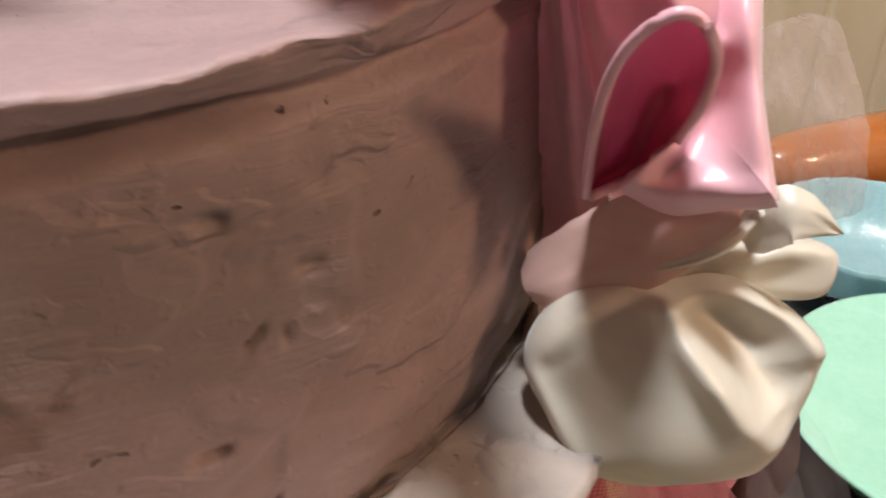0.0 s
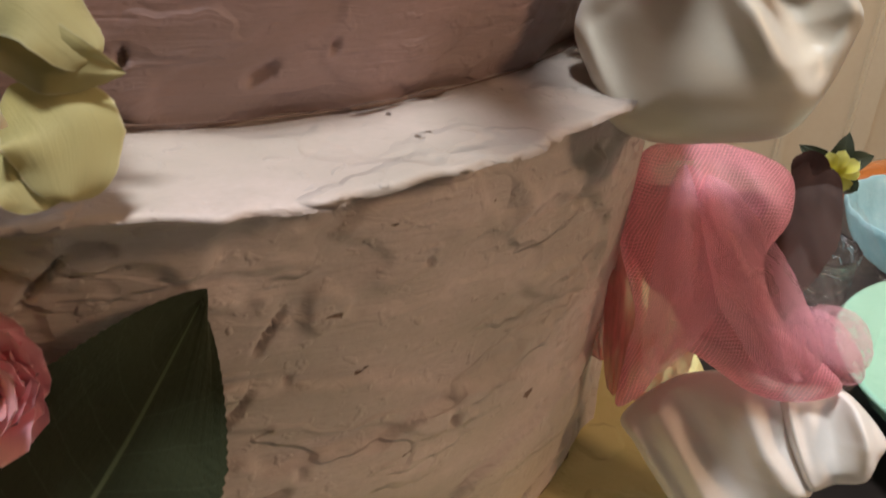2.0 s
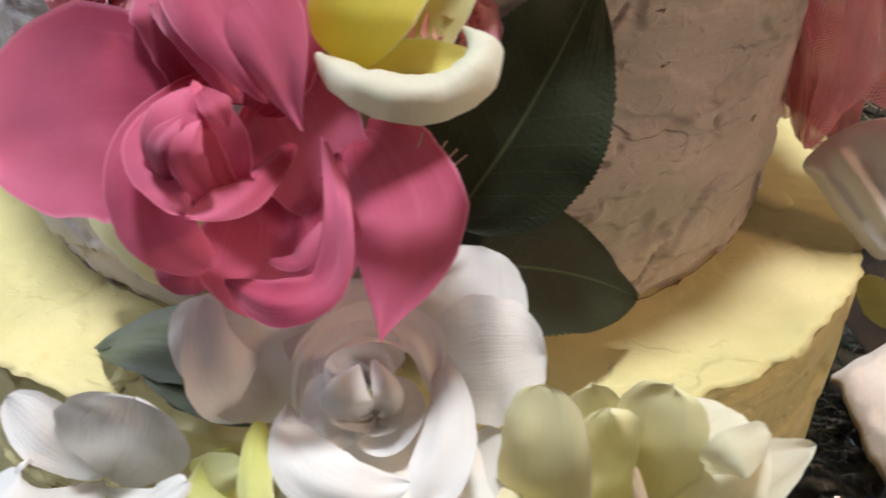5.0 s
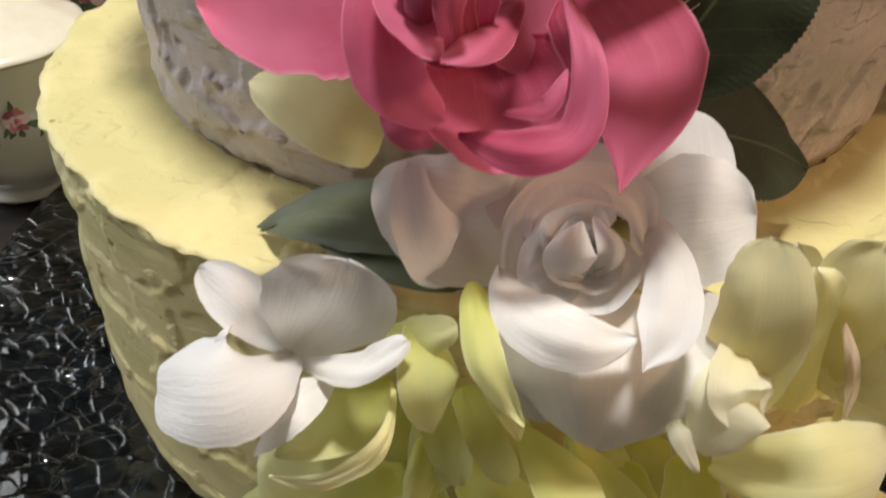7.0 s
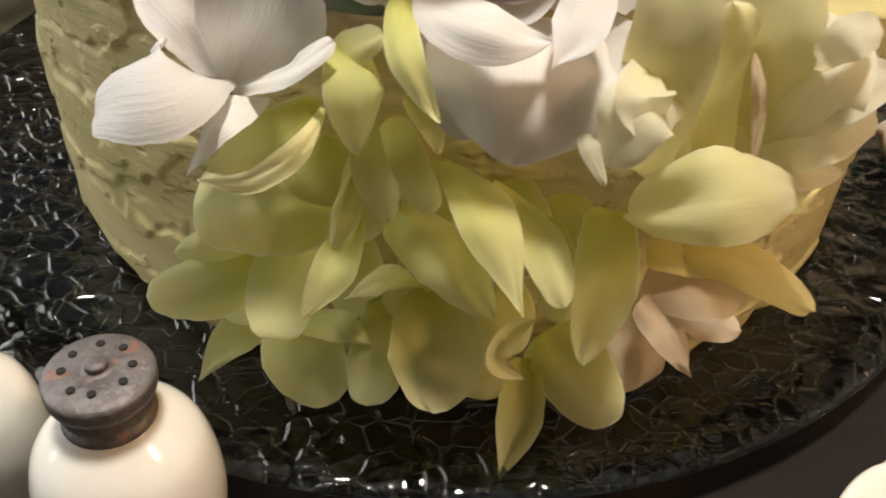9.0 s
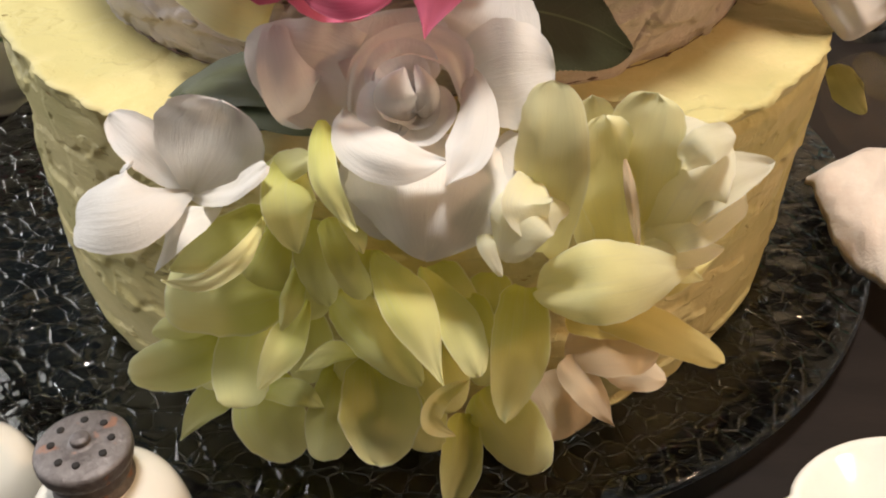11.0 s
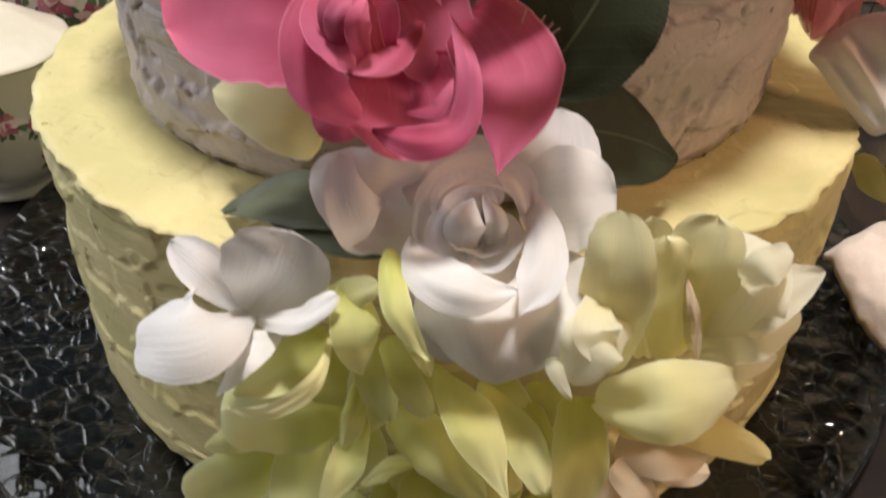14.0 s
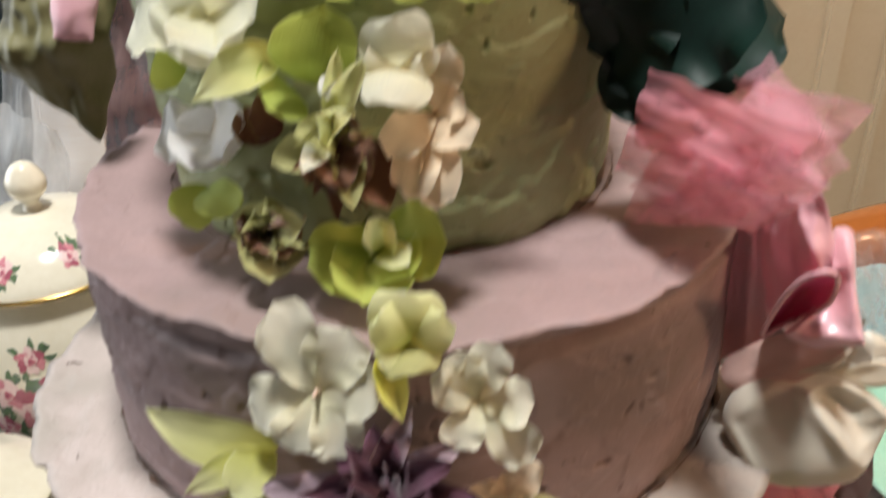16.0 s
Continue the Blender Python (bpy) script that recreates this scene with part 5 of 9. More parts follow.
blade(wrose, ROSE_WHITE, [(0.0062, -0.1591, 0.1468), (0.0024, -0.1591, 0.1569), (0.0002, -0.1530, 0.1649)], [0.0139, 0.0286, 0.0206], (0.06, -0.87, 0.48), cup=-0.15, seed=569)
blade(wrose, ROSE_WHITE, [(0.0172, -0.1573, 0.1493), (0.0242, -0.1559, 0.1611), (0.0270, -0.1466, 0.1703)], [0.0167, 0.0260, 0.0134], (-0.04, -0.89, 0.46), cup=-0.12, seed=570)
blade(wrose, ROSE_WHITE, [(0.0173, -0.1598, 0.1492), (0.0297, -0.1642, 0.1550), (0.0410, -0.1624, 0.1559)], [0.0138, 0.0263, 0.0149], (-0.07, -0.86, 0.50), cup=-0.1, ruffle=0.1, seed=571)
blade(wrose, ROSE_WHITE, [(0.0188, -0.1656, 0.1448), (0.0240, -0.1734, 0.1477), (0.0264, -0.1747, 0.1460)], [0.0096, 0.0079, 0.0013], (-0.04, -0.83, 0.55), cup=0.1, tilt=0.3, seed=572)
blade(wrose, ROSE_WHITE, [(0.0247, -0.1680, 0.1351), (0.0321, -0.1776, 0.1323), (0.0334, -0.1793, 0.1233)], [0.0167, 0.0203, 0.0083], (-0.07, -0.79, 0.61), cup=0.1, tilt=-0.2, seed=573)
blade(wrose, ROSE_WHITE, [(0.0136, -0.1665, 0.1370), (0.0131, -0.1843, 0.1300), (0.0123, -0.1893, 0.1166)], [0.0375, 0.0397, 0.0095], (0.01, -0.78, 0.63), cup=0.28, ruffle=0.05, tip=0.3, seed=574)
blade(wrose, ROSE_WHITE, [(-0.0044, -0.1685, 0.1343), (-0.0022, -0.1798, 0.1292), (0.0035, -0.1847, 0.1194)], [0.0111, 0.0149, 0.0068], (0.08, -0.78, 0.62), cup=0.2, tilt=0.2, seed=575)
blade(wrose, ROSE_WHITE, [(-0.0068, -0.1712, 0.1440), (-0.0039, -0.1669, 0.1565), (0.0057, -0.1628, 0.1619), (0.0170, -0.1644, 0.1598), (0.0197, -0.1695, 0.1497)], [0.0040, 0.0074, 0.0080, 0.0079, 0.0032], (0.04, -0.86, 0.51), cup=-0.3, seed=576)
blade(wrose, ROSE_WHITE, [(-0.0084, -0.1716, 0.1469), (-0.0036, -0.1846, 0.1461), (0.0072, -0.1902, 0.1454), (0.0170, -0.1863, 0.1439)], [0.0032, 0.0116, 0.0104, 0.0025], (0.06, -0.81, 0.58), cup=0.3, tilt=0.2, seed=577)
blade(wrose, ROSE_WHITE, [(0.0197, -0.1626, 0.1556), (0.0232, -0.1756, 0.1515), (0.0219, -0.1867, 0.1467), (0.0173, -0.1931, 0.1415)], [0.0040, 0.0095, 0.0112, 0.0005], (-0.03, -0.83, 0.56), cup=0.2, tilt=-0.3, tip=0.3, seed=578)
rose_core(wrose, ROSE_WHITE, (0.0063, -0.1666, 0.1469), (0.02, -0.78, 0.62), 0.0112, 0.0130, 10, turn=0.6, open_rim=0.10, seed=3)
blade(wrose, ROSE_WHITE, [(0.0059, -0.1727, 0.1455), (0.0044, -0.1777, 0.1554), (0.0062, -0.1739, 0.1605)], [0.0066, 0.0099, 0.0020], (0.05, -0.85, 0.53), cup=0.35, tip=0.5, seed=579)
blade(wrose, ROSE_WHITE, [(0.0109, -0.1737, 0.1474), (0.0116, -0.1761, 0.1559), (0.0084, -0.1716, 0.1601)], [0.0039, 0.0056, 0.0013], (0.02, -0.85, 0.53), cup=0.3, tilt=-0.3, seed=580)
prose = thing("silk_rose", "deep pink silk rose with one wide open petal", "artificial flower", (-0.0239, -0.1258, 0.1643))
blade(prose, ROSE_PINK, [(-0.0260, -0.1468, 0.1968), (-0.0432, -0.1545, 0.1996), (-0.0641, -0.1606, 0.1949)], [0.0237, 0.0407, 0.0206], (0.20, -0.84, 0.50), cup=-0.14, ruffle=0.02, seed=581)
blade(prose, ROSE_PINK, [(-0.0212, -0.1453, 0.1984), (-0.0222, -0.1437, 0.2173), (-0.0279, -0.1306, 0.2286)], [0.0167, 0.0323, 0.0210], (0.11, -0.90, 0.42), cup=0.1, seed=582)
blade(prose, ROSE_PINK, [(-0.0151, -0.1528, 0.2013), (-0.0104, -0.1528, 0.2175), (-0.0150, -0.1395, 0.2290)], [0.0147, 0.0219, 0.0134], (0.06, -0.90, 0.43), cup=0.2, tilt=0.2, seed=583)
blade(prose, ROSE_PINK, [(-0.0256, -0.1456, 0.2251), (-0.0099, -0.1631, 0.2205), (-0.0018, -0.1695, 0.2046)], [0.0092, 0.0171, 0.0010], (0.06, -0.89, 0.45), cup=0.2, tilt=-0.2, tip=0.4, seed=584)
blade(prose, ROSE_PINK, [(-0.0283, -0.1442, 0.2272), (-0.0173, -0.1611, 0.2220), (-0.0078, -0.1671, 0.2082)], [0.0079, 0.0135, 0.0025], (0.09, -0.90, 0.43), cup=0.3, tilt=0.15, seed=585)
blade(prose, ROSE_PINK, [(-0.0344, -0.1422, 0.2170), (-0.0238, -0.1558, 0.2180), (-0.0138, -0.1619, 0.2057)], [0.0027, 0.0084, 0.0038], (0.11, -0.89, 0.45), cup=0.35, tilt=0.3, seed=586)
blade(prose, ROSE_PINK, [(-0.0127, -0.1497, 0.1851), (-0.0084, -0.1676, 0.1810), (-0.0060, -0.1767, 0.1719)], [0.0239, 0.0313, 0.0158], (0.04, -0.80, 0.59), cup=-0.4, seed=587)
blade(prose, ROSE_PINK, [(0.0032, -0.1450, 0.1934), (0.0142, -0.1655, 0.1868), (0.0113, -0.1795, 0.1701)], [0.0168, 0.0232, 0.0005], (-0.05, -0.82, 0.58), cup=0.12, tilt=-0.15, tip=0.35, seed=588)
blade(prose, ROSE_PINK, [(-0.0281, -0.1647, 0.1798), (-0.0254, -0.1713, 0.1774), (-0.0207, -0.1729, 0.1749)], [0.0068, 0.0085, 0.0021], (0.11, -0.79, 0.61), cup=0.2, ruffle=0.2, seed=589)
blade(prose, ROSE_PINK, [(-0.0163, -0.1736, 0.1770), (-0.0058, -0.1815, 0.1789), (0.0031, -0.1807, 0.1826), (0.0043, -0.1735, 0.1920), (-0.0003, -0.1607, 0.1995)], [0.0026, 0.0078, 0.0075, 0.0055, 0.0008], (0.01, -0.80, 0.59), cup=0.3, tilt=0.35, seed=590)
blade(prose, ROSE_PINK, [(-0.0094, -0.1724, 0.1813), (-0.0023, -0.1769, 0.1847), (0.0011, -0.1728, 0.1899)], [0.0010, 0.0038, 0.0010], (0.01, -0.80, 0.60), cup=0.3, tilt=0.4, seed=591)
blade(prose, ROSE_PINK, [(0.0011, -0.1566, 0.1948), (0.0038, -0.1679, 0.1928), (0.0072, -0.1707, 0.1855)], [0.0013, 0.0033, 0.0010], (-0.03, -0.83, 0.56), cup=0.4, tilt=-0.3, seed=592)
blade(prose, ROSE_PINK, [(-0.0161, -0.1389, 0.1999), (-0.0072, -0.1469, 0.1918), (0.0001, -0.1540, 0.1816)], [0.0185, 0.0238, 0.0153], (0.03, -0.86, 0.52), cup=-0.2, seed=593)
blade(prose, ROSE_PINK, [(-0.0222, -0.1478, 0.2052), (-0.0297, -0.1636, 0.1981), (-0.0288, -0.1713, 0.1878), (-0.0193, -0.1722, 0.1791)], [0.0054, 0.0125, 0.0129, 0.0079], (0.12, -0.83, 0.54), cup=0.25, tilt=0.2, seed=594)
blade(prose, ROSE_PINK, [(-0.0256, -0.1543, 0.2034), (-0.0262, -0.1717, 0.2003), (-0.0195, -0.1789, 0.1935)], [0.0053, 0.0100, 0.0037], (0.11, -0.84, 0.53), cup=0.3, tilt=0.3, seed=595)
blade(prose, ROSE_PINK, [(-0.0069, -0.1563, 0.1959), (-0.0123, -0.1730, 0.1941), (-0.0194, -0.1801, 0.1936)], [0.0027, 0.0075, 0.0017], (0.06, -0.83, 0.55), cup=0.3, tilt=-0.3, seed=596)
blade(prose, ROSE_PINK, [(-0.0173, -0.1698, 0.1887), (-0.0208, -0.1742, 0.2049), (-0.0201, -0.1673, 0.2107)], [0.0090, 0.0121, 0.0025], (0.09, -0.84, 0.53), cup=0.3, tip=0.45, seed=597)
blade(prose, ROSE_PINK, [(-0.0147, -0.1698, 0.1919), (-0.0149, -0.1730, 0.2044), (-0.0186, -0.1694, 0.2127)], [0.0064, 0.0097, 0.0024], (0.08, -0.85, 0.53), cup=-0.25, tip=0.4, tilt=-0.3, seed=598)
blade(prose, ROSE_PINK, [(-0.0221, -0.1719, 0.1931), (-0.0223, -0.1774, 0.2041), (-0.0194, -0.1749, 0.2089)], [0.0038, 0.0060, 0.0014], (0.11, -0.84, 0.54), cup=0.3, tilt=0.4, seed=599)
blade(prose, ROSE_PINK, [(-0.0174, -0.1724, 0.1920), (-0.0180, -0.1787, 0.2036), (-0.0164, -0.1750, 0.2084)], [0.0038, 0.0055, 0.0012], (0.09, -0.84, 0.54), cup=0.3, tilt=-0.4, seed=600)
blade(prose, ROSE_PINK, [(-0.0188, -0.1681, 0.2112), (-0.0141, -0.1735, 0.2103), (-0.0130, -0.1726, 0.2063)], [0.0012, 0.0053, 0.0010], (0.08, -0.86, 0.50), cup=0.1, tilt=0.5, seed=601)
pale = thing("silk_petal", "round pale yellow silk petal tucked under the pink rose", "artificial petal", (-0.0462, -0.1194, 0.1538))
blade(pale, PALE_YELLOW, [(-0.0361, -0.1281, 0.1515), (-0.0483, -0.1267, 0.1552), (-0.0701, -0.1164, 0.1582)], [0.0175, 0.0202, 0.0085], (0.26, -0.87, 0.42), cup=0.2, seed=612)
tulip = thing("silk_calla", "lemon yellow silk flower with a rolled ivory lower petal", "artificial flower", (0.0057, -0.1279, 0.1966))
blade(tulip, PALE_YELLOW, [(0.0101, -0.1426, 0.2094), (0.0137, -0.1369, 0.2251), (0.0139, -0.1236, 0.2377)], [0.0164, 0.0267, 0.0170], (-0.06, -0.93, 0.37), cup=-0.25, seed=602)
blade(tulip, YELLOW_PETAL, [(0.0059, -0.1461, 0.2118), (0.0035, -0.1419, 0.2242), (0.0085, -0.1308, 0.2336)], [0.0107, 0.0155, 0.0097], (-0.03, -0.92, 0.38), cup=-0.3, tilt=0.3, seed=603)
blade(tulip, PALE_YELLOW, [(-0.0009, -0.1428, 0.2167), (-0.0048, -0.1420, 0.2281), (-0.0128, -0.1373, 0.2383)], [0.0054, 0.0085, 0.0029], (0.02, -0.93, 0.37), cup=0.3, tilt=-0.3, seed=604)
blade(tulip, YELLOW_PETAL, [(-0.0006, -0.1544, 0.2078), (0.0120, -0.1581, 0.2120), (0.0264, -0.1546, 0.2120)], [0.0039, 0.0094, 0.0065], (-0.07, -0.88, 0.46), cup=-0.3, tilt=0.3, seed=605)
blade(tulip, YELLOW_PETAL, [(0.0029, -0.1563, 0.2118), (0.0074, -0.1582, 0.2239), (0.0163, -0.1446, 0.2329)], [0.0085, 0.0193, 0.0109], (-0.05, -0.91, 0.41), cup=0.35, seed=606)
fold_strip(tulip, IVORY, [(-0.0005, -0.1600, 0.2140), (0.0048, -0.1679, 0.2136), (0.0114, -0.1716, 0.2124), (0.0186, -0.1720, 0.2120), (0.0246, -0.1692, 0.2137), (0.0271, -0.1638, 0.2170), (0.0236, -0.1562, 0.2182)], [0.0017, 0.0057, 0.0075, 0.0080, 0.0075, 0.0057, 0.0012], (-0.10, -0.83, 0.75), 0.42, 0.10)
bud1 = thing("silk_rosebud", "small crumpled pink silk rosebud beside the pink rose", "artificial flower", (-0.0511, -0.1163, 0.2116), "pink rosebuds")
bud(bud1, BUD_PINK, (-0.0493, -0.1246, 0.2150), (-0.30, -1.00, 0.50), 0.0125, 11)
bud2 = thing("silk_rosebud", "small crumpled pink silk rosebud behind the dark leaf", "artificial flower", (0.0167, -0.1259, 0.2077), "pink rosebuds")
bud(bud2, BUD_PINK, (0.0200, -0.1315, 0.2091), (0.25, -1.00, 0.35), 0.0115, 12)
petal(bud2, BUD_PINK, (0.0208, -0.1344, 0.2055), (0.0117, -0.1455, 0.1980), 0.0085, shape='oval', bow=0.1, cup=0.5, seed=136)
leaves = thing("silk_leaf_spray", "pair of dark green serrated silk leaves against the pink tier", "artificial leaves", (0.0009, -0.1275, 0.1533))
petal(leaves, LEAF, (0.0100, -0.1393, 0.1720), (0.0180, -0.1361, 0.1980), 0.0207, shape='leaf', bow=0.05, cup=0.1, saw=18, name='leaf', nu=60, facing=(0.33, -0.82, 0.46), seed=139)
petal(leaves, LEAF, (0.0207, -0.1417, 0.1722), (0.0471, -0.1221, 0.2192), 0.0355, shape='wide_leaf', bow=0.05, cup=0.12, saw=44, name='leaf', nu=132, facing=(0.21, -0.89, 0.41), seed=140)
petal(leaves, LEAF, (0.0115, -0.1472, 0.1641), (0.0639, -0.1192, 0.1432), 0.0292, shape='blunt_leaf', bow=0.07, cup=0.06, saw=40, name='leaf', nu=120, facing=(0.17, -0.78, 0.60), seed=141)
stam = thing("flower_stamens", "fine pale stamens and a red calyx beside the dark leaves", "artificial stamens", (0.0124, -0.1495, 0.1716))
cord("stamen", arc((0.0114, -0.1516, 0.1775), (0.0165, -0.1571, 0.1995), 0.001), 0.00022, STAMEN, stam)
cord("stamen", arc((0.0114, -0.1516, 0.1775), (0.0207, -0.1566, 0.1979), 0.001), 0.00022, STAMEN, stam)
cord("stamen", arc((0.0114, -0.1516, 0.1775), (0.0226, -0.1564, 0.1963), 0.001), 0.00022, STAMEN, stam)
cord("stamen", arc((0.0114, -0.1516, 0.1775), (0.0243, -0.1561, 0.1951), 0.001), 0.00022, STAMEN, stam)
cord("stamen", arc((0.0114, -0.1516, 0.1775), (0.0141, -0.1574, 0.1942), 0.001), 0.00022, STAMEN, stam)
petal(stam, RED_BIT, (0.0157, -0.1512, 0.1727), (0.0246, -0.1484, 0.1775), 0.0024, shape='lance', bow=0.05, seed=140)
petal(stam, RED_BIT, (0.0157, -0.1512, 0.1727), (0.0206, -0.1492, 0.1812), 0.0022, shape='lance', bow=0.05, seed=141)
lleaf = thing("silk_leaf_spray", "dull olive and dusty green silk leaves behind the white rose", "artificial leaves", (-0.0181, -0.1590, 0.1375))
petal(lleaf, LEAF_PALE, (-0.0180, -0.1570, 0.1430), (-0.0663, -0.1301, 0.1274), 0.0200, shape='leaf', bow=0.08, cup=0.1, saw=10, name='leaf', facing=(0,-0.4,1), seed=142)
petal(lleaf, LEAF_PALE, (-0.0144, -0.1654, 0.1377), (-0.0495, -0.1500, 0.1341), 0.0118, shape='leaf', bow=0.06, cup=0.1, name='leaf', facing=(0,-0.6,1), seed=143)
petal(lleaf, LEAF, (-0.0161, -0.1612, 0.1407), (-0.0413, -0.1556, 0.1301), 0.0103, shape='leaf', bow=0.05, name='leaf', facing=(0,-0.6,1), seed=144)

# ---- flowers on the mauve tier ----
fa = thing("silk_blossom", "cream silk blossom with green throat on the mauve tier", "artificial flower", (-0.0188, -0.1094, 0.2987), "cream blossoms")
petal(fa, CREAM_PETAL, (-0.0184, -0.1125, 0.3001), (-0.0280, -0.1105, 0.3227), 0.0144, shape='spoon', bow=0.08, cup=0.15, ruffle=0.2, curl=0.08, facing=(0.12, -0.93, 0.61), seed=145)
petal(fa, CREAM_PETAL, (-0.0184, -0.1125, 0.3001), (-0.0099, -0.1126, 0.3166), 0.0157, shape='spoon', bow=0.08, cup=0.15, ruffle=0.2, curl=0.08, facing=(0.07, -0.92, 0.62), seed=146)
petal(fa, CREAM_PETAL, (-0.0184, -0.1125, 0.3001), (-0.0031, -0.1180, 0.3051), 0.0137, shape='spoon', bow=0.08, cup=0.15, ruffle=0.2, curl=0.08, facing=(0.06, -0.91, 0.65), seed=147)
petal(fa, CREAM_PETAL, (-0.0184, -0.1125, 0.3001), (-0.0117, -0.1234, 0.2897), 0.0131, shape='spoon', bow=0.08, cup=0.15, ruffle=0.2, curl=0.08, facing=(0.08, -0.90, 0.69), seed=148)
petal(fa, CREAM_PETAL, (-0.0184, -0.1125, 0.3001), (-0.0236, -0.1217, 0.2899), 0.0139, shape='spoon', bow=0.08, cup=0.15, ruffle=0.2, curl=0.08, facing=(0.10, -0.89, 0.69), seed=149)
petal(fa, CREAM_PETAL, (-0.0184, -0.1125, 0.3001), (-0.0355, -0.1136, 0.2980), 0.0140, shape='spoon', bow=0.08, cup=0.15, ruffle=0.2, curl=0.08, facing=(0.13, -0.90, 0.66), seed=150)
cord("stamen", arc((-0.0185, -0.1125, 0.2998), (-0.0182, -0.1196, 0.3044), 0.001), 0.0008, STAMEN, fa)
fb = thing("silk_blossom", "cream and peach silk blossom on the mauve tier", "artificial flower", (0.0195, -0.1093, 0.2966), "cream blossoms")
petal(fb, CREAM_PETAL, (0.0193, -0.1124, 0.2966), (0.0243, -0.1134, 0.3124), 0.0112, shape='spoon', bow=0.08, cup=0.2, ruffle=0.2, curl=0.06, facing=(-0.10, -0.91, 0.64), seed=151)
petal(fb, CREAM_PETAL, (0.0193, -0.1124, 0.2966), (0.0148, -0.1140, 0.3114), 0.0105, shape='spoon', bow=0.08, cup=0.2, ruffle=0.2, curl=0.06, facing=(-0.08, -0.92, 0.64), seed=152)
petal(fb, CREAM_PETAL, (0.0193, -0.1124, 0.2966), (0.0084, -0.1167, 0.3058), 0.0112, shape='spoon', bow=0.08, cup=0.2, ruffle=0.2, curl=0.06, facing=(-0.06, -0.91, 0.66), seed=153)
petal(fb, CREAM_PETAL, (0.0193, -0.1124, 0.2966), (0.0319, -0.1157, 0.2980), 0.0120, shape='spoon', bow=0.08, cup=0.2, ruffle=0.2, curl=0.06, facing=(-0.12, -0.90, 0.67), seed=154)
petal(fb, CREAM_PETAL, (0.0193, -0.1124, 0.2966), (0.0316, -0.1199, 0.2839), 0.0121, shape='spoon', bow=0.08, cup=0.2, ruffle=0.2, curl=0.06, facing=(-0.12, -0.88, 0.70), seed=155)
petal(fb, CREAM_PETAL, (0.0193, -0.1124, 0.2966), (0.0142, -0.1212, 0.2893), 0.0106, shape='spoon', bow=0.08, cup=0.2, ruffle=0.2, curl=0.06, facing=(-0.08, -0.89, 0.69), seed=156)
fc = thing("silk_bud", "closed yellow-green silk bud at the mauve rim", "artificial flower", (0.0041, -0.1099, 0.3154))
petal(fc, YG, (0.0040, -0.1119, 0.3135), (0.0040, -0.1159, 0.3295), 0.0178, shape='round', bow=0.2, cup=-0.3, facing=(-0.02, -0.95, 0.57), seed=157)
petal(fc, YG, (0.0040, -0.1119, 0.3135), (-0.0021, -0.1180, 0.3260), 0.0114, shape='round', bow=0.2, cup=-0.3, facing=(-0.00, -0.94, 0.58), seed=158)
petal(fc, YG, (0.0040, -0.1119, 0.3135), (0.0112, -0.1175, 0.3256), 0.0120, shape='round', bow=0.2, cup=-0.3, facing=(-0.04, -0.94, 0.58), seed=159)
petal(fc, OLIVE_PETAL, (0.0040, -0.1119, 0.3135), (0.0051, -0.1219, 0.3120), 0.0140, shape='round', bow=0.2, cup=-0.3, facing=(-0.02, -0.93, 0.61), seed=160)
petal(fc, YG, (0.0040, -0.1119, 0.3135), (-0.0023, -0.1200, 0.3127), 0.0089, shape='round', bow=0.2, cup=-0.3, facing=(-0.00, -0.93, 0.61), seed=161)
petal(fc, YELLOW_PETAL, (-0.0023, -0.1140, 0.3130), (0.0019, -0.1220, 0.2986), 0.0077, shape='lance', bow=0.08, cup=0.4, seed=162)
fd = thing("silk_leaf_spray", "yellow-green silk leaves beside the purple flower", "artificial leaves", (-0.0332, -0.1049, 0.2781))
petal(fd, YG, (-0.0310, -0.1097, 0.2807), (-0.0643, -0.1037, 0.2888), 0.0144, shape='leaf', bow=0.06, cup=0.2, name='leaf', seed=163)
petal(fd, YG, (-0.0308, -0.1118, 0.2803), (-0.0538, -0.1161, 0.2709), 0.0088, shape='leaf', bow=0.06, cup=0.2, name='leaf', seed=164)
petal(fd, YG, (-0.0322, -0.1115, 0.2809), (-0.0415, -0.1190, 0.2734), 0.0126, shape='oval', bow=0.06, cup=0.2, name='leaf', seed=165)
fe = thing("silk_clematis", "dark purple silk flower with faded lilac petals", "artificial flower", (-0.0045, -0.1119, 0.2719))
petal(fe, LILAC_PETAL, (-0.0036, -0.1179, 0.2763), (-0.0316, -0.1261, 0.2815), 0.0092, shape='oval', bow=0.1, cup=0.5, ruffle=0.45, curl=0.12, facing=(0.09, -0.86, 0.76), seed=166)
petal(fe, LILAC_PETAL, (-0.0036, -0.1179, 0.2763), (-0.0224, -0.1321, 0.2736), 0.0077, shape='oval', bow=0.1, cup=0.5, ruffle=0.45, curl=0.12, facing=(0.07, -0.85, 0.78), seed=167)
petal(fe, LILAC_PETAL, (-0.0036, -0.1179, 0.2763), (-0.0124, -0.1394, 0.2842), 0.0079, shape='oval', bow=0.1, cup=0.5, ruffle=0.45, curl=0.12, facing=(0.04, -0.85, 0.77), seed=168)
petal(fe, LILAC_PETAL, (-0.0036, -0.1179, 0.2763), (0.0032, -0.1220, 0.2999), 0.0076, shape='oval', bow=0.1, cup=0.5, ruffle=0.45, curl=0.12, facing=(0.00, -0.88, 0.72), seed=169)
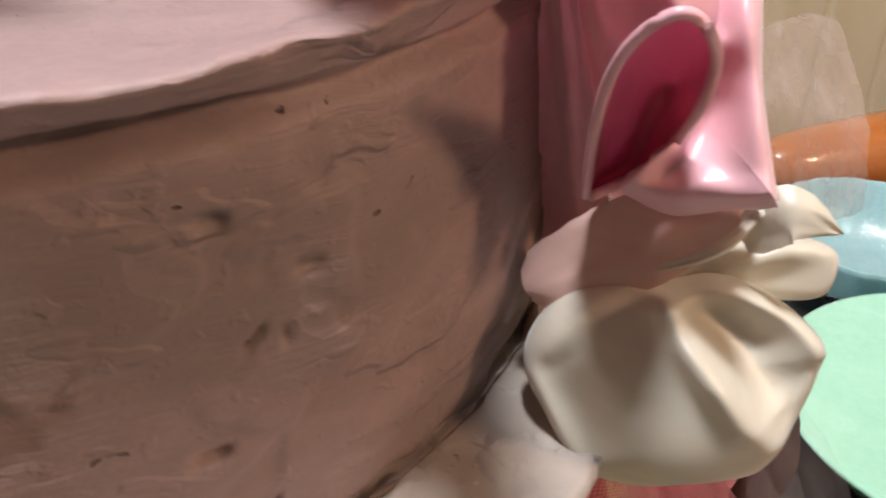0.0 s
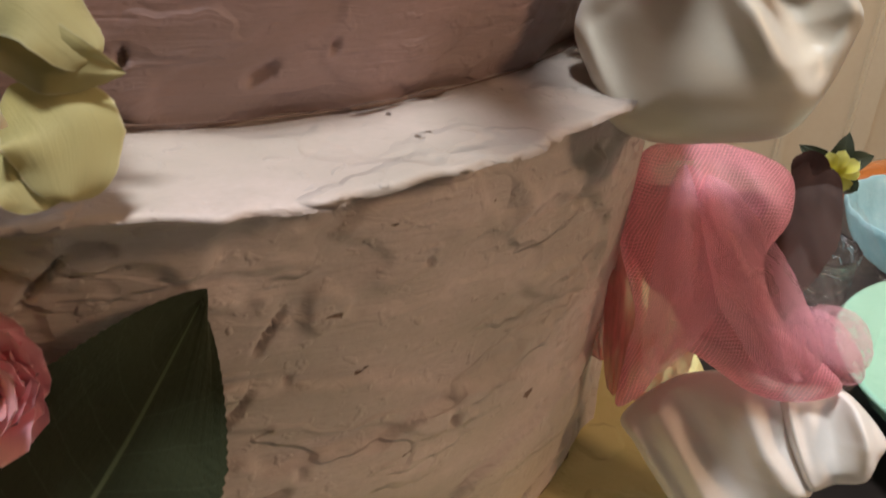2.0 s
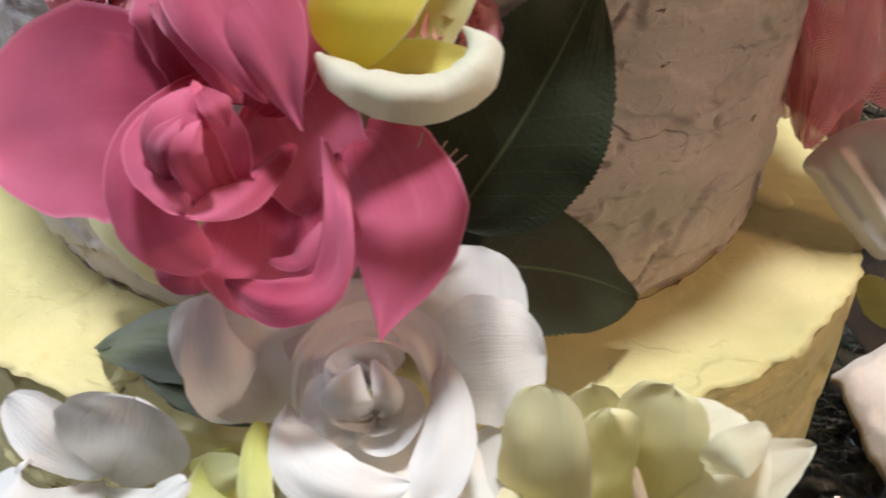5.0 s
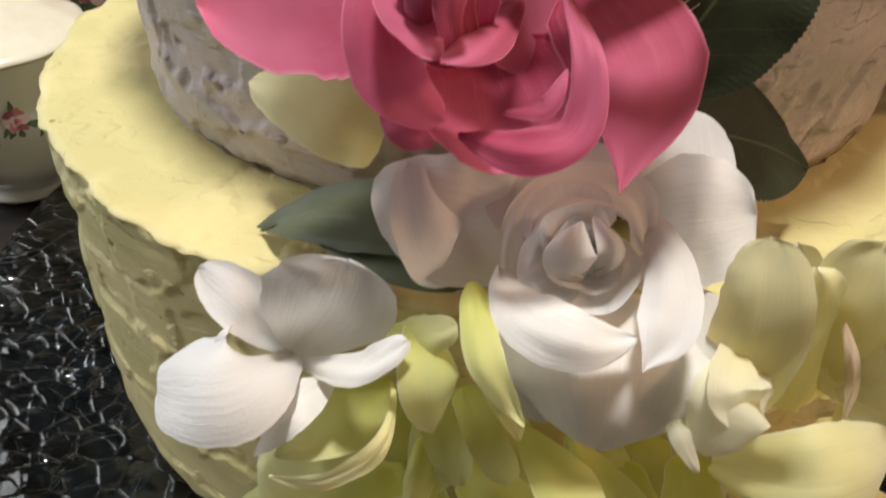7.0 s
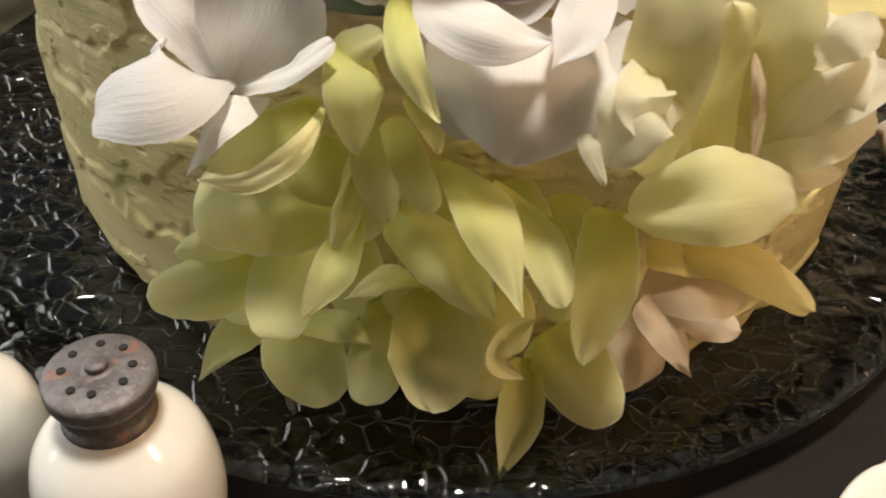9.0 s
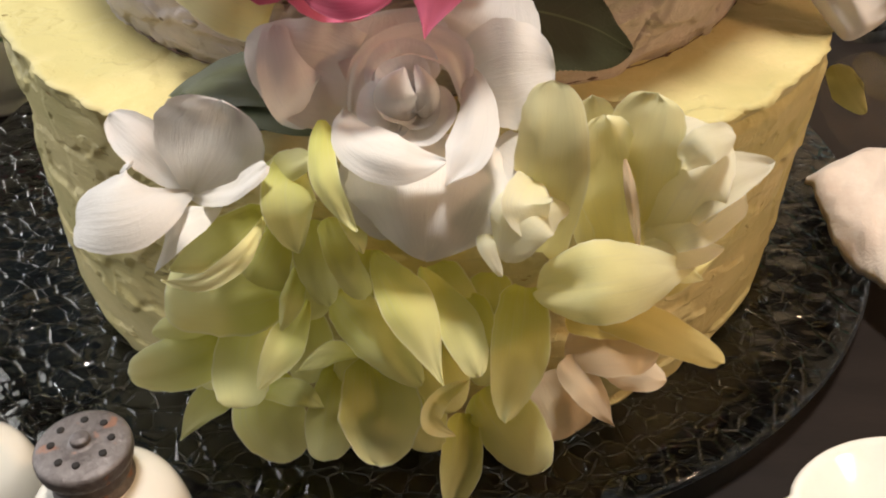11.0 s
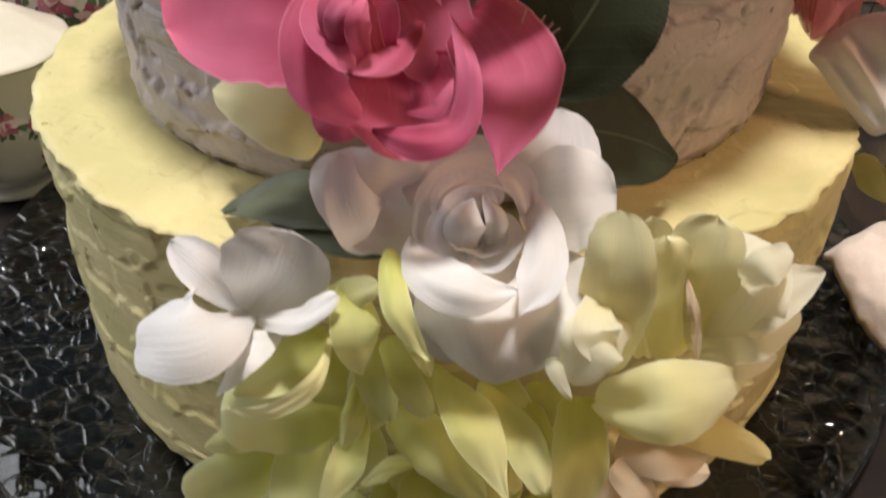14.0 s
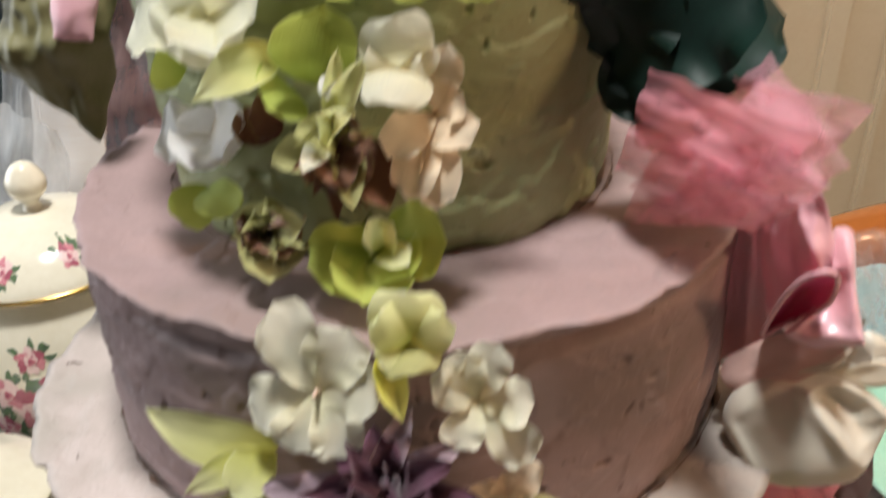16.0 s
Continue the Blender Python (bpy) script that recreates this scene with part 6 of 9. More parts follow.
petal(fe, PURPLE_PETAL, (-0.0036, -0.1179, 0.2763), (-0.0038, -0.1239, 0.2968), 0.0095, shape='oval', bow=0.1, cup=0.5, ruffle=0.45, curl=0.12, facing=(0.02, -0.88, 0.73), seed=170)
petal(fe, PURPLE_PETAL, (-0.0036, -0.1179, 0.2763), (0.0105, -0.1296, 0.2924), 0.0085, shape='oval', bow=0.1, cup=0.5, ruffle=0.45, curl=0.12, facing=(-0.01, -0.87, 0.74), seed=171)
petal(fe, LILAC_PETAL, (-0.0036, -0.1179, 0.2763), (0.0136, -0.1212, 0.2909), 0.0067, shape='oval', bow=0.1, cup=0.5, ruffle=0.45, curl=0.12, facing=(-0.02, -0.87, 0.74), seed=172)
petal(fe, PURPLE_PETAL, (-0.0036, -0.1179, 0.2763), (0.0197, -0.1305, 0.2797), 0.0091, shape='oval', bow=0.1, cup=0.5, ruffle=0.45, curl=0.12, facing=(-0.04, -0.86, 0.77), seed=173)
petal(fe, PURPLE_PETAL, (-0.0036, -0.1179, 0.2763), (0.0167, -0.1330, 0.2675), 0.0106, shape='oval', bow=0.1, cup=0.5, ruffle=0.45, curl=0.12, facing=(-0.03, -0.84, 0.79), seed=174)
petal(fe, PURPLE_PETAL, (-0.0036, -0.1179, 0.2763), (0.0075, -0.1358, 0.2566), 0.0107, shape='oval', bow=0.1, cup=0.5, ruffle=0.45, curl=0.12, facing=(-0.01, -0.83, 0.81), seed=175)
petal(fe, PURPLE_PETAL, (-0.0036, -0.1179, 0.2763), (-0.0073, -0.1358, 0.2517), 0.0118, shape='oval', bow=0.1, cup=0.5, ruffle=0.45, curl=0.12, facing=(0.03, -0.82, 0.82), seed=176)
petal(fe, PURPLE_PETAL, (-0.0036, -0.1179, 0.2763), (-0.0191, -0.1326, 0.2611), 0.0107, shape='oval', bow=0.1, cup=0.5, ruffle=0.45, curl=0.12, facing=(0.06, -0.83, 0.80), seed=177)
petal(fe, PURPLE_PETAL, (-0.0036, -0.1179, 0.2763), (0.0034, -0.1460, 0.2880), 0.0055, shape='oval', bow=0.1, cup=0.5, ruffle=0.45, curl=0.12, facing=(0.00, -0.86, 0.77), seed=178)
petal(fe, PURPLE_PETAL, (-0.0036, -0.1179, 0.2763), (-0.0104, -0.1396, 0.2724), 0.0085, shape='oval', bow=0.1, cup=0.5, ruffle=0.45, curl=0.12, facing=(0.04, -0.84, 0.79), seed=179)
petal(fe, PURPLE_PETAL, (-0.0036, -0.1179, 0.2763), (0.0009, -0.1420, 0.2693), 0.0085, shape='oval', bow=0.1, cup=0.5, ruffle=0.45, curl=0.12, facing=(0.01, -0.84, 0.80), seed=180)
petal(fe, PURPLE_PETAL, (-0.0036, -0.1179, 0.2763), (0.0095, -0.1417, 0.2824), 0.0074, shape='oval', bow=0.1, cup=0.5, ruffle=0.45, curl=0.12, facing=(-0.01, -0.85, 0.77), seed=181)
petal(fe, PURPLE_PETAL, (-0.0036, -0.1179, 0.2763), (-0.0167, -0.1289, 0.2867), 0.0086, shape='oval', bow=0.1, cup=0.5, ruffle=0.45, curl=0.12, facing=(0.05, -0.86, 0.75), seed=182)
petal(fe, PURPLE_PETAL, (-0.0036, -0.1179, 0.2763), (-0.0130, -0.1233, 0.2908), 0.0086, shape='oval', bow=0.1, cup=0.5, ruffle=0.45, curl=0.12, facing=(0.04, -0.87, 0.74), seed=183)
petal(fe, PURPLE_PETAL, (-0.0083, -0.1217, 0.2736), (-0.0190, -0.1294, 0.2711), 0.0076, shape='lance', bow=0.12, cup=0.6, ruffle=0.5, curl=0.1, facing=(0.07, -0.84, 0.79), seed=184)
petal(fe, PURPLE_PETAL, (-0.0003, -0.1220, 0.2745), (0.0117, -0.1455, 0.2842), 0.0046, shape='lance', bow=0.12, cup=0.6, ruffle=0.5, curl=0.1, facing=(-0.03, -0.85, 0.78), seed=185)
petal(fe, PURPLE_PETAL, (-0.0081, -0.1217, 0.2762), (-0.0219, -0.1269, 0.2800), 0.0058, shape='lance', bow=0.12, cup=0.6, ruffle=0.5, curl=0.1, facing=(0.08, -0.85, 0.76), seed=186)
petal(fe, PURPLE_PETAL, (-0.0054, -0.1219, 0.2792), (-0.0077, -0.1423, 0.2978), 0.0048, shape='lance', bow=0.12, cup=0.6, ruffle=0.5, curl=0.1, facing=(0.04, -0.87, 0.74), seed=187)
petal(fe, PURPLE_PETAL, (-0.0041, -0.1219, 0.2699), (-0.0034, -0.1381, 0.2689), 0.0077, shape='lance', bow=0.12, cup=0.6, ruffle=0.5, curl=0.1, facing=(0.02, -0.83, 0.81), seed=188)
petal(fe, PURPLE_PETAL, (-0.0076, -0.1218, 0.2772), (-0.0208, -0.1341, 0.2895), 0.0069, shape='lance', bow=0.12, cup=0.6, ruffle=0.5, curl=0.1, facing=(0.07, -0.86, 0.75), seed=189)
petal(fe, PURPLE_PETAL, (-0.0011, -0.1220, 0.2719), (0.0065, -0.1413, 0.2739), 0.0069, shape='lance', bow=0.12, cup=0.6, ruffle=0.5, curl=0.1, facing=(-0.01, -0.83, 0.80), seed=190)
petal(fe, PURPLE_PETAL, (-0.0079, -0.1217, 0.2724), (-0.0134, -0.1327, 0.2716), 0.0053, shape='lance', bow=0.12, cup=0.6, ruffle=0.5, curl=0.1, facing=(0.05, -0.84, 0.79), seed=191)
petal(fe, PURPLE_PETAL, (-0.0052, -0.1219, 0.2700), (-0.0091, -0.1317, 0.2523), 0.0078, shape='lance', bow=0.12, cup=0.6, ruffle=0.5, curl=0.1, facing=(0.04, -0.82, 0.83), seed=192)
petal(fe, PURPLE_PETAL, (-0.0013, -0.1220, 0.2780), (0.0030, -0.1355, 0.2856), 0.0060, shape='lance', bow=0.12, cup=0.6, ruffle=0.5, curl=0.1, facing=(-0.00, -0.86, 0.76), seed=193)
petal(fe, PURPLE_PETAL, (-0.0003, -0.1220, 0.2740), (0.0105, -0.1458, 0.2828), 0.0047, shape='lance', bow=0.12, cup=0.6, ruffle=0.5, curl=0.1, facing=(-0.02, -0.84, 0.79), seed=194)
petal(fe, PURPLE_PETAL, (-0.0075, -0.1218, 0.2774), (-0.0122, -0.1390, 0.2872), 0.0073, shape='lance', bow=0.12, cup=0.6, ruffle=0.5, curl=0.1, facing=(0.05, -0.86, 0.76), seed=195)
petal(fe, PURPLE_PETAL, (-0.0032, -0.1220, 0.2702), (-0.0016, -0.1297, 0.2652), 0.0065, shape='lance', bow=0.12, cup=0.6, ruffle=0.5, curl=0.1, facing=(0.01, -0.83, 0.81), seed=196)
petal(fe, PURPLE_PETAL, (-0.0003, -0.1220, 0.2742), (0.0060, -0.1378, 0.2788), 0.0075, shape='lance', bow=0.12, cup=0.6, ruffle=0.5, curl=0.1, facing=(-0.01, -0.85, 0.78), seed=197)
petal(fe, PURPLE_PETAL, (-0.0079, -0.1217, 0.2724), (-0.0170, -0.1397, 0.2739), 0.0048, shape='lance', bow=0.12, cup=0.6, ruffle=0.5, curl=0.1, facing=(0.06, -0.83, 0.80), seed=198)
petal(fe, PURPLE_PETAL, (-0.0078, -0.1218, 0.2769), (-0.0134, -0.1395, 0.2870), 0.0075, shape='lance', bow=0.12, cup=0.6, ruffle=0.5, curl=0.1, facing=(0.06, -0.85, 0.77), seed=199)
petal(fe, PURPLE_PETAL, (-0.0005, -0.1220, 0.2731), (0.0120, -0.1396, 0.2750), 0.0049, shape='lance', bow=0.12, cup=0.6, ruffle=0.5, curl=0.1, facing=(-0.03, -0.84, 0.79), seed=200)
petal(fe, PURPLE_PETAL, (-0.0049, -0.1219, 0.2700), (-0.0069, -0.1478, 0.2614), 0.0049, shape='lance', bow=0.12, cup=0.6, ruffle=0.5, curl=0.1, facing=(0.03, -0.81, 0.83), seed=201)
petal(fe, PURPLE_PETAL, (-0.0053, -0.1219, 0.2792), (-0.0098, -0.1324, 0.2996), 0.0064, shape='lance', bow=0.12, cup=0.6, ruffle=0.5, curl=0.1, facing=(0.04, -0.88, 0.73), seed=202)
petal(fe, PURPLE_PETAL, (-0.0004, -0.1220, 0.2735), (0.0096, -0.1412, 0.2781), 0.0064, shape='lance', bow=0.12, cup=0.6, ruffle=0.5, curl=0.1, facing=(-0.02, -0.84, 0.79), seed=203)
petal(fe, PURPLE_PETAL, (-0.0036, -0.1219, 0.2794), (-0.0023, -0.1349, 0.2887), 0.0072, shape='lance', bow=0.12, cup=0.6, ruffle=0.5, curl=0.1, facing=(0.02, -0.86, 0.75), seed=204)
petal(fe, PURPLE_PETAL, (-0.0077, -0.1218, 0.2770), (-0.0172, -0.1350, 0.2867), 0.0077, shape='lance', bow=0.12, cup=0.6, ruffle=0.5, curl=0.1, facing=(0.06, -0.86, 0.76), seed=205)
ff = thing("silk_leaf_spray", "wide olive silk petals under the purple flower", "artificial leaves", (-0.0182, -0.1085, 0.2580))
petal(ff, OLIVE_PETAL, (-0.0145, -0.1151, 0.2657), (-0.0535, -0.1163, 0.2548), 0.0217, shape='oval', bow=0.08, cup=0.2, seed=206)
petal(ff, OLIVE_PETAL, (-0.0148, -0.1171, 0.2567), (-0.0367, -0.1289, 0.2516), 0.0214, shape='oval', bow=0.1, cup=0.1, seed=207)
fg = thing("silk_blossom", "string of small faded peach silk florets", "artificial flower", (0.0260, -0.1069, 0.2634))
blade(fg, SHADED_FLORET, [(0.0225, -0.1175, 0.2674), (0.0329, -0.1201, 0.2668), (0.0422, -0.1192, 0.2664)], [0.0052, 0.0099, 0.0048], (0.46, -0.85, 0.24), cup=0.15, ruffle=0.15, seed=607)
blade(fg, SHADED_FLORET, [(0.0238, -0.1212, 0.2607), (0.0325, -0.1259, 0.2590), (0.0397, -0.1284, 0.2533)], [0.0059, 0.0103, 0.0060], (0.48, -0.81, 0.33), cup=0.2, ruffle=0.15, tilt=0.3, seed=608)
blade(fg, SHADED_FLORET, [(0.0251, -0.1247, 0.2546), (0.0354, -0.1287, 0.2537), (0.0431, -0.1275, 0.2522)], [0.0058, 0.0081, 0.0009], (0.46, -0.81, 0.37), cup=0.2, ruffle=0.15, tilt=-0.3, seed=609)
blade(fg, SHADED_FLORET, [(0.0294, -0.1270, 0.2498), (0.0363, -0.1317, 0.2463), (0.0383, -0.1357, 0.2392)], [0.0086, 0.0136, 0.0074], (0.46, -0.76, 0.45), cup=0.2, ruffle=0.12, seed=610)
blade(fg, SHADED_FLORET, [(0.0257, -0.1308, 0.2442), (0.0325, -0.1344, 0.2425), (0.0354, -0.1366, 0.2383)], [0.0087, 0.0110, 0.0061], (0.48, -0.73, 0.48), cup=0.1, ruffle=0.12, seed=611)
petal(fg, PEACH_PETAL, (0.0249, -0.1133, 0.2740), (0.0336, -0.1173, 0.2714), 0.0126, shape='spoon', bow=0.1, cup=0.2, ruffle=0.3, facing=(-0.13, -0.85, 0.76), seed=208)
petal(fg, PEACH_PETAL, (0.0249, -0.1133, 0.2740), (0.0272, -0.1210, 0.2657), 0.0126, shape='spoon', bow=0.1, cup=0.2, ruffle=0.3, facing=(-0.12, -0.84, 0.78), seed=209)
petal(fg, PEACH_PETAL, (0.0249, -0.1133, 0.2724), (0.0176, -0.1207, 0.2673), 0.0112, shape='spoon', bow=0.1, cup=0.2, ruffle=0.3, facing=(-0.09, -0.84, 0.78), seed=210)
petal(fg, PEACH_PETAL, (0.0242, -0.1135, 0.2573), (0.0302, -0.1244, 0.2546), 0.0086, shape='spoon', bow=0.1, cup=0.2, ruffle=0.3, facing=(-0.12, -0.81, 0.82), seed=211)
petal(fg, PEACH_PETAL, (0.0234, -0.1136, 0.2592), (0.0188, -0.1266, 0.2563), 0.0085, shape='spoon', bow=0.1, cup=0.2, ruffle=0.3, facing=(-0.09, -0.82, 0.82), seed=212)
petal(fg, PEACH_PETAL, (0.0177, -0.1248, 0.2532), (0.0062, -0.1359, 0.2481), 0.0112, shape='spoon', bow=0.1, cup=0.2, ruffle=0.3, facing=(-0.05, -0.79, 0.87), seed=213)
petal(fg, PEACH_PETAL, (0.0177, -0.1248, 0.2532), (0.0179, -0.1368, 0.2409), 0.0127, shape='spoon', bow=0.1, cup=0.2, ruffle=0.3, facing=(-0.08, -0.78, 0.88), seed=214)
petal(fg, PEACH_PETAL, (0.0184, -0.1246, 0.2523), (0.0283, -0.1351, 0.2420), 0.0128, shape='spoon', bow=0.1, cup=0.2, ruffle=0.3, facing=(-0.10, -0.78, 0.87), seed=215)
petal(fg, PEACH_PETAL, (0.0177, -0.1248, 0.2532), (0.0077, -0.1298, 0.2604), 0.0083, shape='spoon', bow=0.1, cup=0.2, ruffle=0.3, facing=(-0.06, -0.80, 0.84), seed=216)
petal(fg, PEACH_PETAL, (0.0184, -0.1246, 0.2531), (0.0271, -0.1292, 0.2513), 0.0113, shape='spoon', bow=0.1, cup=0.2, ruffle=0.3, facing=(-0.10, -0.79, 0.85), seed=217)
GOLD_NET = net_surface('gold_organza', (0.62, 0.54, 0.22), 0.10, 50, 0.14)
PALE_NET = net_surface('ivory_tulle', (0.78, 0.70, 0.64), 0.22, 60)
gn = thing("organza_strip", "sheer gold organza strip hanging over the pink tier edge", "ribbon", (-0.0260, -0.1089, 0.2512))
cloth("organza", gn, GOLD_NET, (-0.0381, -0.1159, 0.2561), (-0.0075, -0.1218, 0.2565), (-0.0076, -0.1388, 0.2365), (-0.0373, -0.1339, 0.2379), bulge=0.003, folds=((0.3, 0.002, 9, 0.3, 1.0),), crumple=0.002, rounded=0.25, hem=0.8, thick=0.0, out=(0.10, -0.78, 0.62), seed=218)
cloth("organza", gn, GOLD_NET, (-0.0599, -0.0994, 0.2615), (-0.0256, -0.1152, 0.2692), (-0.0171, -0.1349, 0.2458), (-0.0433, -0.1247, 0.2484), bulge=0.003, folds=((0.3, 0.002, 7, 0.3, 1.0),), crumple=0.002, rounded=0.25, hem=0.8, thick=0.0, out=(0.16, -0.81, 0.57), seed=219)
tn = thing("tulle_strip", "sheer ivory tulle lying on the pink tier ledge", "ribbon", (-0.0726, -0.0853, 0.2289))
cloth("tulle", tn, PALE_NET, (-0.0866, -0.0913, 0.2375), (-0.0638, -0.0888, 0.2375), (-0.0393, -0.1202, 0.2375), (-0.0890, -0.1100, 0.2375), bulge=0.002, folds=((2.0, 0.0012, 0.2, 0.0, 1.0),), out=(0, 0, 1), crumple=0.001, thick=0.0)

# ---- flowers on the green tier ----
ga = thing("silk_blossom", "cream silk blossom high on the green tier", "artificial flower", (-0.0446, -0.0603, 0.3760), "green tier blossoms")
petal(ga, CREAM_PETAL, (-0.0433, -0.0649, 0.3771), (-0.0677, -0.0463, 0.3730), 0.0199, shape='round', bow=0.1, cup=0.2, ruffle=0.15, facing=(0.30, -0.93, 0.48), seed=220)
petal(ga, CREAM_PETAL, (-0.0433, -0.0649, 0.3771), (-0.0526, -0.0705, 0.3701), 0.0189, shape='round', bow=0.1, cup=0.2, ruffle=0.15, facing=(0.28, -0.93, 0.50), seed=221)
petal(ga, CREAM_PETAL, (-0.0433, -0.0649, 0.3771), (-0.0390, -0.0811, 0.3722), 0.0183, shape='round', bow=0.1, cup=0.2, ruffle=0.15, facing=(0.26, -0.93, 0.51), seed=222)
petal(ga, CREAM_PETAL, (-0.0433, -0.0649, 0.3771), (-0.0295, -0.0787, 0.3791), 0.0182, shape='round', bow=0.1, cup=0.2, ruffle=0.15, facing=(0.24, -0.94, 0.49), seed=223)
petal(ga, CREAM_PETAL, (-0.0433, -0.0649, 0.3771), (-0.0467, -0.0650, 0.3892), 0.0188, shape='round', bow=0.1, cup=0.2, ruffle=0.15, facing=(0.27, -0.94, 0.46), seed=224)
petal(ga, CREAM_PETAL, (-0.0433, -0.0649, 0.3771), (-0.0317, -0.0735, 0.3892), 0.0183, shape='round', bow=0.1, cup=0.2, ruffle=0.15, facing=(0.24, -0.95, 0.47), seed=225)
gb = thing("silk_leaf_spray", "curving yellow-green silk petals on the green tier", "artificial leaves", (-0.0256, -0.0705, 0.3686))
petal(gb, YG, (-0.0244, -0.0762, 0.3717), (-0.0450, -0.0825, 0.3614), 0.0110, shape='lance', bow=0.16, cup=0.3, facing=(0.23, -0.92, 0.55), seed=226)
petal(gb, LIME_PETAL, (-0.0170, -0.0782, 0.3639), (-0.0129, -0.0850, 0.3840), 0.0198, shape='round', bow=0.1, cup=0.3, facing=(0.15, -0.95, 0.53), seed=227)
petal(gb, LIME_PETAL, (-0.0227, -0.0767, 0.3622), (-0.0280, -0.0855, 0.3614), 0.0163, shape='round', bow=0.1, cup=0.3, facing=(0.19, -0.93, 0.58), seed=228)
petal(gb, LIME_PETAL, (-0.0534, -0.0568, 0.3622), (-0.0619, -0.0568, 0.3639), 0.0140, shape='round', bow=0.1, cup=0.3, facing=(0.30, -0.91, 0.53), seed=229)
gc = thing("silk_blossom", "white silk blossom on the green tier", "artificial flower", (-0.0512, -0.0548, 0.3426), "green tier blossoms")
petal(gc, WHITE_PETAL, (-0.0496, -0.0602, 0.3448), (-0.0643, -0.0540, 0.3435), 0.0167, shape='round', bow=0.1, cup=0.2, ruffle=0.15, facing=(0.29, -0.89, 0.60), seed=230)
petal(gc, WHITE_PETAL, (-0.0496, -0.0602, 0.3448), (-0.0513, -0.0740, 0.3410), 0.0160, shape='round', bow=0.1, cup=0.2, ruffle=0.15, facing=(0.28, -0.89, 0.62), seed=231)
petal(gc, WHITE_PETAL, (-0.0496, -0.0602, 0.3448), (-0.0363, -0.0757, 0.3529), 0.0156, shape='round', bow=0.1, cup=0.2, ruffle=0.15, facing=(0.25, -0.90, 0.60), seed=232)
petal(gc, WHITE_PETAL, (-0.0496, -0.0602, 0.3448), (-0.0487, -0.0635, 0.3546), 0.0161, shape='round', bow=0.1, cup=0.2, ruffle=0.15, facing=(0.27, -0.90, 0.59), seed=233)
petal(gc, WHITE_PETAL, (-0.0496, -0.0602, 0.3448), (-0.0402, -0.0760, 0.3449), 0.0158, shape='round', bow=0.1, cup=0.2, ruffle=0.15, facing=(0.26, -0.89, 0.62), seed=234)
petal(gc, LIME_PETAL, (-0.0528, -0.0574, 0.3287), (-0.0596, -0.0620, 0.3190), 0.0130, shape='round', bow=0.1, facing=(0.28, -0.86, 0.67), seed=235)
petal(gc, LIME_PETAL, (-0.0528, -0.0574, 0.3287), (-0.0413, -0.0755, 0.3289), 0.0124, shape='round', bow=0.1, facing=(0.26, -0.87, 0.67), seed=236)
gd = thing("silk_bud", "round cream silk bud on the green tier", "artificial flower", (0.0016, -0.0750, 0.3665))
petal(gd, CREAM_PETAL, (0.0025, -0.0800, 0.3667), (0.0019, -0.0880, 0.3819), 0.0168, shape='round', bow=0.22, cup=-0.4, facing=(0.06, -0.96, 0.53), seed=237)
petal(gd, CREAM_PETAL, (0.0025, -0.0800, 0.3667), (-0.0035, -0.0879, 0.3746), 0.0117, shape='round', bow=0.22, cup=-0.4, facing=(0.08, -0.95, 0.55), seed=238)
petal(gd, CREAM_PETAL, (0.0025, -0.0800, 0.3667), (0.0081, -0.0876, 0.3716), 0.0130, shape='round', bow=0.22, cup=-0.4, facing=(0.05, -0.95, 0.55), seed=239)
petal(gd, CREAM_PETAL, (0.0025, -0.0800, 0.3667), (0.0015, -0.0980, 0.3658), 0.0154, shape='round', bow=0.22, cup=-0.4, facing=(0.07, -0.94, 0.57), seed=240)
petal(gd, CREAM_PETAL, (0.0025, -0.0800, 0.3667), (0.0101, -0.0834, 0.3754), 0.0105, shape='round', bow=0.22, cup=-0.4, facing=(0.04, -0.96, 0.54), seed=241)
ge = thing("silk_blossom", "drooping peach-cream silk blossom on the green tier", "artificial flower", (0.0106, -0.0742, 0.3561), "green tier blossoms")
petal(ge, PEACH_PETAL, (0.0107, -0.0793, 0.3565), (0.0184, -0.0901, 0.3522), 0.0120, shape='spoon', bow=0.1, cup=0.2, ruffle=0.25, facing=(0.00, -0.93, 0.62), seed=242)
petal(ge, PEACH_PETAL, (0.0107, -0.0793, 0.3565), (0.0138, -0.0829, 0.3739), 0.0106, shape='spoon', bow=0.1, cup=0.2, ruffle=0.25, facing=(0.01, -0.95, 0.57), seed=243)
petal(ge, PEACH_PETAL, (0.0107, -0.0793, 0.3565), (0.0174, -0.0842, 0.3623), 0.0107, shape='spoon', bow=0.1, cup=0.2, ruffle=0.25, facing=(0.01, -0.94, 0.59), seed=244)
petal(ge, PEACH_PETAL, (0.0107, -0.0793, 0.3565), (0.0006, -0.0960, 0.3525), 0.0105, shape='spoon', bow=0.1, cup=0.2, ruffle=0.25, facing=(0.05, -0.93, 0.62), seed=245)
petal(ge, PEACH_PETAL, (0.0107, -0.0793, 0.3565), (0.0039, -0.0959, 0.3425), 0.0113, shape='spoon', bow=0.1, cup=0.2, ruffle=0.25, facing=(0.04, -0.92, 0.64), seed=246)
petal(ge, PEACH_PETAL, (0.0107, -0.0793, 0.3565), (0.0102, -0.0955, 0.3392), 0.0100, shape='spoon', bow=0.1, cup=0.2, ruffle=0.25, facing=(0.02, -0.92, 0.65), seed=247)
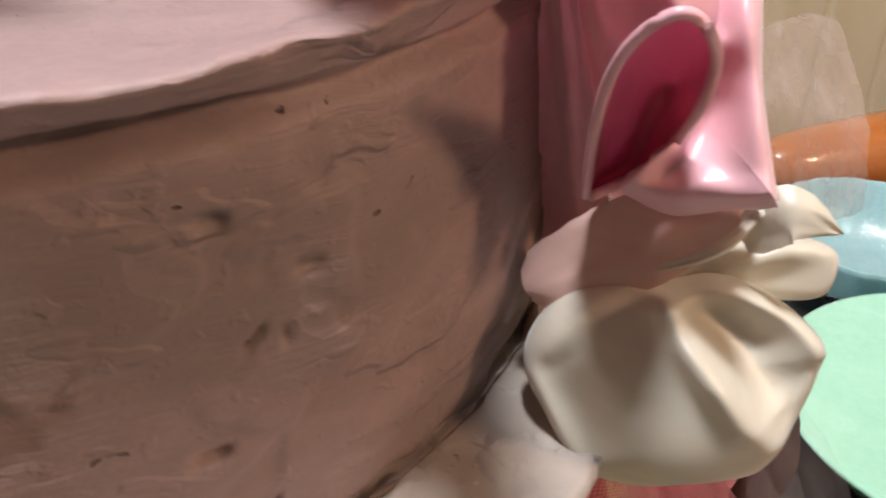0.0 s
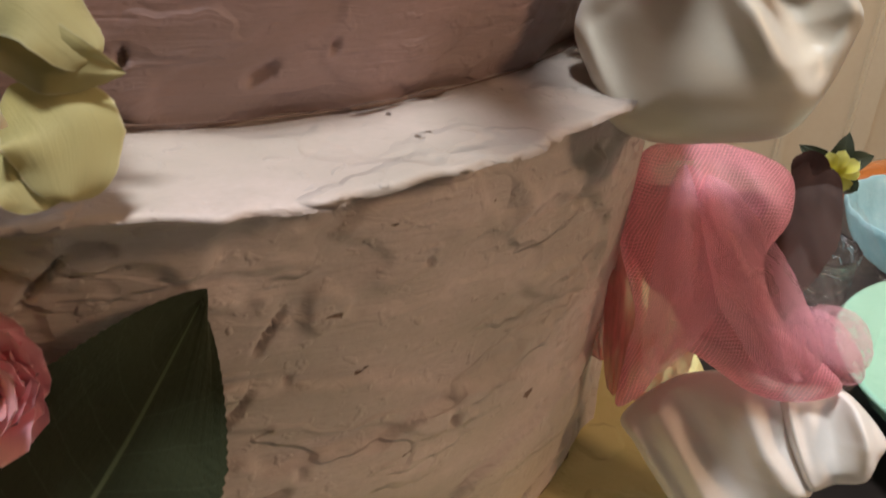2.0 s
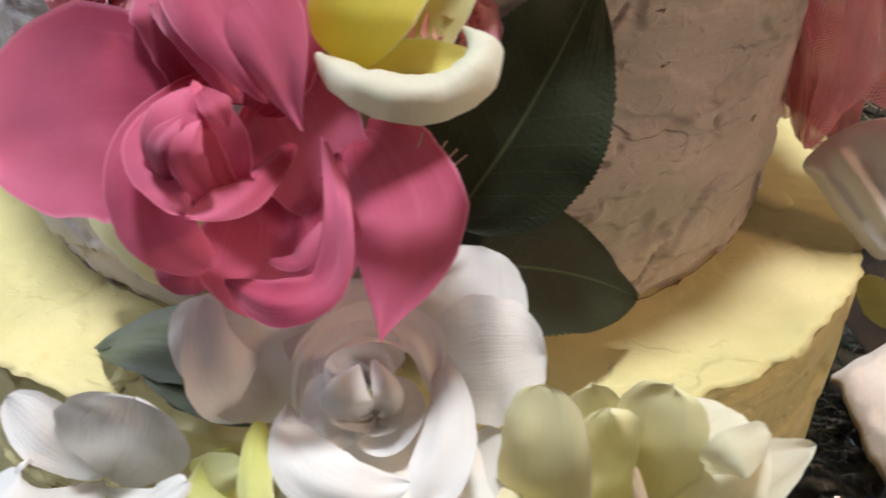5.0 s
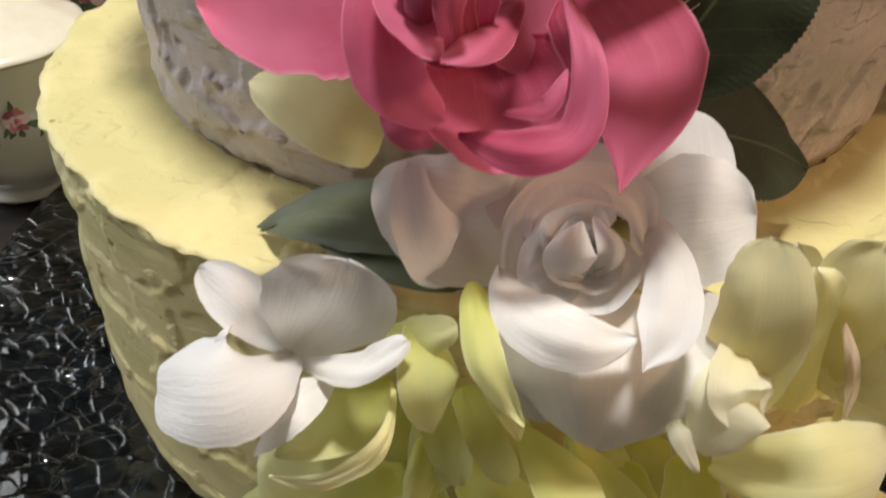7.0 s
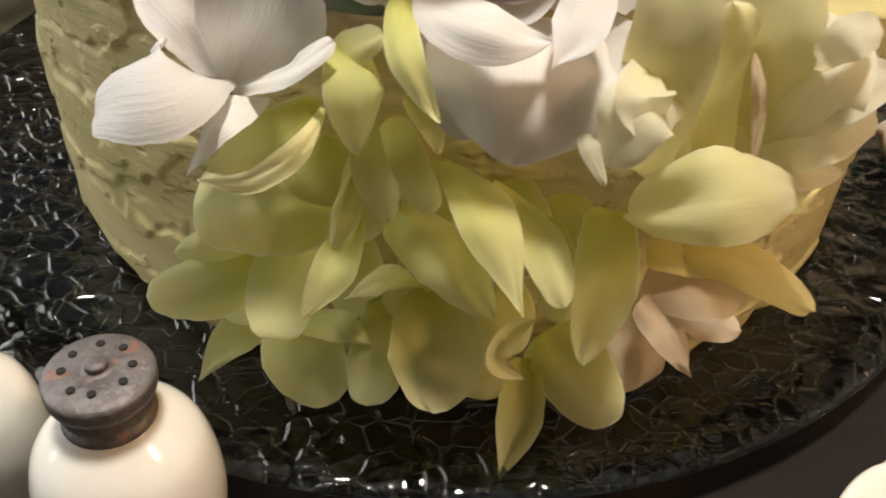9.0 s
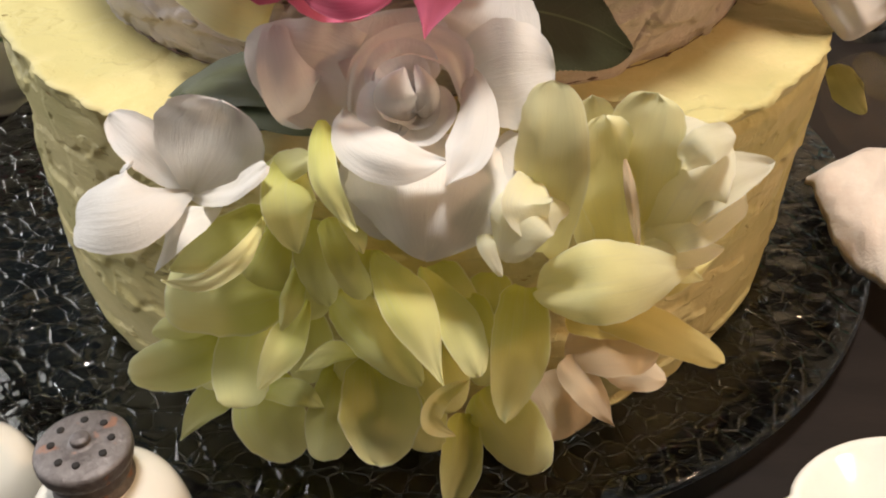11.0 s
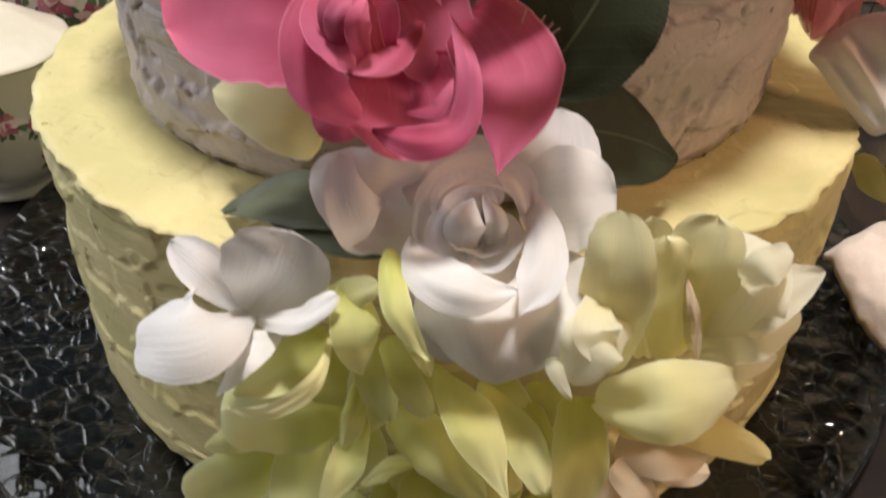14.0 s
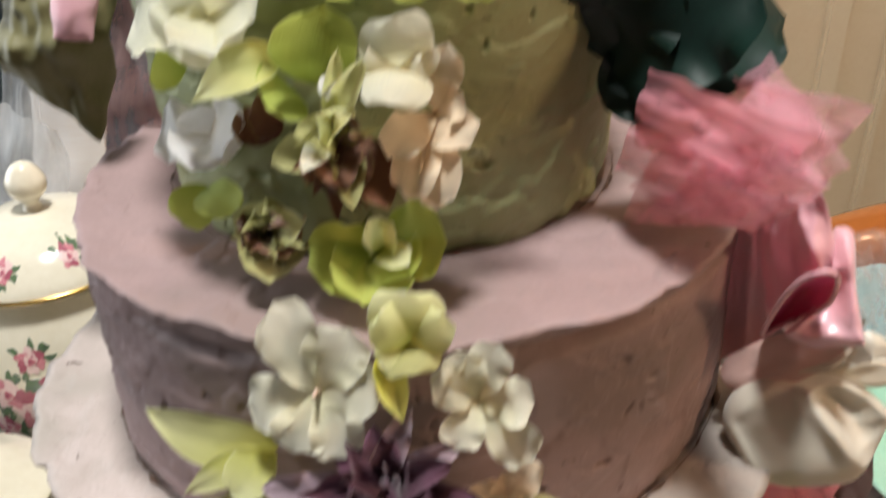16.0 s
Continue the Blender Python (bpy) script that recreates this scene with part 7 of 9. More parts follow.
gf = thing("silk_orchid", "burgundy and olive silk orchid on the green tier", "artificial flower", (-0.0137, -0.0737, 0.3462), "burgundy orchids")
petal(gf, BURGUNDY, (-0.0128, -0.0790, 0.3499), (-0.0181, -0.0943, 0.3452), 0.0094, shape='oval', bow=0.1, cup=0.4, ruffle=0.2, facing=(0.15, -0.91, 0.65), seed=248)
petal(gf, OLIVE_PETAL, (-0.0128, -0.0790, 0.3499), (-0.0280, -0.0876, 0.3482), 0.0096, shape='oval', bow=0.1, cup=0.4, ruffle=0.2, facing=(0.17, -0.91, 0.63), seed=249)
petal(gf, OLIVE_PETAL, (-0.0128, -0.0790, 0.3499), (-0.0207, -0.0937, 0.3576), 0.0107, shape='oval', bow=0.1, cup=0.4, ruffle=0.2, facing=(0.15, -0.92, 0.62), seed=250)
petal(gf, YG, (-0.0128, -0.0790, 0.3499), (-0.0149, -0.0948, 0.3631), 0.0119, shape='oval', bow=0.1, cup=0.4, ruffle=0.2, facing=(0.14, -0.92, 0.61), seed=251)
petal(gf, BURGUNDY, (-0.0128, -0.0790, 0.3499), (-0.0052, -0.0939, 0.3447), 0.0108, shape='oval', bow=0.1, cup=0.4, ruffle=0.2, facing=(0.12, -0.91, 0.65), seed=252)
petal(gf, BURGUNDY, (-0.0128, -0.0790, 0.3499), (-0.0002, -0.0960, 0.3398), 0.0121, shape='oval', bow=0.1, cup=0.4, ruffle=0.2, facing=(0.10, -0.91, 0.66), seed=253)
petal(gf, BURGUNDY, (-0.0128, -0.0790, 0.3499), (-0.0060, -0.0898, 0.3555), 0.0121, shape='oval', bow=0.1, cup=0.4, ruffle=0.2, facing=(0.12, -0.92, 0.62), seed=254)
petal(gf, BURGUNDY, (-0.0128, -0.0790, 0.3499), (-0.0100, -0.0975, 0.3451), 0.0120, shape='oval', bow=0.1, cup=0.4, ruffle=0.2, facing=(0.13, -0.91, 0.65), seed=255)
petal(gf, OLIVE_PETAL, (-0.0128, -0.0790, 0.3499), (-0.0088, -0.0996, 0.3419), 0.0080, shape='oval', bow=0.1, cup=0.4, ruffle=0.2, facing=(0.13, -0.90, 0.66), seed=256)
petal(gf, YG, (-0.0128, -0.0790, 0.3499), (-0.0058, -0.0898, 0.3740), 0.0066, shape='oval', bow=0.1, cup=0.4, ruffle=0.2, facing=(0.12, -0.93, 0.58), seed=257)
petal(gf, YG, (-0.0128, -0.0790, 0.3499), (-0.0097, -0.0875, 0.3746), 0.0053, shape='oval', bow=0.1, cup=0.4, ruffle=0.2, facing=(0.13, -0.93, 0.58), seed=258)
petal(gf, YG, (-0.0128, -0.0790, 0.3499), (-0.0070, -0.0998, 0.3635), 0.0065, shape='oval', bow=0.1, cup=0.4, ruffle=0.2, facing=(0.12, -0.92, 0.61), seed=259)
petal(gf, CREAM_PETAL, (-0.0128, -0.0790, 0.3499), (-0.0177, -0.0984, 0.3500), 0.0067, shape='oval', bow=0.1, cup=0.4, ruffle=0.2, facing=(0.15, -0.91, 0.64), seed=260)
petal(gf, WHITE_PETAL, (-0.0127, -0.0830, 0.3681), (-0.0130, -0.0891, 0.3642), 0.0044, shape='round', bow=0.2, seed=261)
petal(gf, OLIVE_PETAL, (-0.0120, -0.0791, 0.3431), (-0.0075, -0.0896, 0.3367), 0.0064, shape='lance', bow=0.14, cup=0.6, ruffle=0.5, facing=(0.12, -0.90, 0.67), seed=262)
petal(gf, OLIVE_PETAL, (-0.0102, -0.0793, 0.3473), (-0.0032, -0.0885, 0.3487), 0.0052, shape='lance', bow=0.14, cup=0.6, ruffle=0.5, facing=(0.10, -0.91, 0.64), seed=263)
petal(gf, OLIVE_PETAL, (-0.0120, -0.0791, 0.3513), (-0.0097, -0.0915, 0.3560), 0.0039, shape='lance', bow=0.14, cup=0.6, ruffle=0.5, facing=(0.13, -0.92, 0.62), seed=264)
petal(gf, OLIVE_PETAL, (-0.0127, -0.0790, 0.3514), (-0.0109, -0.0859, 0.3622), 0.0067, shape='lance', bow=0.14, cup=0.6, ruffle=0.5, facing=(0.13, -0.93, 0.60), seed=265)
petal(gf, OLIVE_PETAL, (-0.0129, -0.0790, 0.3513), (-0.0111, -0.0915, 0.3638), 0.0065, shape='lance', bow=0.14, cup=0.6, ruffle=0.5, facing=(0.13, -0.93, 0.60), seed=266)
petal(gf, OLIVE_PETAL, (-0.0157, -0.0784, 0.3479), (-0.0198, -0.0973, 0.3554), 0.0046, shape='lance', bow=0.14, cup=0.6, ruffle=0.5, facing=(0.16, -0.91, 0.63), seed=267)
petal(gf, BURGUNDY, (-0.0118, -0.0791, 0.3433), (-0.0055, -0.0972, 0.3399), 0.0036, shape='lance', bow=0.14, cup=0.6, ruffle=0.5, facing=(0.11, -0.90, 0.67), seed=268)
petal(gf, BURGUNDY, (-0.0119, -0.0791, 0.3432), (-0.0068, -0.0925, 0.3380), 0.0042, shape='lance', bow=0.14, cup=0.6, ruffle=0.5, facing=(0.12, -0.90, 0.67), seed=269)
petal(gf, BURGUNDY, (-0.0104, -0.0793, 0.3460), (-0.0011, -0.0870, 0.3436), 0.0042, shape='lance', bow=0.14, cup=0.6, ruffle=0.5, facing=(0.10, -0.91, 0.65), seed=270)
petal(gf, OLIVE_PETAL, (-0.0140, -0.0788, 0.3508), (-0.0147, -0.0954, 0.3633), 0.0059, shape='lance', bow=0.14, cup=0.6, ruffle=0.5, facing=(0.14, -0.92, 0.61), seed=271)
petal(gf, BURGUNDY, (-0.0153, -0.0785, 0.3490), (-0.0199, -0.0917, 0.3563), 0.0053, shape='lance', bow=0.14, cup=0.6, ruffle=0.5, facing=(0.16, -0.91, 0.62), seed=272)
petal(gf, BURGUNDY, (-0.0155, -0.0785, 0.3439), (-0.0170, -0.0969, 0.3457), 0.0048, shape='lance', bow=0.14, cup=0.6, ruffle=0.5, facing=(0.15, -0.90, 0.66), seed=273)
petal(gf, BURGUNDY, (-0.0153, -0.0785, 0.3434), (-0.0185, -0.0885, 0.3398), 0.0052, shape='lance', bow=0.14, cup=0.6, ruffle=0.5, facing=(0.15, -0.90, 0.66), seed=274)
petal(gf, BURGUNDY, (-0.0137, -0.0788, 0.3424), (-0.0134, -0.0951, 0.3364), 0.0068, shape='lance', bow=0.14, cup=0.6, ruffle=0.5, facing=(0.14, -0.89, 0.68), seed=275)
petal(gf, OLIVE_PETAL, (-0.0159, -0.0784, 0.3467), (-0.0201, -0.0922, 0.3497), 0.0052, shape='lance', bow=0.14, cup=0.6, ruffle=0.5, facing=(0.16, -0.91, 0.64), seed=276)
petal(gf, OLIVE_PETAL, (-0.0154, -0.0785, 0.3487), (-0.0189, -0.0855, 0.3513), 0.0058, shape='lance', bow=0.14, cup=0.6, ruffle=0.5, facing=(0.15, -0.91, 0.63), seed=277)
petal(gf, BURGUNDY, (-0.0148, -0.0786, 0.3500), (-0.0187, -0.0889, 0.3588), 0.0054, shape='lance', bow=0.14, cup=0.6, ruffle=0.5, facing=(0.15, -0.92, 0.61), seed=278)
petal(gf, BURGUNDY, (-0.0144, -0.0787, 0.3426), (-0.0132, -0.0980, 0.3453), 0.0041, shape='lance', bow=0.14, cup=0.6, ruffle=0.5, facing=(0.14, -0.90, 0.66), seed=279)
petal(gf, BURGUNDY, (-0.0158, -0.0784, 0.3448), (-0.0172, -0.0939, 0.3471), 0.0065, shape='lance', bow=0.14, cup=0.6, ruffle=0.5, facing=(0.15, -0.90, 0.65), seed=280)
petal(gf, BURGUNDY, (-0.0103, -0.0793, 0.3482), (-0.0027, -0.0994, 0.3553), 0.0053, shape='lance', bow=0.14, cup=0.6, ruffle=0.5, facing=(0.11, -0.92, 0.64), seed=281)
petal(gf, BURGUNDY, (-0.0107, -0.0793, 0.3500), (-0.0041, -0.0952, 0.3582), 0.0064, shape='lance', bow=0.14, cup=0.6, ruffle=0.5, facing=(0.11, -0.92, 0.62), seed=282)
petal(gf, BURGUNDY, (-0.0134, -0.0789, 0.3424), (-0.0116, -0.0966, 0.3397), 0.0060, shape='lance', bow=0.14, cup=0.6, ruffle=0.5, facing=(0.13, -0.90, 0.68), seed=283)
petal(gf, BURGUNDY, (-0.0159, -0.0784, 0.3463), (-0.0220, -0.0954, 0.3500), 0.0056, shape='lance', bow=0.14, cup=0.6, ruffle=0.5, facing=(0.16, -0.90, 0.64), seed=284)
petal(gf, BURGUNDY, (-0.0104, -0.0793, 0.3460), (-0.0054, -0.0868, 0.3452), 0.0047, shape='lance', bow=0.14, cup=0.6, ruffle=0.5, facing=(0.11, -0.91, 0.65), seed=285)
petal(gf, OLIVE_PETAL, (-0.0106, -0.0793, 0.3496), (-0.0007, -0.0962, 0.3603), 0.0036, shape='lance', bow=0.14, cup=0.6, ruffle=0.5, facing=(0.10, -0.92, 0.62), seed=286)
petal(gf, OLIVE_PETAL, (-0.0116, -0.0792, 0.3435), (-0.0058, -0.0925, 0.3397), 0.0067, shape='lance', bow=0.14, cup=0.6, ruffle=0.5, facing=(0.11, -0.90, 0.67), seed=287)
gg = thing("silk_orchid", "small brown and olive silk orchid at the green tier foot", "artificial flower", (-0.0356, -0.0660, 0.3170), "burgundy orchids")
petal(gg, OLIVE_PETAL, (-0.0341, -0.0724, 0.3204), (-0.0422, -0.0772, 0.3299), 0.0120, shape='oval', bow=0.1, cup=0.4, ruffle=0.2, facing=(0.23, -0.86, 0.70), seed=288)
petal(gg, OLIVE_PETAL, (-0.0341, -0.0724, 0.3204), (-0.0313, -0.0779, 0.3347), 0.0119, shape='oval', bow=0.1, cup=0.4, ruffle=0.2, facing=(0.21, -0.87, 0.70), seed=289)
petal(gg, YG, (-0.0341, -0.0724, 0.3204), (-0.0217, -0.0874, 0.3330), 0.0117, shape='oval', bow=0.1, cup=0.4, ruffle=0.2, facing=(0.19, -0.87, 0.71), seed=290)
petal(gg, BURGUNDY, (-0.0341, -0.0724, 0.3204), (-0.0386, -0.0857, 0.3230), 0.0164, shape='oval', bow=0.1, cup=0.4, ruffle=0.2, facing=(0.22, -0.85, 0.72), seed=291)
petal(gg, BURGUNDY, (-0.0341, -0.0724, 0.3204), (-0.0274, -0.0920, 0.3247), 0.0161, shape='oval', bow=0.1, cup=0.4, ruffle=0.2, facing=(0.20, -0.86, 0.73), seed=292)
petal(gg, OLIVE_PETAL, (-0.0341, -0.0724, 0.3204), (-0.0322, -0.0926, 0.3187), 0.0177, shape='oval', bow=0.1, cup=0.4, ruffle=0.2, facing=(0.21, -0.85, 0.74), seed=293)
petal(gg, BURGUNDY, (-0.0303, -0.0740, 0.3484), (-0.0380, -0.0727, 0.3554), 0.0101, shape='oval', bow=0.1, cup=0.4, ruffle=0.2, facing=(0.22, -0.91, 0.60), seed=294)
petal(gg, BURGUNDY, (-0.0303, -0.0740, 0.3484), (-0.0321, -0.0776, 0.3614), 0.0085, shape='oval', bow=0.1, cup=0.4, ruffle=0.2, facing=(0.21, -0.91, 0.60), seed=295)
petal(gg, BURGUNDY, (-0.0326, -0.0730, 0.3228), (-0.0236, -0.0936, 0.3356), 0.0052, shape='lance', bow=0.14, cup=0.6, ruffle=0.5, facing=(0.19, -0.87, 0.71), seed=296)
petal(gg, OLIVE_PETAL, (-0.0375, -0.0707, 0.3180), (-0.0418, -0.0793, 0.3190), 0.0053, shape='lance', bow=0.14, cup=0.6, ruffle=0.5, facing=(0.23, -0.85, 0.72), seed=297)
petal(gg, BURGUNDY, (-0.0359, -0.0715, 0.3166), (-0.0353, -0.0834, 0.3143), 0.0040, shape='lance', bow=0.14, cup=0.6, ruffle=0.5, facing=(0.22, -0.85, 0.74), seed=298)
petal(gg, OLIVE_PETAL, (-0.0350, -0.0719, 0.3235), (-0.0315, -0.0883, 0.3354), 0.0060, shape='lance', bow=0.14, cup=0.6, ruffle=0.5, facing=(0.21, -0.87, 0.70), seed=299)
petal(gg, OLIVE_PETAL, (-0.0369, -0.0710, 0.3215), (-0.0362, -0.0878, 0.3318), 0.0059, shape='lance', bow=0.14, cup=0.6, ruffle=0.5, facing=(0.23, -0.86, 0.70), seed=300)
petal(gg, OLIVE_PETAL, (-0.0337, -0.0726, 0.3179), (-0.0294, -0.0820, 0.3195), 0.0037, shape='lance', bow=0.14, cup=0.6, ruffle=0.5, facing=(0.20, -0.85, 0.73), seed=301)
petal(gg, BURGUNDY, (-0.0376, -0.0706, 0.3184), (-0.0374, -0.0861, 0.3250), 0.0040, shape='lance', bow=0.14, cup=0.6, ruffle=0.5, facing=(0.23, -0.85, 0.72), seed=302)
petal(gg, OLIVE_PETAL, (-0.0373, -0.0708, 0.3204), (-0.0372, -0.0892, 0.3308), 0.0054, shape='lance', bow=0.14, cup=0.6, ruffle=0.5, facing=(0.23, -0.86, 0.71), seed=303)
petal(gg, BURGUNDY, (-0.0343, -0.0723, 0.3172), (-0.0276, -0.0904, 0.3186), 0.0052, shape='lance', bow=0.14, cup=0.6, ruffle=0.5, facing=(0.20, -0.85, 0.74), seed=304)
petal(gg, OLIVE_PETAL, (-0.0327, -0.0730, 0.3198), (-0.0216, -0.0928, 0.3275), 0.0058, shape='lance', bow=0.14, cup=0.6, ruffle=0.5, facing=(0.19, -0.86, 0.72), seed=305)
petal(gg, BURGUNDY, (-0.0324, -0.0731, 0.3206), (-0.0235, -0.0877, 0.3273), 0.0052, shape='lance', bow=0.14, cup=0.6, ruffle=0.5, facing=(0.19, -0.86, 0.72), seed=306)
petal(gg, OLIVE_PETAL, (-0.0330, -0.0729, 0.3233), (-0.0263, -0.0895, 0.3344), 0.0056, shape='lance', bow=0.14, cup=0.6, ruffle=0.5, facing=(0.20, -0.87, 0.70), seed=307)
petal(gg, OLIVE_PETAL, (-0.0354, -0.0718, 0.3167), (-0.0308, -0.0918, 0.3235), 0.0044, shape='lance', bow=0.14, cup=0.6, ruffle=0.5, facing=(0.21, -0.85, 0.73), seed=308)
petal(gg, OLIVE_PETAL, (-0.0375, -0.0707, 0.3196), (-0.0429, -0.0759, 0.3219), 0.0055, shape='lance', bow=0.14, cup=0.6, ruffle=0.5, facing=(0.23, -0.86, 0.71), seed=309)
petal(gg, OLIVE_PETAL, (-0.0375, -0.0707, 0.3198), (-0.0432, -0.0786, 0.3238), 0.0058, shape='lance', bow=0.14, cup=0.6, ruffle=0.5, facing=(0.23, -0.86, 0.71), seed=310)
petal(gg, BURGUNDY, (-0.0374, -0.0707, 0.3202), (-0.0402, -0.0843, 0.3278), 0.0046, shape='lance', bow=0.14, cup=0.6, ruffle=0.5, facing=(0.23, -0.86, 0.71), seed=311)
petal(gg, OLIVE_PETAL, (-0.0346, -0.0721, 0.3170), (-0.0289, -0.0936, 0.3254), 0.0038, shape='lance', bow=0.14, cup=0.6, ruffle=0.5, facing=(0.21, -0.85, 0.73), seed=312)
petal(gg, OLIVE_PETAL, (-0.0329, -0.0729, 0.3191), (-0.0267, -0.0881, 0.3252), 0.0063, shape='lance', bow=0.14, cup=0.6, ruffle=0.5, facing=(0.20, -0.86, 0.72), seed=313)
petal(gg, OLIVE_PETAL, (-0.0356, -0.0716, 0.3231), (-0.0345, -0.0855, 0.3363), 0.0047, shape='lance', bow=0.14, cup=0.6, ruffle=0.5, facing=(0.22, -0.87, 0.69), seed=314)
petal(gg, BURGUNDY, (-0.0373, -0.0707, 0.3176), (-0.0373, -0.0862, 0.3230), 0.0037, shape='lance', bow=0.14, cup=0.6, ruffle=0.5, facing=(0.23, -0.85, 0.72), seed=315)
gh = thing("silk_hydrangea_floret", "lime green silk floret at the foot of the green tier", "artificial flower", (-0.0057, -0.0748, 0.3158))
petal(gh, LIME_PETAL, (-0.0035, -0.0819, 0.3215), (-0.0209, -0.0916, 0.3211), 0.0199, shape='round', bow=0.08, cup=0.25, ruffle=0.1, facing=(0.12, -0.86, 0.75), seed=316)
petal(gh, LIME_PETAL, (-0.0035, -0.0819, 0.3215), (-0.0079, -0.1017, 0.3174), 0.0209, shape='round', bow=0.08, cup=0.25, ruffle=0.1, facing=(0.10, -0.85, 0.76), seed=317)
petal(gh, LIME_PETAL, (-0.0035, -0.0819, 0.3215), (0.0125, -0.0891, 0.3267), 0.0211, shape='round', bow=0.08, cup=0.25, ruffle=0.1, facing=(0.05, -0.87, 0.74), seed=318)
petal(gh, LIME_PETAL, (-0.0035, -0.0819, 0.3215), (0.0043, -0.0979, 0.3226), 0.0153, shape='round', bow=0.08, cup=0.25, ruffle=0.1, facing=(0.07, -0.86, 0.75), seed=319)
petal(gh, YG, (-0.0035, -0.0819, 0.3215), (0.0007, -0.0940, 0.3343), 0.0083, shape='round', bow=0.08, cup=0.25, ruffle=0.1, facing=(0.08, -0.88, 0.73), seed=320)
petal(gh, YG, (-0.0035, -0.0819, 0.3215), (-0.0058, -0.0938, 0.3359), 0.0083, shape='round', bow=0.08, cup=0.25, ruffle=0.1, facing=(0.09, -0.88, 0.72), seed=321)
petal(gh, YG, (-0.0035, -0.0819, 0.3215), (0.0039, -0.0999, 0.3269), 0.0083, shape='round', bow=0.08, cup=0.25, ruffle=0.1, facing=(0.07, -0.87, 0.75), seed=322)
gi = thing("silk_leaf_spray", "pale green silk petals across the upper green tier", "artificial leaves", (0.0025, -0.0750, 0.3823))
petal(gi, LIME_PETAL, (-0.0232, -0.0724, 0.3973), (-0.0195, -0.0807, 0.3856), 0.0147, shape='round', bow=0.1, cup=0.2, facing=(0.18, -0.97, 0.44), seed=323)
petal(gi, LIME_PETAL, (-0.0104, -0.0753, 0.3963), (-0.0069, -0.0827, 0.3844), 0.0144, shape='round', bow=0.1, cup=0.2, facing=(0.12, -0.97, 0.45), seed=324)
petal(gi, LIME_PETAL, (0.0045, -0.0759, 0.3953), (0.0079, -0.0826, 0.3834), 0.0143, shape='round', bow=0.1, cup=0.2, facing=(0.04, -0.98, 0.46), seed=325)
petal(gi, LIME_PETAL, (0.0194, -0.0735, 0.3945), (0.0228, -0.0798, 0.3823), 0.0145, shape='round', bow=0.1, cup=0.2, facing=(-0.03, -0.98, 0.46), seed=326)
petal(gi, LIME_PETAL, (0.0283, -0.0705, 0.3967), (0.0318, -0.0767, 0.3844), 0.0147, shape='round', bow=0.1, cup=0.2, facing=(-0.07, -0.98, 0.44), seed=327)


def pocket(parent, rim, way, depth, material):
    """The inside of a ribbon loop: a band that runs back from the rim and closes."""
    pts = [Vector(p) for p in rim]
    way = Vector(way)
    mid = sum(pts, Vector()) / len(pts)
    verts, faces = [], []
    rings = 7
    for k in range(rings):
        s = k / (rings - 1)
        for p in pts:
            verts.append(mid.lerp(p, 1 - 0.75 * s * s) + way * (depth * s))
    n = len(pts)
    for k in range(rings - 1):
        faces.extend((k * n + i, k * n + (i + 1) % n, (k + 1) * n + (i + 1) % n, (k + 1) * n + i) for i in range(n))
    faces.append(tuple((rings - 1) * n + i for i in range(n)))
    return attach("loop_lining", mesh_of("loop_lining", verts, faces, material), parent)



# ---- ribbons and tulle down the side of the cake ----
loop = thing("satin_ribbon", "folded glossy pink satin ribbon with one open loop", "ribbon", (0.1247, -0.0409, 0.2808))
cloth("panel", loop, PINK_SATIN, (0.1013, -0.0478, 0.3162), (0.1178, -0.0541, 0.3197), (0.1340, -0.0644, 0.2769), (0.1143, -0.0257, 0.2560), bulge=0.006, folds=((1.2, 0.004, 0.5, 0.8, 1.6), (2.2, 0.0015, -0.4, 0.0, 2.0)), crumple=0.002, hem=0.3, out=(-0.35, -0.80, 0.48), seed=1)
puff("fold", loop, PINK_SATIN, [(0.1242, -0.0522, 0.3080), (0.1290, -0.0544, 0.3070), (0.1290, -0.0623, 0.2944), (0.1305, -0.0707, 0.2816), (0.1298, -0.0715, 0.2800), (0.1236, -0.0702, 0.2789), (0.1169, -0.0690, 0.2777), (0.1117, -0.0664, 0.2791), (0.1098, -0.0650, 0.2804), (0.1133, -0.0646, 0.2829), (0.1176, -0.0629, 0.2877), (0.1214, -0.0607, 0.2931), (0.1232, -0.0578, 0.2986), (0.1233, -0.0549, 0.3033)], (-0.26, -0.82, 0.51), 0.004, [([(0.1265, -0.0537, 0.3068), (0.1268, -0.0596, 0.2976), (0.1275, -0.0648, 0.2896), (0.1293, -0.0706, 0.2812)], 0.003, 0.0045), ([(0.1102, -0.0652, 0.2803), (0.1164, -0.0640, 0.2853), (0.1206, -0.0613, 0.2917), (0.1228, -0.0581, 0.2979)], 0.0016, 0.003), ([(0.1243, -0.0610, 0.2940), (0.1209, -0.0635, 0.2884), (0.1178, -0.0653, 0.2840)], 0.004, -0.0045), ([(0.1125, -0.0663, 0.2797), (0.1207, -0.0677, 0.2816), (0.1294, -0.0711, 0.2804)], 0.0022, 0.002)])
cloth("lining", loop, PINK_SATIN, (0.0986, -0.0382, 0.3046), (0.1054, -0.0203, 0.2353), (0.1191, -0.0381, 0.2469), (0.1035, -0.0511, 0.3080), bulge=0.001, folds=((0.2, 0.002, 9, 0.3, 1.3),), crumple=0.001, out=(-0.19, -0.88, 0.43), seed=3)
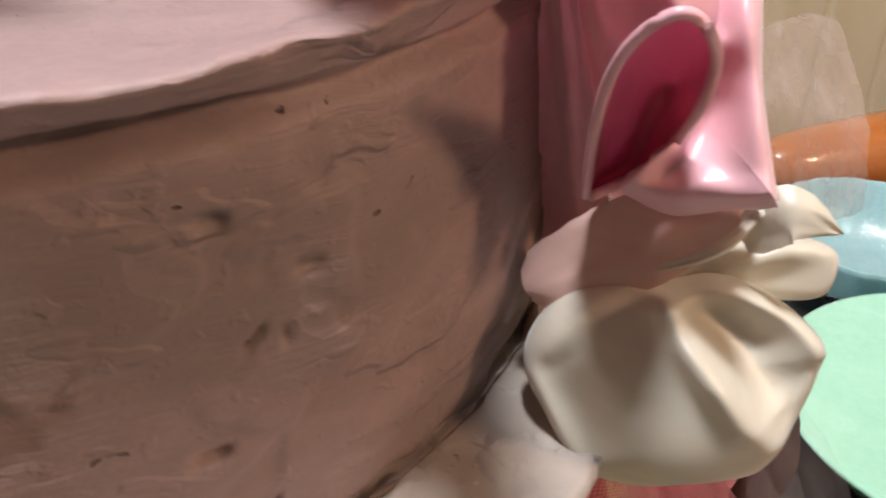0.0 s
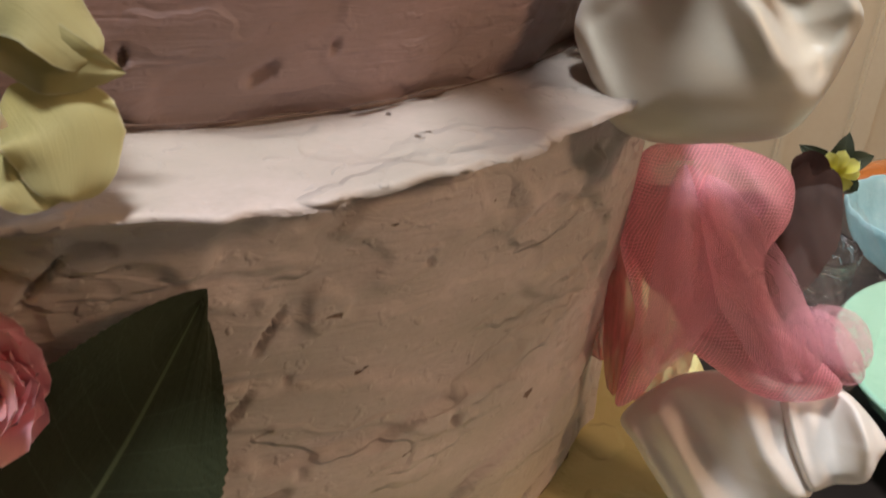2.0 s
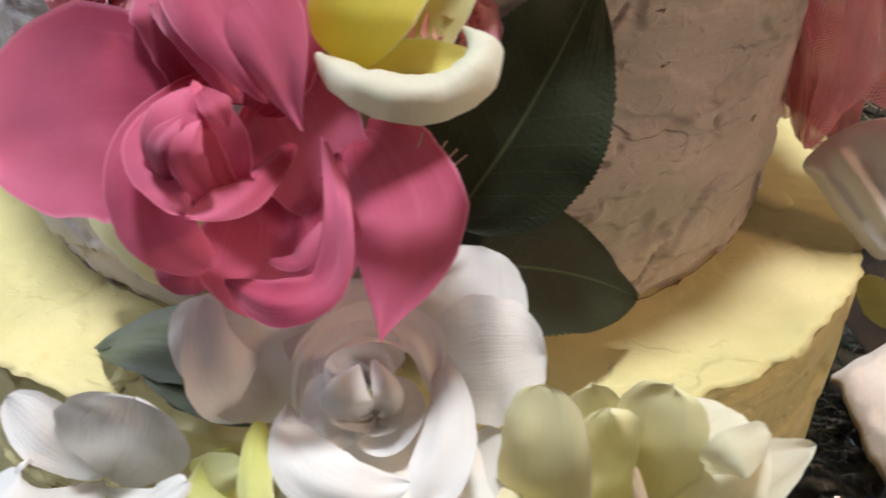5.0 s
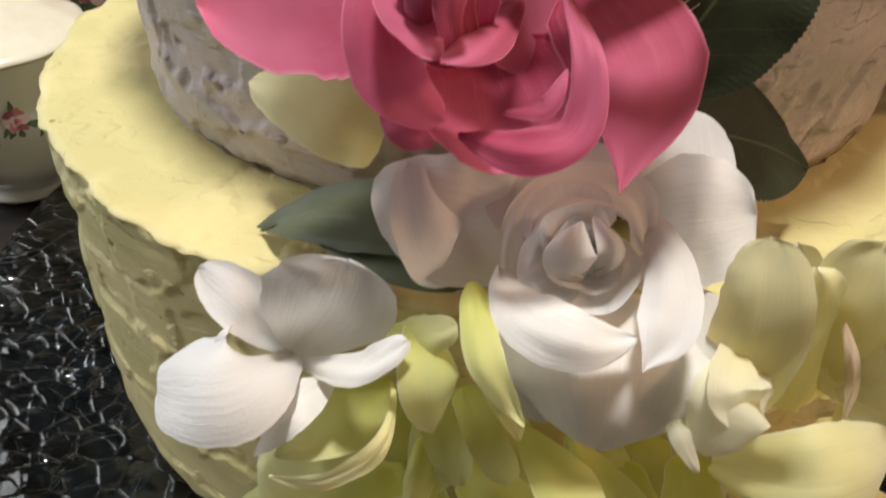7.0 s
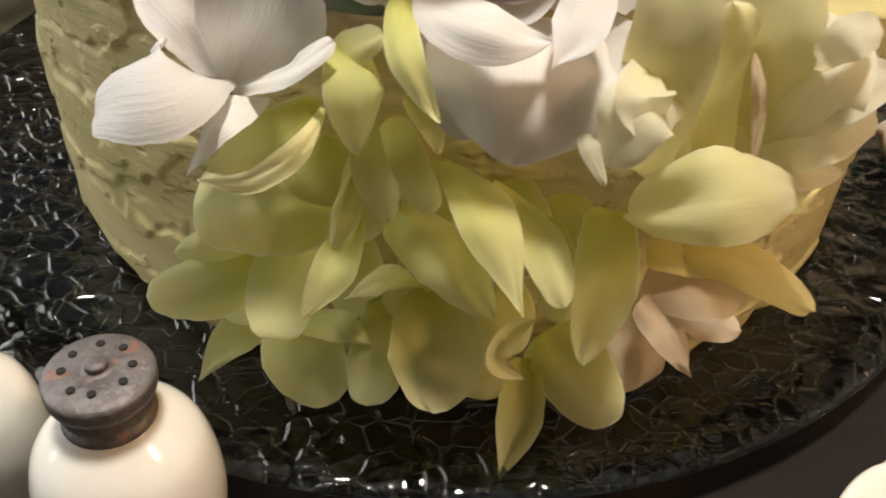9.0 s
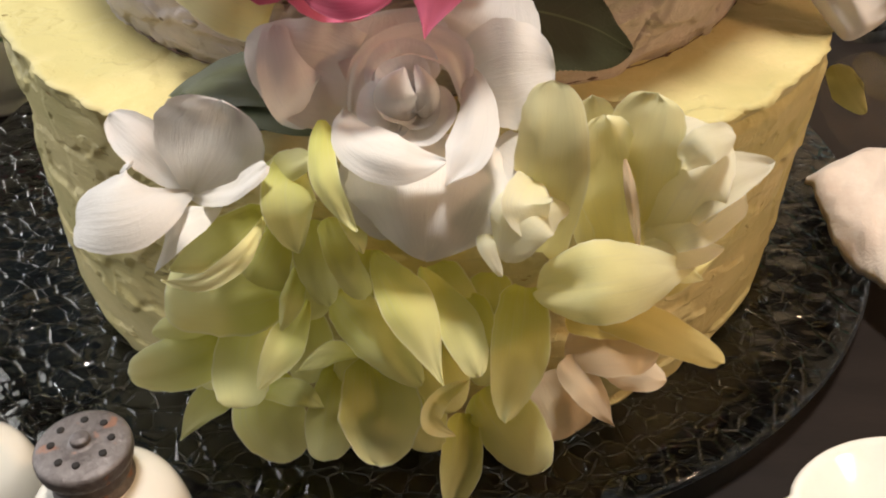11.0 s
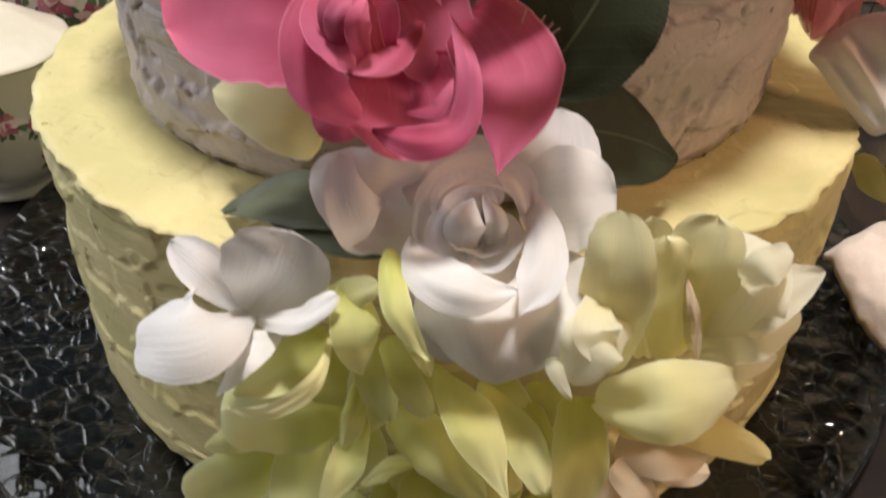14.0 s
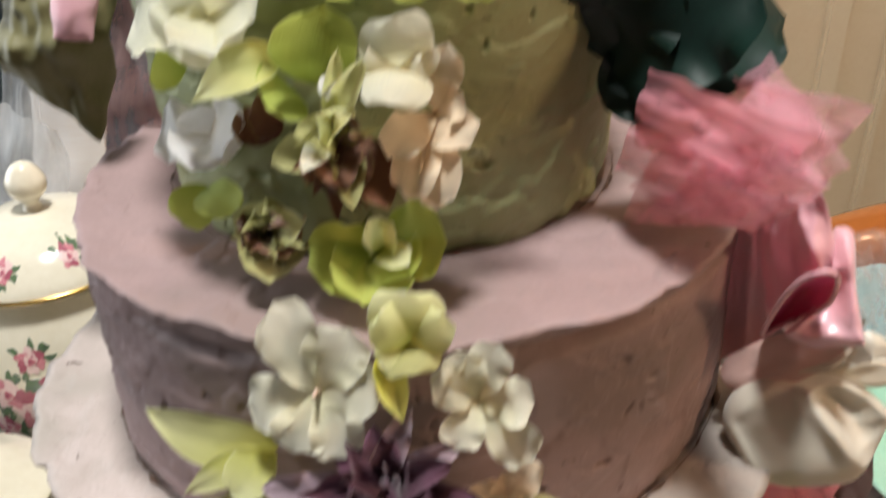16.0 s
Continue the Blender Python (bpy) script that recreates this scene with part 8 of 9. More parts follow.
# crimson piece carrying the shade of the gap beside the loop
cloth("lining", loop, SHADED_SATIN, (0.1049, -0.0263, 0.2834), (0.1158, -0.0330, 0.2626), (0.1084, -0.0235, 0.2409), (0.1054, -0.0203, 0.2487), bulge=0.002, crumple=0.002, out=(-0.18, -0.86, 0.48), seed=4)
cord('hem', [(0.1069, -0.0567, 0.2744), (0.1048, -0.0682, 0.2909), (0.1048, -0.0753, 0.3021), (0.1069, -0.0791, 0.3082), (0.1101, -0.0816, 0.3111), (0.1139, -0.0796, 0.3088), (0.1177, -0.0739, 0.3024), (0.1169, -0.0734, 0.2962), (0.1168, -0.0657, 0.2877), (0.1144, -0.0551, 0.2769), (0.1075, -0.0576, 0.2745)], 0.0008, PINK_SATIN, loop, 10, 1.0)
pocket(loop, [(0.1069, -0.0567, 0.2744), (0.1048, -0.0682, 0.2909), (0.1048, -0.0753, 0.3021), (0.1069, -0.0791, 0.3082), (0.1101, -0.0816, 0.3111), (0.1139, -0.0796, 0.3088), (0.1177, -0.0739, 0.3024), (0.1169, -0.0734, 0.2962), (0.1168, -0.0657, 0.2877), (0.1144, -0.0551, 0.2769)], (0.259, 0.884, -0.388), 0.014, SHADED_SATIN)
flap = thing("satin_ribbon", "blush satin ribbon with an ivory twist under the pink ribbon", "ribbon", (0.1271, -0.0454, 0.2554))
blade(flap, BLUSH_SATIN, [(0.0991, -0.0519, 0.2539), (0.1170, -0.0579, 0.2669), (0.1351, -0.0574, 0.2749)], [0.0111, 0.0152, 0.0057], (-0.14, -0.90, 0.42), cup=0.15, tilt=0.2, tip=0.12, ruffle=0.02, name='strip', seed=706)
blade(flap, IVORY_SATIN, [(0.1178, -0.0623, 0.2638), (0.1263, -0.0655, 0.2697), (0.1336, -0.0619, 0.2748)], [0.0013, 0.0022, 0.0011], (-0.21, -0.89, 0.41), cup=0.5, tip=0.12, ruffle=0.02, name='strip', seed=707)
blade(flap, IVORY_SATIN, [(0.1315, -0.0610, 0.2675), (0.1360, -0.0647, 0.2749), (0.1452, -0.0645, 0.2709)], [0.0057, 0.0088, 0.0004], (-0.29, -0.87, 0.39), cup=0.15, tilt=0.3, tip=0.12, ruffle=0.02, name='strip', seed=708)
pouf = thing("satin_ribbon", "puffed ivory satin ribbon against the mauve tier", "ribbon", (0.1291, -0.0497, 0.2328))
puff("puff", pouf, IVORY_SATIN, [(0.0985, -0.0586, 0.2422), (0.1000, -0.0555, 0.2481), (0.1051, -0.0535, 0.2534), (0.1138, -0.0533, 0.2573), (0.1217, -0.0553, 0.2571), (0.1309, -0.0564, 0.2588), (0.1400, -0.0604, 0.2557), (0.1462, -0.0649, 0.2506), (0.1458, -0.0670, 0.2468), (0.1422, -0.0709, 0.2388), (0.1381, -0.0734, 0.2328), (0.1338, -0.0741, 0.2299), (0.1233, -0.0730, 0.2276), (0.1139, -0.0714, 0.2266), (0.1065, -0.0685, 0.2285), (0.1016, -0.0630, 0.2359)], (-0.20, -0.84, 0.50), 0.014, [([(0.1215, -0.0569, 0.2542), (0.1241, -0.0603, 0.2496), (0.1285, -0.0643, 0.2445), (0.1326, -0.0682, 0.2395), (0.1380, -0.0718, 0.2355)], 0.0032, 0.006), ([(0.1219, -0.0570, 0.2543), (0.1264, -0.0567, 0.2565), (0.1317, -0.0575, 0.2574), (0.1400, -0.0611, 0.2546), (0.1457, -0.0646, 0.2509)], 0.0028, 0.0055), ([(0.1281, -0.0593, 0.2529), (0.1344, -0.0632, 0.2487), (0.1383, -0.0670, 0.2437), (0.1407, -0.0694, 0.2406)], 0.0062, -0.0075), ([(0.0993, -0.0593, 0.2414), (0.1037, -0.0642, 0.2347), (0.1073, -0.0686, 0.2288)], 0.002, 0.003), ([(0.1053, -0.0598, 0.2429), (0.1093, -0.0647, 0.2362), (0.1138, -0.0699, 0.2290)], 0.0045, -0.0035), ([(0.1034, -0.0573, 0.2463), (0.1091, -0.0544, 0.2535), (0.1162, -0.0544, 0.2565)], 0.003, 0.002)])
puff("gather", pouf, IVORY_SATIN, [(0.1002, -0.0439, 0.2557), (0.1086, -0.0445, 0.2582), (0.1227, -0.0474, 0.2589), (0.1353, -0.0483, 0.2624), (0.1461, -0.0510, 0.2620), (0.1514, -0.0536, 0.2598), (0.1494, -0.0566, 0.2539), (0.1419, -0.0558, 0.2523), (0.1295, -0.0529, 0.2523), (0.1149, -0.0504, 0.2506), (0.1040, -0.0482, 0.2501)], (-0.20, -0.84, 0.50), 0.006, [([(0.1218, -0.0507, 0.2529), (0.1225, -0.0491, 0.2559), (0.1267, -0.0481, 0.2593)], 0.0024, 0.004), ([(0.1325, -0.0512, 0.2563), (0.1416, -0.0511, 0.2601), (0.1499, -0.0525, 0.2610)], 0.003, 0.003), ([(0.1021, -0.0460, 0.2529), (0.1113, -0.0463, 0.2562)], 0.003, 0.002)])
tul = thing("tulle_puff", "gathered dusty pink tulle puff on the pink tier", "ribbon", (0.1380, -0.0383, 0.1792))
puff("tulle", tul, PINK_NET, [(0.1187, -0.0251, 0.2023), (0.1259, -0.0233, 0.2082), (0.1387, -0.0256, 0.2095), (0.1526, -0.0308, 0.2062), (0.1540, -0.0366, 0.1968), (0.1491, -0.0410, 0.1874), (0.1543, -0.0490, 0.1759), (0.1672, -0.0575, 0.1666), (0.1576, -0.0583, 0.1614), (0.1473, -0.0557, 0.1617), (0.1319, -0.0490, 0.1669), (0.1252, -0.0534, 0.1568), (0.1189, -0.0543, 0.1528), (0.1206, -0.0476, 0.1648), (0.1217, -0.0431, 0.1729), (0.1168, -0.0336, 0.1870)], (-0.20, -0.84, 0.50), 0.01, [([(0.1167, -0.0330, 0.1880), (0.1203, -0.0388, 0.1796), (0.1221, -0.0437, 0.1720), (0.1199, -0.0539, 0.1538)], 0.0018, 0.004), ([(0.1329, -0.0278, 0.2033), (0.1348, -0.0339, 0.1938), (0.1430, -0.0402, 0.1864), (0.1521, -0.0476, 0.1774)], 0.0022, 0.005), ([(0.1219, -0.0530, 0.1562), (0.1244, -0.0481, 0.1655), (0.1304, -0.0462, 0.1711), (0.1391, -0.0488, 0.1702), (0.1513, -0.0559, 0.1630)], 0.0022, 0.005), ([(0.1253, -0.0267, 0.2022), (0.1278, -0.0358, 0.1878), (0.1291, -0.0446, 0.1733)], 0.005, -0.003), ([(0.1433, -0.0288, 0.2058), (0.1482, -0.0347, 0.1978), (0.1458, -0.0389, 0.1898)], 0.003, 0.003)])
blade(tul, RED_WISP, [(0.1200, -0.0151, 0.1997), (0.1137, -0.0271, 0.1808), (0.1160, -0.0420, 0.1564)], [0.0162, 0.0147, 0.0085], (-0.13, -0.88, 0.45), ruffle=0.1, cup=0.2, name='tulle', seed=801)
blade(tul, RED_WISP, [(0.1330, -0.0182, 0.1916), (0.1290, -0.0329, 0.1690), (0.1272, -0.0472, 0.1481)], [0.0188, 0.0235, 0.0148], (-0.18, -0.86, 0.48), ruffle=0.1, cup=0.15, name='tulle', seed=802)
blade(tul, RED_WISP, [(0.1159, -0.0171, 0.2026), (0.1190, -0.0339, 0.1795), (0.1185, -0.0515, 0.1533)], [0.0086, 0.0096, 0.0048], (-0.14, -0.88, 0.46), ruffle=0.1, cup=0.3, name='tulle', seed=803)
blade(tul, PINK_NET_FINE, [(0.1295, -0.0325, 0.2061), (0.1302, -0.0534, 0.1910), (0.1242, -0.0594, 0.1664)], [0.0069, 0.0163, 0.0067], (-0.20, -0.87, 0.45), ruffle=0.1, cup=0.3, name='tulle', seed=804)
blade(tul, PINK_NET_FINE, [(0.1333, -0.0361, 0.2055), (0.1404, -0.0566, 0.1936), (0.1566, -0.0621, 0.1706)], [0.0057, 0.0162, 0.0137], (-0.27, -0.86, 0.44), ruffle=0.1, cup=0.35, name='tulle', seed=805)
blade(tul, PINK_NET_FINE, [(0.1555, -0.0457, 0.1740), (0.1627, -0.0528, 0.1727), (0.1718, -0.0561, 0.1668)], [0.0120, 0.0142, 0.0048], (-0.34, -0.80, 0.49), ruffle=0.1, cup=0.3, name='tulle', seed=806)
blade(tul, PINK_NET_FINE, [(0.1626, -0.0414, 0.1721), (0.1693, -0.0451, 0.1724), (0.1722, -0.0517, 0.1664)], [0.0086, 0.0111, 0.0073], (-0.35, -0.80, 0.48), ruffle=0.1, cup=0.3, name='tulle', seed=807)
brl = thing("silk_leaf_spray", "dark brown silk leaves behind the pink tulle", "artificial leaves", (0.1485, -0.0547, 0.2012))
blade(brl, BROWN_LEAF, [(0.1618, -0.0220, 0.2048), (0.1590, -0.0332, 0.1906), (0.1496, -0.0423, 0.1734)], [0.0103, 0.0158, 0.0071], (-0.31, -0.85, 0.43), cup=0.04, ruffle=0.12, name='leaf', seed=717)
blade(brl, BROWN_LEAF, [(0.1570, -0.0201, 0.2020), (0.1607, -0.0225, 0.2034), (0.1628, -0.0249, 0.2003)], [0.0044, 0.0088, 0.0044], (-0.32, -0.87, 0.37), cup=0.04, ruffle=0.12, name='leaf', seed=718)
film = thing("organza_ribbon", "stiff sheer organza ribbon ends", "ribbon", (0.1555, -0.0702, 0.1924))
blade(film, FILM, [(0.1609, -0.0264, 0.2008), (0.1653, -0.0420, 0.1841), (0.1638, -0.0541, 0.1590)], [0.0130, 0.0227, 0.0158], (-0.34, -0.81, 0.47), cup=0.35, ruffle=0.12, name='organza', seed=719)
blade(film, FILM, [(0.1598, -0.0292, 0.1916), (0.1636, -0.0441, 0.1760), (0.1707, -0.0535, 0.1627)], [0.0087, 0.0157, 0.0101], (-0.35, -0.80, 0.49), cup=0.4, tilt=0.4, ruffle=0.12, name='organza', seed=720)
blade(film, BEIGE_ORGANZA, [(0.1476, -0.0219, 0.2895), (0.1497, -0.0361, 0.2759), (0.1520, -0.0442, 0.2604)], [0.0169, 0.0184, 0.0142], (-0.40, -0.83, 0.39), cup=0.2, ruffle=0.1, tip=0.12, name='organza', seed=901)
wsat = thing("satin_ribbon", "crumpled white satin ribbon above the yellow tier", "ribbon", (0.1498, -0.0538, 0.1402))
puff("fold", wsat, WHITE_SATIN, [(0.1221, -0.0487, 0.1457), (0.1342, -0.0457, 0.1566), (0.1491, -0.0476, 0.1609), (0.1597, -0.0517, 0.1595), (0.1635, -0.0581, 0.1508), (0.1653, -0.0644, 0.1415), (0.1605, -0.0656, 0.1371), (0.1518, -0.0681, 0.1287), (0.1442, -0.0686, 0.1239), (0.1391, -0.0655, 0.1265), (0.1330, -0.0601, 0.1323), (0.1255, -0.0529, 0.1404)], (-0.25, -0.83, 0.50), 0.009, [([(0.1228, -0.0494, 0.1448), (0.1302, -0.0555, 0.1386), (0.1376, -0.0626, 0.1305), (0.1436, -0.0683, 0.1243)], 0.002, 0.003), ([(0.1359, -0.0502, 0.1500), (0.1442, -0.0576, 0.1421), (0.1547, -0.0668, 0.1322)], 0.0048, -0.005), ([(0.1315, -0.0495, 0.1489), (0.1396, -0.0581, 0.1390), (0.1487, -0.0678, 0.1276)], 0.0022, 0.0035), ([(0.1496, -0.0512, 0.1552), (0.1545, -0.0579, 0.1466), (0.1624, -0.0647, 0.1395)], 0.003, 0.004)])
puff("end", wsat, WHITE_SATIN, [(0.1557, -0.0536, 0.1604), (0.1626, -0.0538, 0.1634), (0.1696, -0.0558, 0.1636), (0.1779, -0.0625, 0.1568), (0.1768, -0.0649, 0.1523), (0.1743, -0.0670, 0.1475), (0.1681, -0.0665, 0.1453), (0.1632, -0.0664, 0.1431), (0.1592, -0.0617, 0.1489)], (-0.25, -0.83, 0.50), 0.006, [([(0.1568, -0.0543, 0.1597), (0.1595, -0.0600, 0.1518), (0.1632, -0.0660, 0.1437)], 0.0015, 0.003), ([(0.1701, -0.0565, 0.1628), (0.1731, -0.0615, 0.1560), (0.1745, -0.0668, 0.1480)], 0.0018, 0.004), ([(0.1659, -0.0569, 0.1599), (0.1689, -0.0660, 0.1466)], 0.003, -0.003)])
oliv = thing("satin_ribbon", "crushed olive ribbon end hanging beside the yellow tier", "ribbon", (0.1570, -0.0655, 0.1122))
blade(oliv, OLIVE_PETAL, [(0.1507, -0.0478, 0.1050), (0.1541, -0.0569, 0.0997), (0.1614, -0.0611, 0.0925)], [0.0073, 0.0108, 0.0036], (-0.31, -0.76, 0.57), cup=0.3, ruffle=0.3, name='ruffle', seed=808)
blade(oliv, GOLD_SHEER, [(0.1567, -0.0495, 0.1091), (0.1634, -0.0582, 0.1062), (0.1690, -0.0617, 0.0993)], [0.0072, 0.0143, 0.0090], (-0.34, -0.76, 0.55), cup=-0.3, ruffle=0.3, name='ruffle', seed=809)
film2 = thing("organza_ribbon", "sheer grey organza ribbon curling beside the yellow tier", "ribbon", (0.1497, -0.0745, 0.1024))
blade(film2, FILM, [(0.1591, -0.0317, 0.0999), (0.1651, -0.0450, 0.0902), (0.1735, -0.0539, 0.0731)], [0.0170, 0.0289, 0.0195], (-0.40, -0.80, 0.46), ruffle=0.15, cup=0.3, name='organza', seed=729)
blade(film2, FILM, [(0.1651, -0.0363, 0.1001), (0.1718, -0.0497, 0.0907), (0.1781, -0.0557, 0.0770)], [0.0097, 0.0192, 0.0146], (-0.41, -0.79, 0.45), ruffle=0.15, cup=0.4, name='organza', seed=730)

# a fuzzy cloth over the edge of the plate
towel = thing("cloth_napkin", "folded cream towelling napkin over the plate edge", "napkin", (0.1755, 0.0020, 0.0200))
cloth("napkin", towel, FUZZY, (0.1723, -0.0009, 0.0220), (0.1761, -0.0503, 0.0220), (0.1935, -0.0903, 0.0220), (0.2495, 0.0535, 0.0220), bulge=0.010, folds=((0.6, 0.006, 1.2, 0.4, 1.6),), out=(0, 0, 1), hem=0.3, crumple=0.003, thick=0.004)

# ---- tulle round the green tier ----
tul2 = thing("tulle_puff", "fanned pink tulle bow behind the green tier", "ribbon", (0.0929, -0.0290, 0.3112))
cloth("tulle", tul2, PINK_NET_FINE, (0.0642, -0.0443, 0.3081), (0.0979, -0.0622, 0.3147), (0.0962, -0.1151, 0.3687), (0.0851, -0.0294, 0.3494), bulge=0.01, folds=((0.3, 0.006, 9, 0.0, 1.4), (0.6, 0.002, 8, 1.0, 1.5)), hem=0.6, crumple=0.004, thick=0.0, out=(-0.29, -0.87, 0.39), seed=31)
cloth("tulle", tul2, PINK_NET_FINE, (0.0644, -0.0475, 0.3207), (0.0902, -0.0791, 0.3223), (0.0924, -0.1182, 0.3571), (0.0981, -0.0498, 0.3602), bulge=0.01, folds=((0.3, 0.006, 9, 1.1, 1.4), (0.6, 0.002, 8, 1.0, 1.5)), hem=0.6, crumple=0.004, thick=0.0, out=(-0.30, -0.87, 0.39), seed=32)
cloth("tulle", tul2, PINK_NET, (0.0613, -0.0450, 0.3250), (0.0959, -0.0578, 0.3160), (0.0887, -0.1083, 0.3603), (0.0667, -0.0527, 0.3574), bulge=0.01, folds=((0.3, 0.006, 9, 2.2, 1.4), (0.6, 0.002, 8, 1.0, 1.5)), hem=0.6, crumple=0.004, thick=0.0, out=(-0.26, -0.89, 0.38), seed=33)
cloth("tulle", tul2, PINK_NET_FINE, (0.0669, -0.0474, 0.3087), (0.0940, -0.0746, 0.3205), (0.0920, -0.1134, 0.3512), (0.0863, -0.0682, 0.3426), bulge=0.01, folds=((0.3, 0.006, 9, 3.3, 1.4), (0.6, 0.002, 8, 1.0, 1.5)), hem=0.6, crumple=0.004, thick=0.0, out=(-0.30, -0.86, 0.43), seed=34)
cloth("lining", tul2, PEACH_CLOTH, (0.0677, -0.0426, 0.3510), (0.0654, -0.0461, 0.3324), (0.0893, -0.0263, 0.3177), (0.0951, -0.0308, 0.3445), bulge=0.004, hem=0.5, out=(-0.24, -0.90, 0.35), seed=35)
dg = thing("satin_bow", "bottle green satin bow at the green tier", "ribbon", (0.0743, -0.0168, 0.3527))
petal(dg, DARK_GREEN, (0.0581, -0.0458, 0.3475), (0.1051, -0.0397, 0.3647), 0.0327, shape='round', bow=0.12, cup=0.3, ruffle=0.2, name='fold', facing=(-0.26, -0.92, 0.54), seed=36)
petal(dg, DARK_GREEN, (0.0588, -0.0449, 0.3504), (0.0882, -0.0570, 0.3836), 0.0342, shape='round', bow=0.12, cup=0.3, ruffle=0.2, name='fold', facing=(-0.24, -0.93, 0.51), seed=37)
petal(dg, DARK_GREEN, (0.0581, -0.0425, 0.3560), (0.0638, -0.0483, 0.3853), 0.0297, shape='round', bow=0.12, cup=0.3, ruffle=0.2, name='fold', facing=(-0.19, -0.95, 0.50), seed=38)
petal(dg, DARK_GREEN, (0.0567, -0.0460, 0.3443), (0.0719, -0.0435, 0.3543), 0.0242, shape='round', bow=0.12, cup=0.3, ruffle=0.2, name='fold', facing=(-0.19, -0.93, 0.58), seed=39)
petal(dg, DARK_GREEN, (0.0568, -0.0474, 0.3513), (0.0906, -0.0273, 0.3486), 0.0233, shape='round', bow=0.12, cup=0.3, ruffle=0.2, name='fold', facing=(-0.22, -0.92, 0.56), seed=40)

# ---- cloths hanging and lying behind the cake ----
os = thing("satin_ribbon", "crushed olive satin ribbon hanging from the top tier", "ribbon", (-0.1261, 0.0300, 0.3406))
cloth("fold", os, OLIVE_SATIN, (-0.1327, 0.0200, 0.3742), (-0.1417, 0.0200, 0.3381), (-0.1106, 0.0200, 0.3129), (-0.0928, 0.0200, 0.3730), out=(0, -1, 0.2), bulge=0.012, folds=((1.5, 0.006, 0.4, 0.6, 1.5),), hem=0.5, crumple=0.004, seed=41)
cloth("lining", os, PINK_SATIN, (-0.1129, 0.0100, 0.3774), (-0.1119, 0.0000, 0.3549), (-0.0995, 0.0000, 0.3537), (-0.0941, 0.0100, 0.3769), out=(0, -1, 0.2), bulge=0.004, hem=0.4, seed=42)
rv = thing("veil", "dusky rose sheer veil hanging behind the cake", "ribbon", (-0.1062, 0.0500, 0.3294))
cloth("veil", rv, ROSE_VEIL, (-0.1120, 0.0500, 0.3714), (-0.1251, 0.0500, 0.2925), (-0.0965, 0.0400, 0.2960), (-0.0766, 0.0400, 0.3723), out=(0, -1, 0.2), bulge=0.006, folds=((1.6, 0.004, 0.1, 0.0, 1.5),), hem=0.3, thick=0.0, seed=43)
cloth("veil", rv, ROSE_VEIL, (-0.1406, 0.0600, 0.2784), (-0.1509, 0.0600, 0.2160), (-0.1263, 0.0500, 0.2148), (-0.1185, 0.0500, 0.2857), out=(0, -1, 0.2), bulge=0.006, folds=((1.6, 0.004, 0.1, 0.0, 1.5),), hem=0.3, thick=0.0, seed=44)
wd = thing("satin_drape", "bright white satin drape behind the tureen", "ribbon", (-0.3078, 0.4000, 0.1599))
cloth("drape", wd, WHITE_SATIN, (-0.3187, 0.4200, 0.2713), (-0.3744, 0.4200, 0.0030), (-0.3098, 0.4150, 0.0030), (-0.2548, 0.4150, 0.2709), out=(0, -1, 0.2), bulge=0.004, folds=((2.0, 0.006, 0.05, 0.0, 1.5),), hem=0.2, seed=45)
wt = thing("tulle_drape", "loose white tulle gathered behind the tureen", "ribbon", (-0.3053, 0.3400, 0.1713))
cloth("tulle", wt, WHITE_NET, (-0.3219, 0.3800, 0.2539), (-0.3847, 0.3800, 0.0516), (-0.3316, 0.3700, 0.0504), (-0.2958, 0.3700, 0.2391), out=(0, -1, 0.2), bulge=0.008, folds=((2.2, 0.006, 0.3, 0.0, 1.5),), hem=0.8, thick=0.0, seed=46)
cloth("tulle", wt, WHITE_NET, (-0.3326, 0.3500, 0.2136), (-0.3743, 0.3500, 0.0030), (-0.3047, 0.3400, 0.0030), (-0.2783, 0.3400, 0.1935), out=(0, -1, 0.2), bulge=0.008, folds=((2.6, 0.006, -0.3, 0.0, 1.5),), hem=0.8, thick=0.0, seed=47)


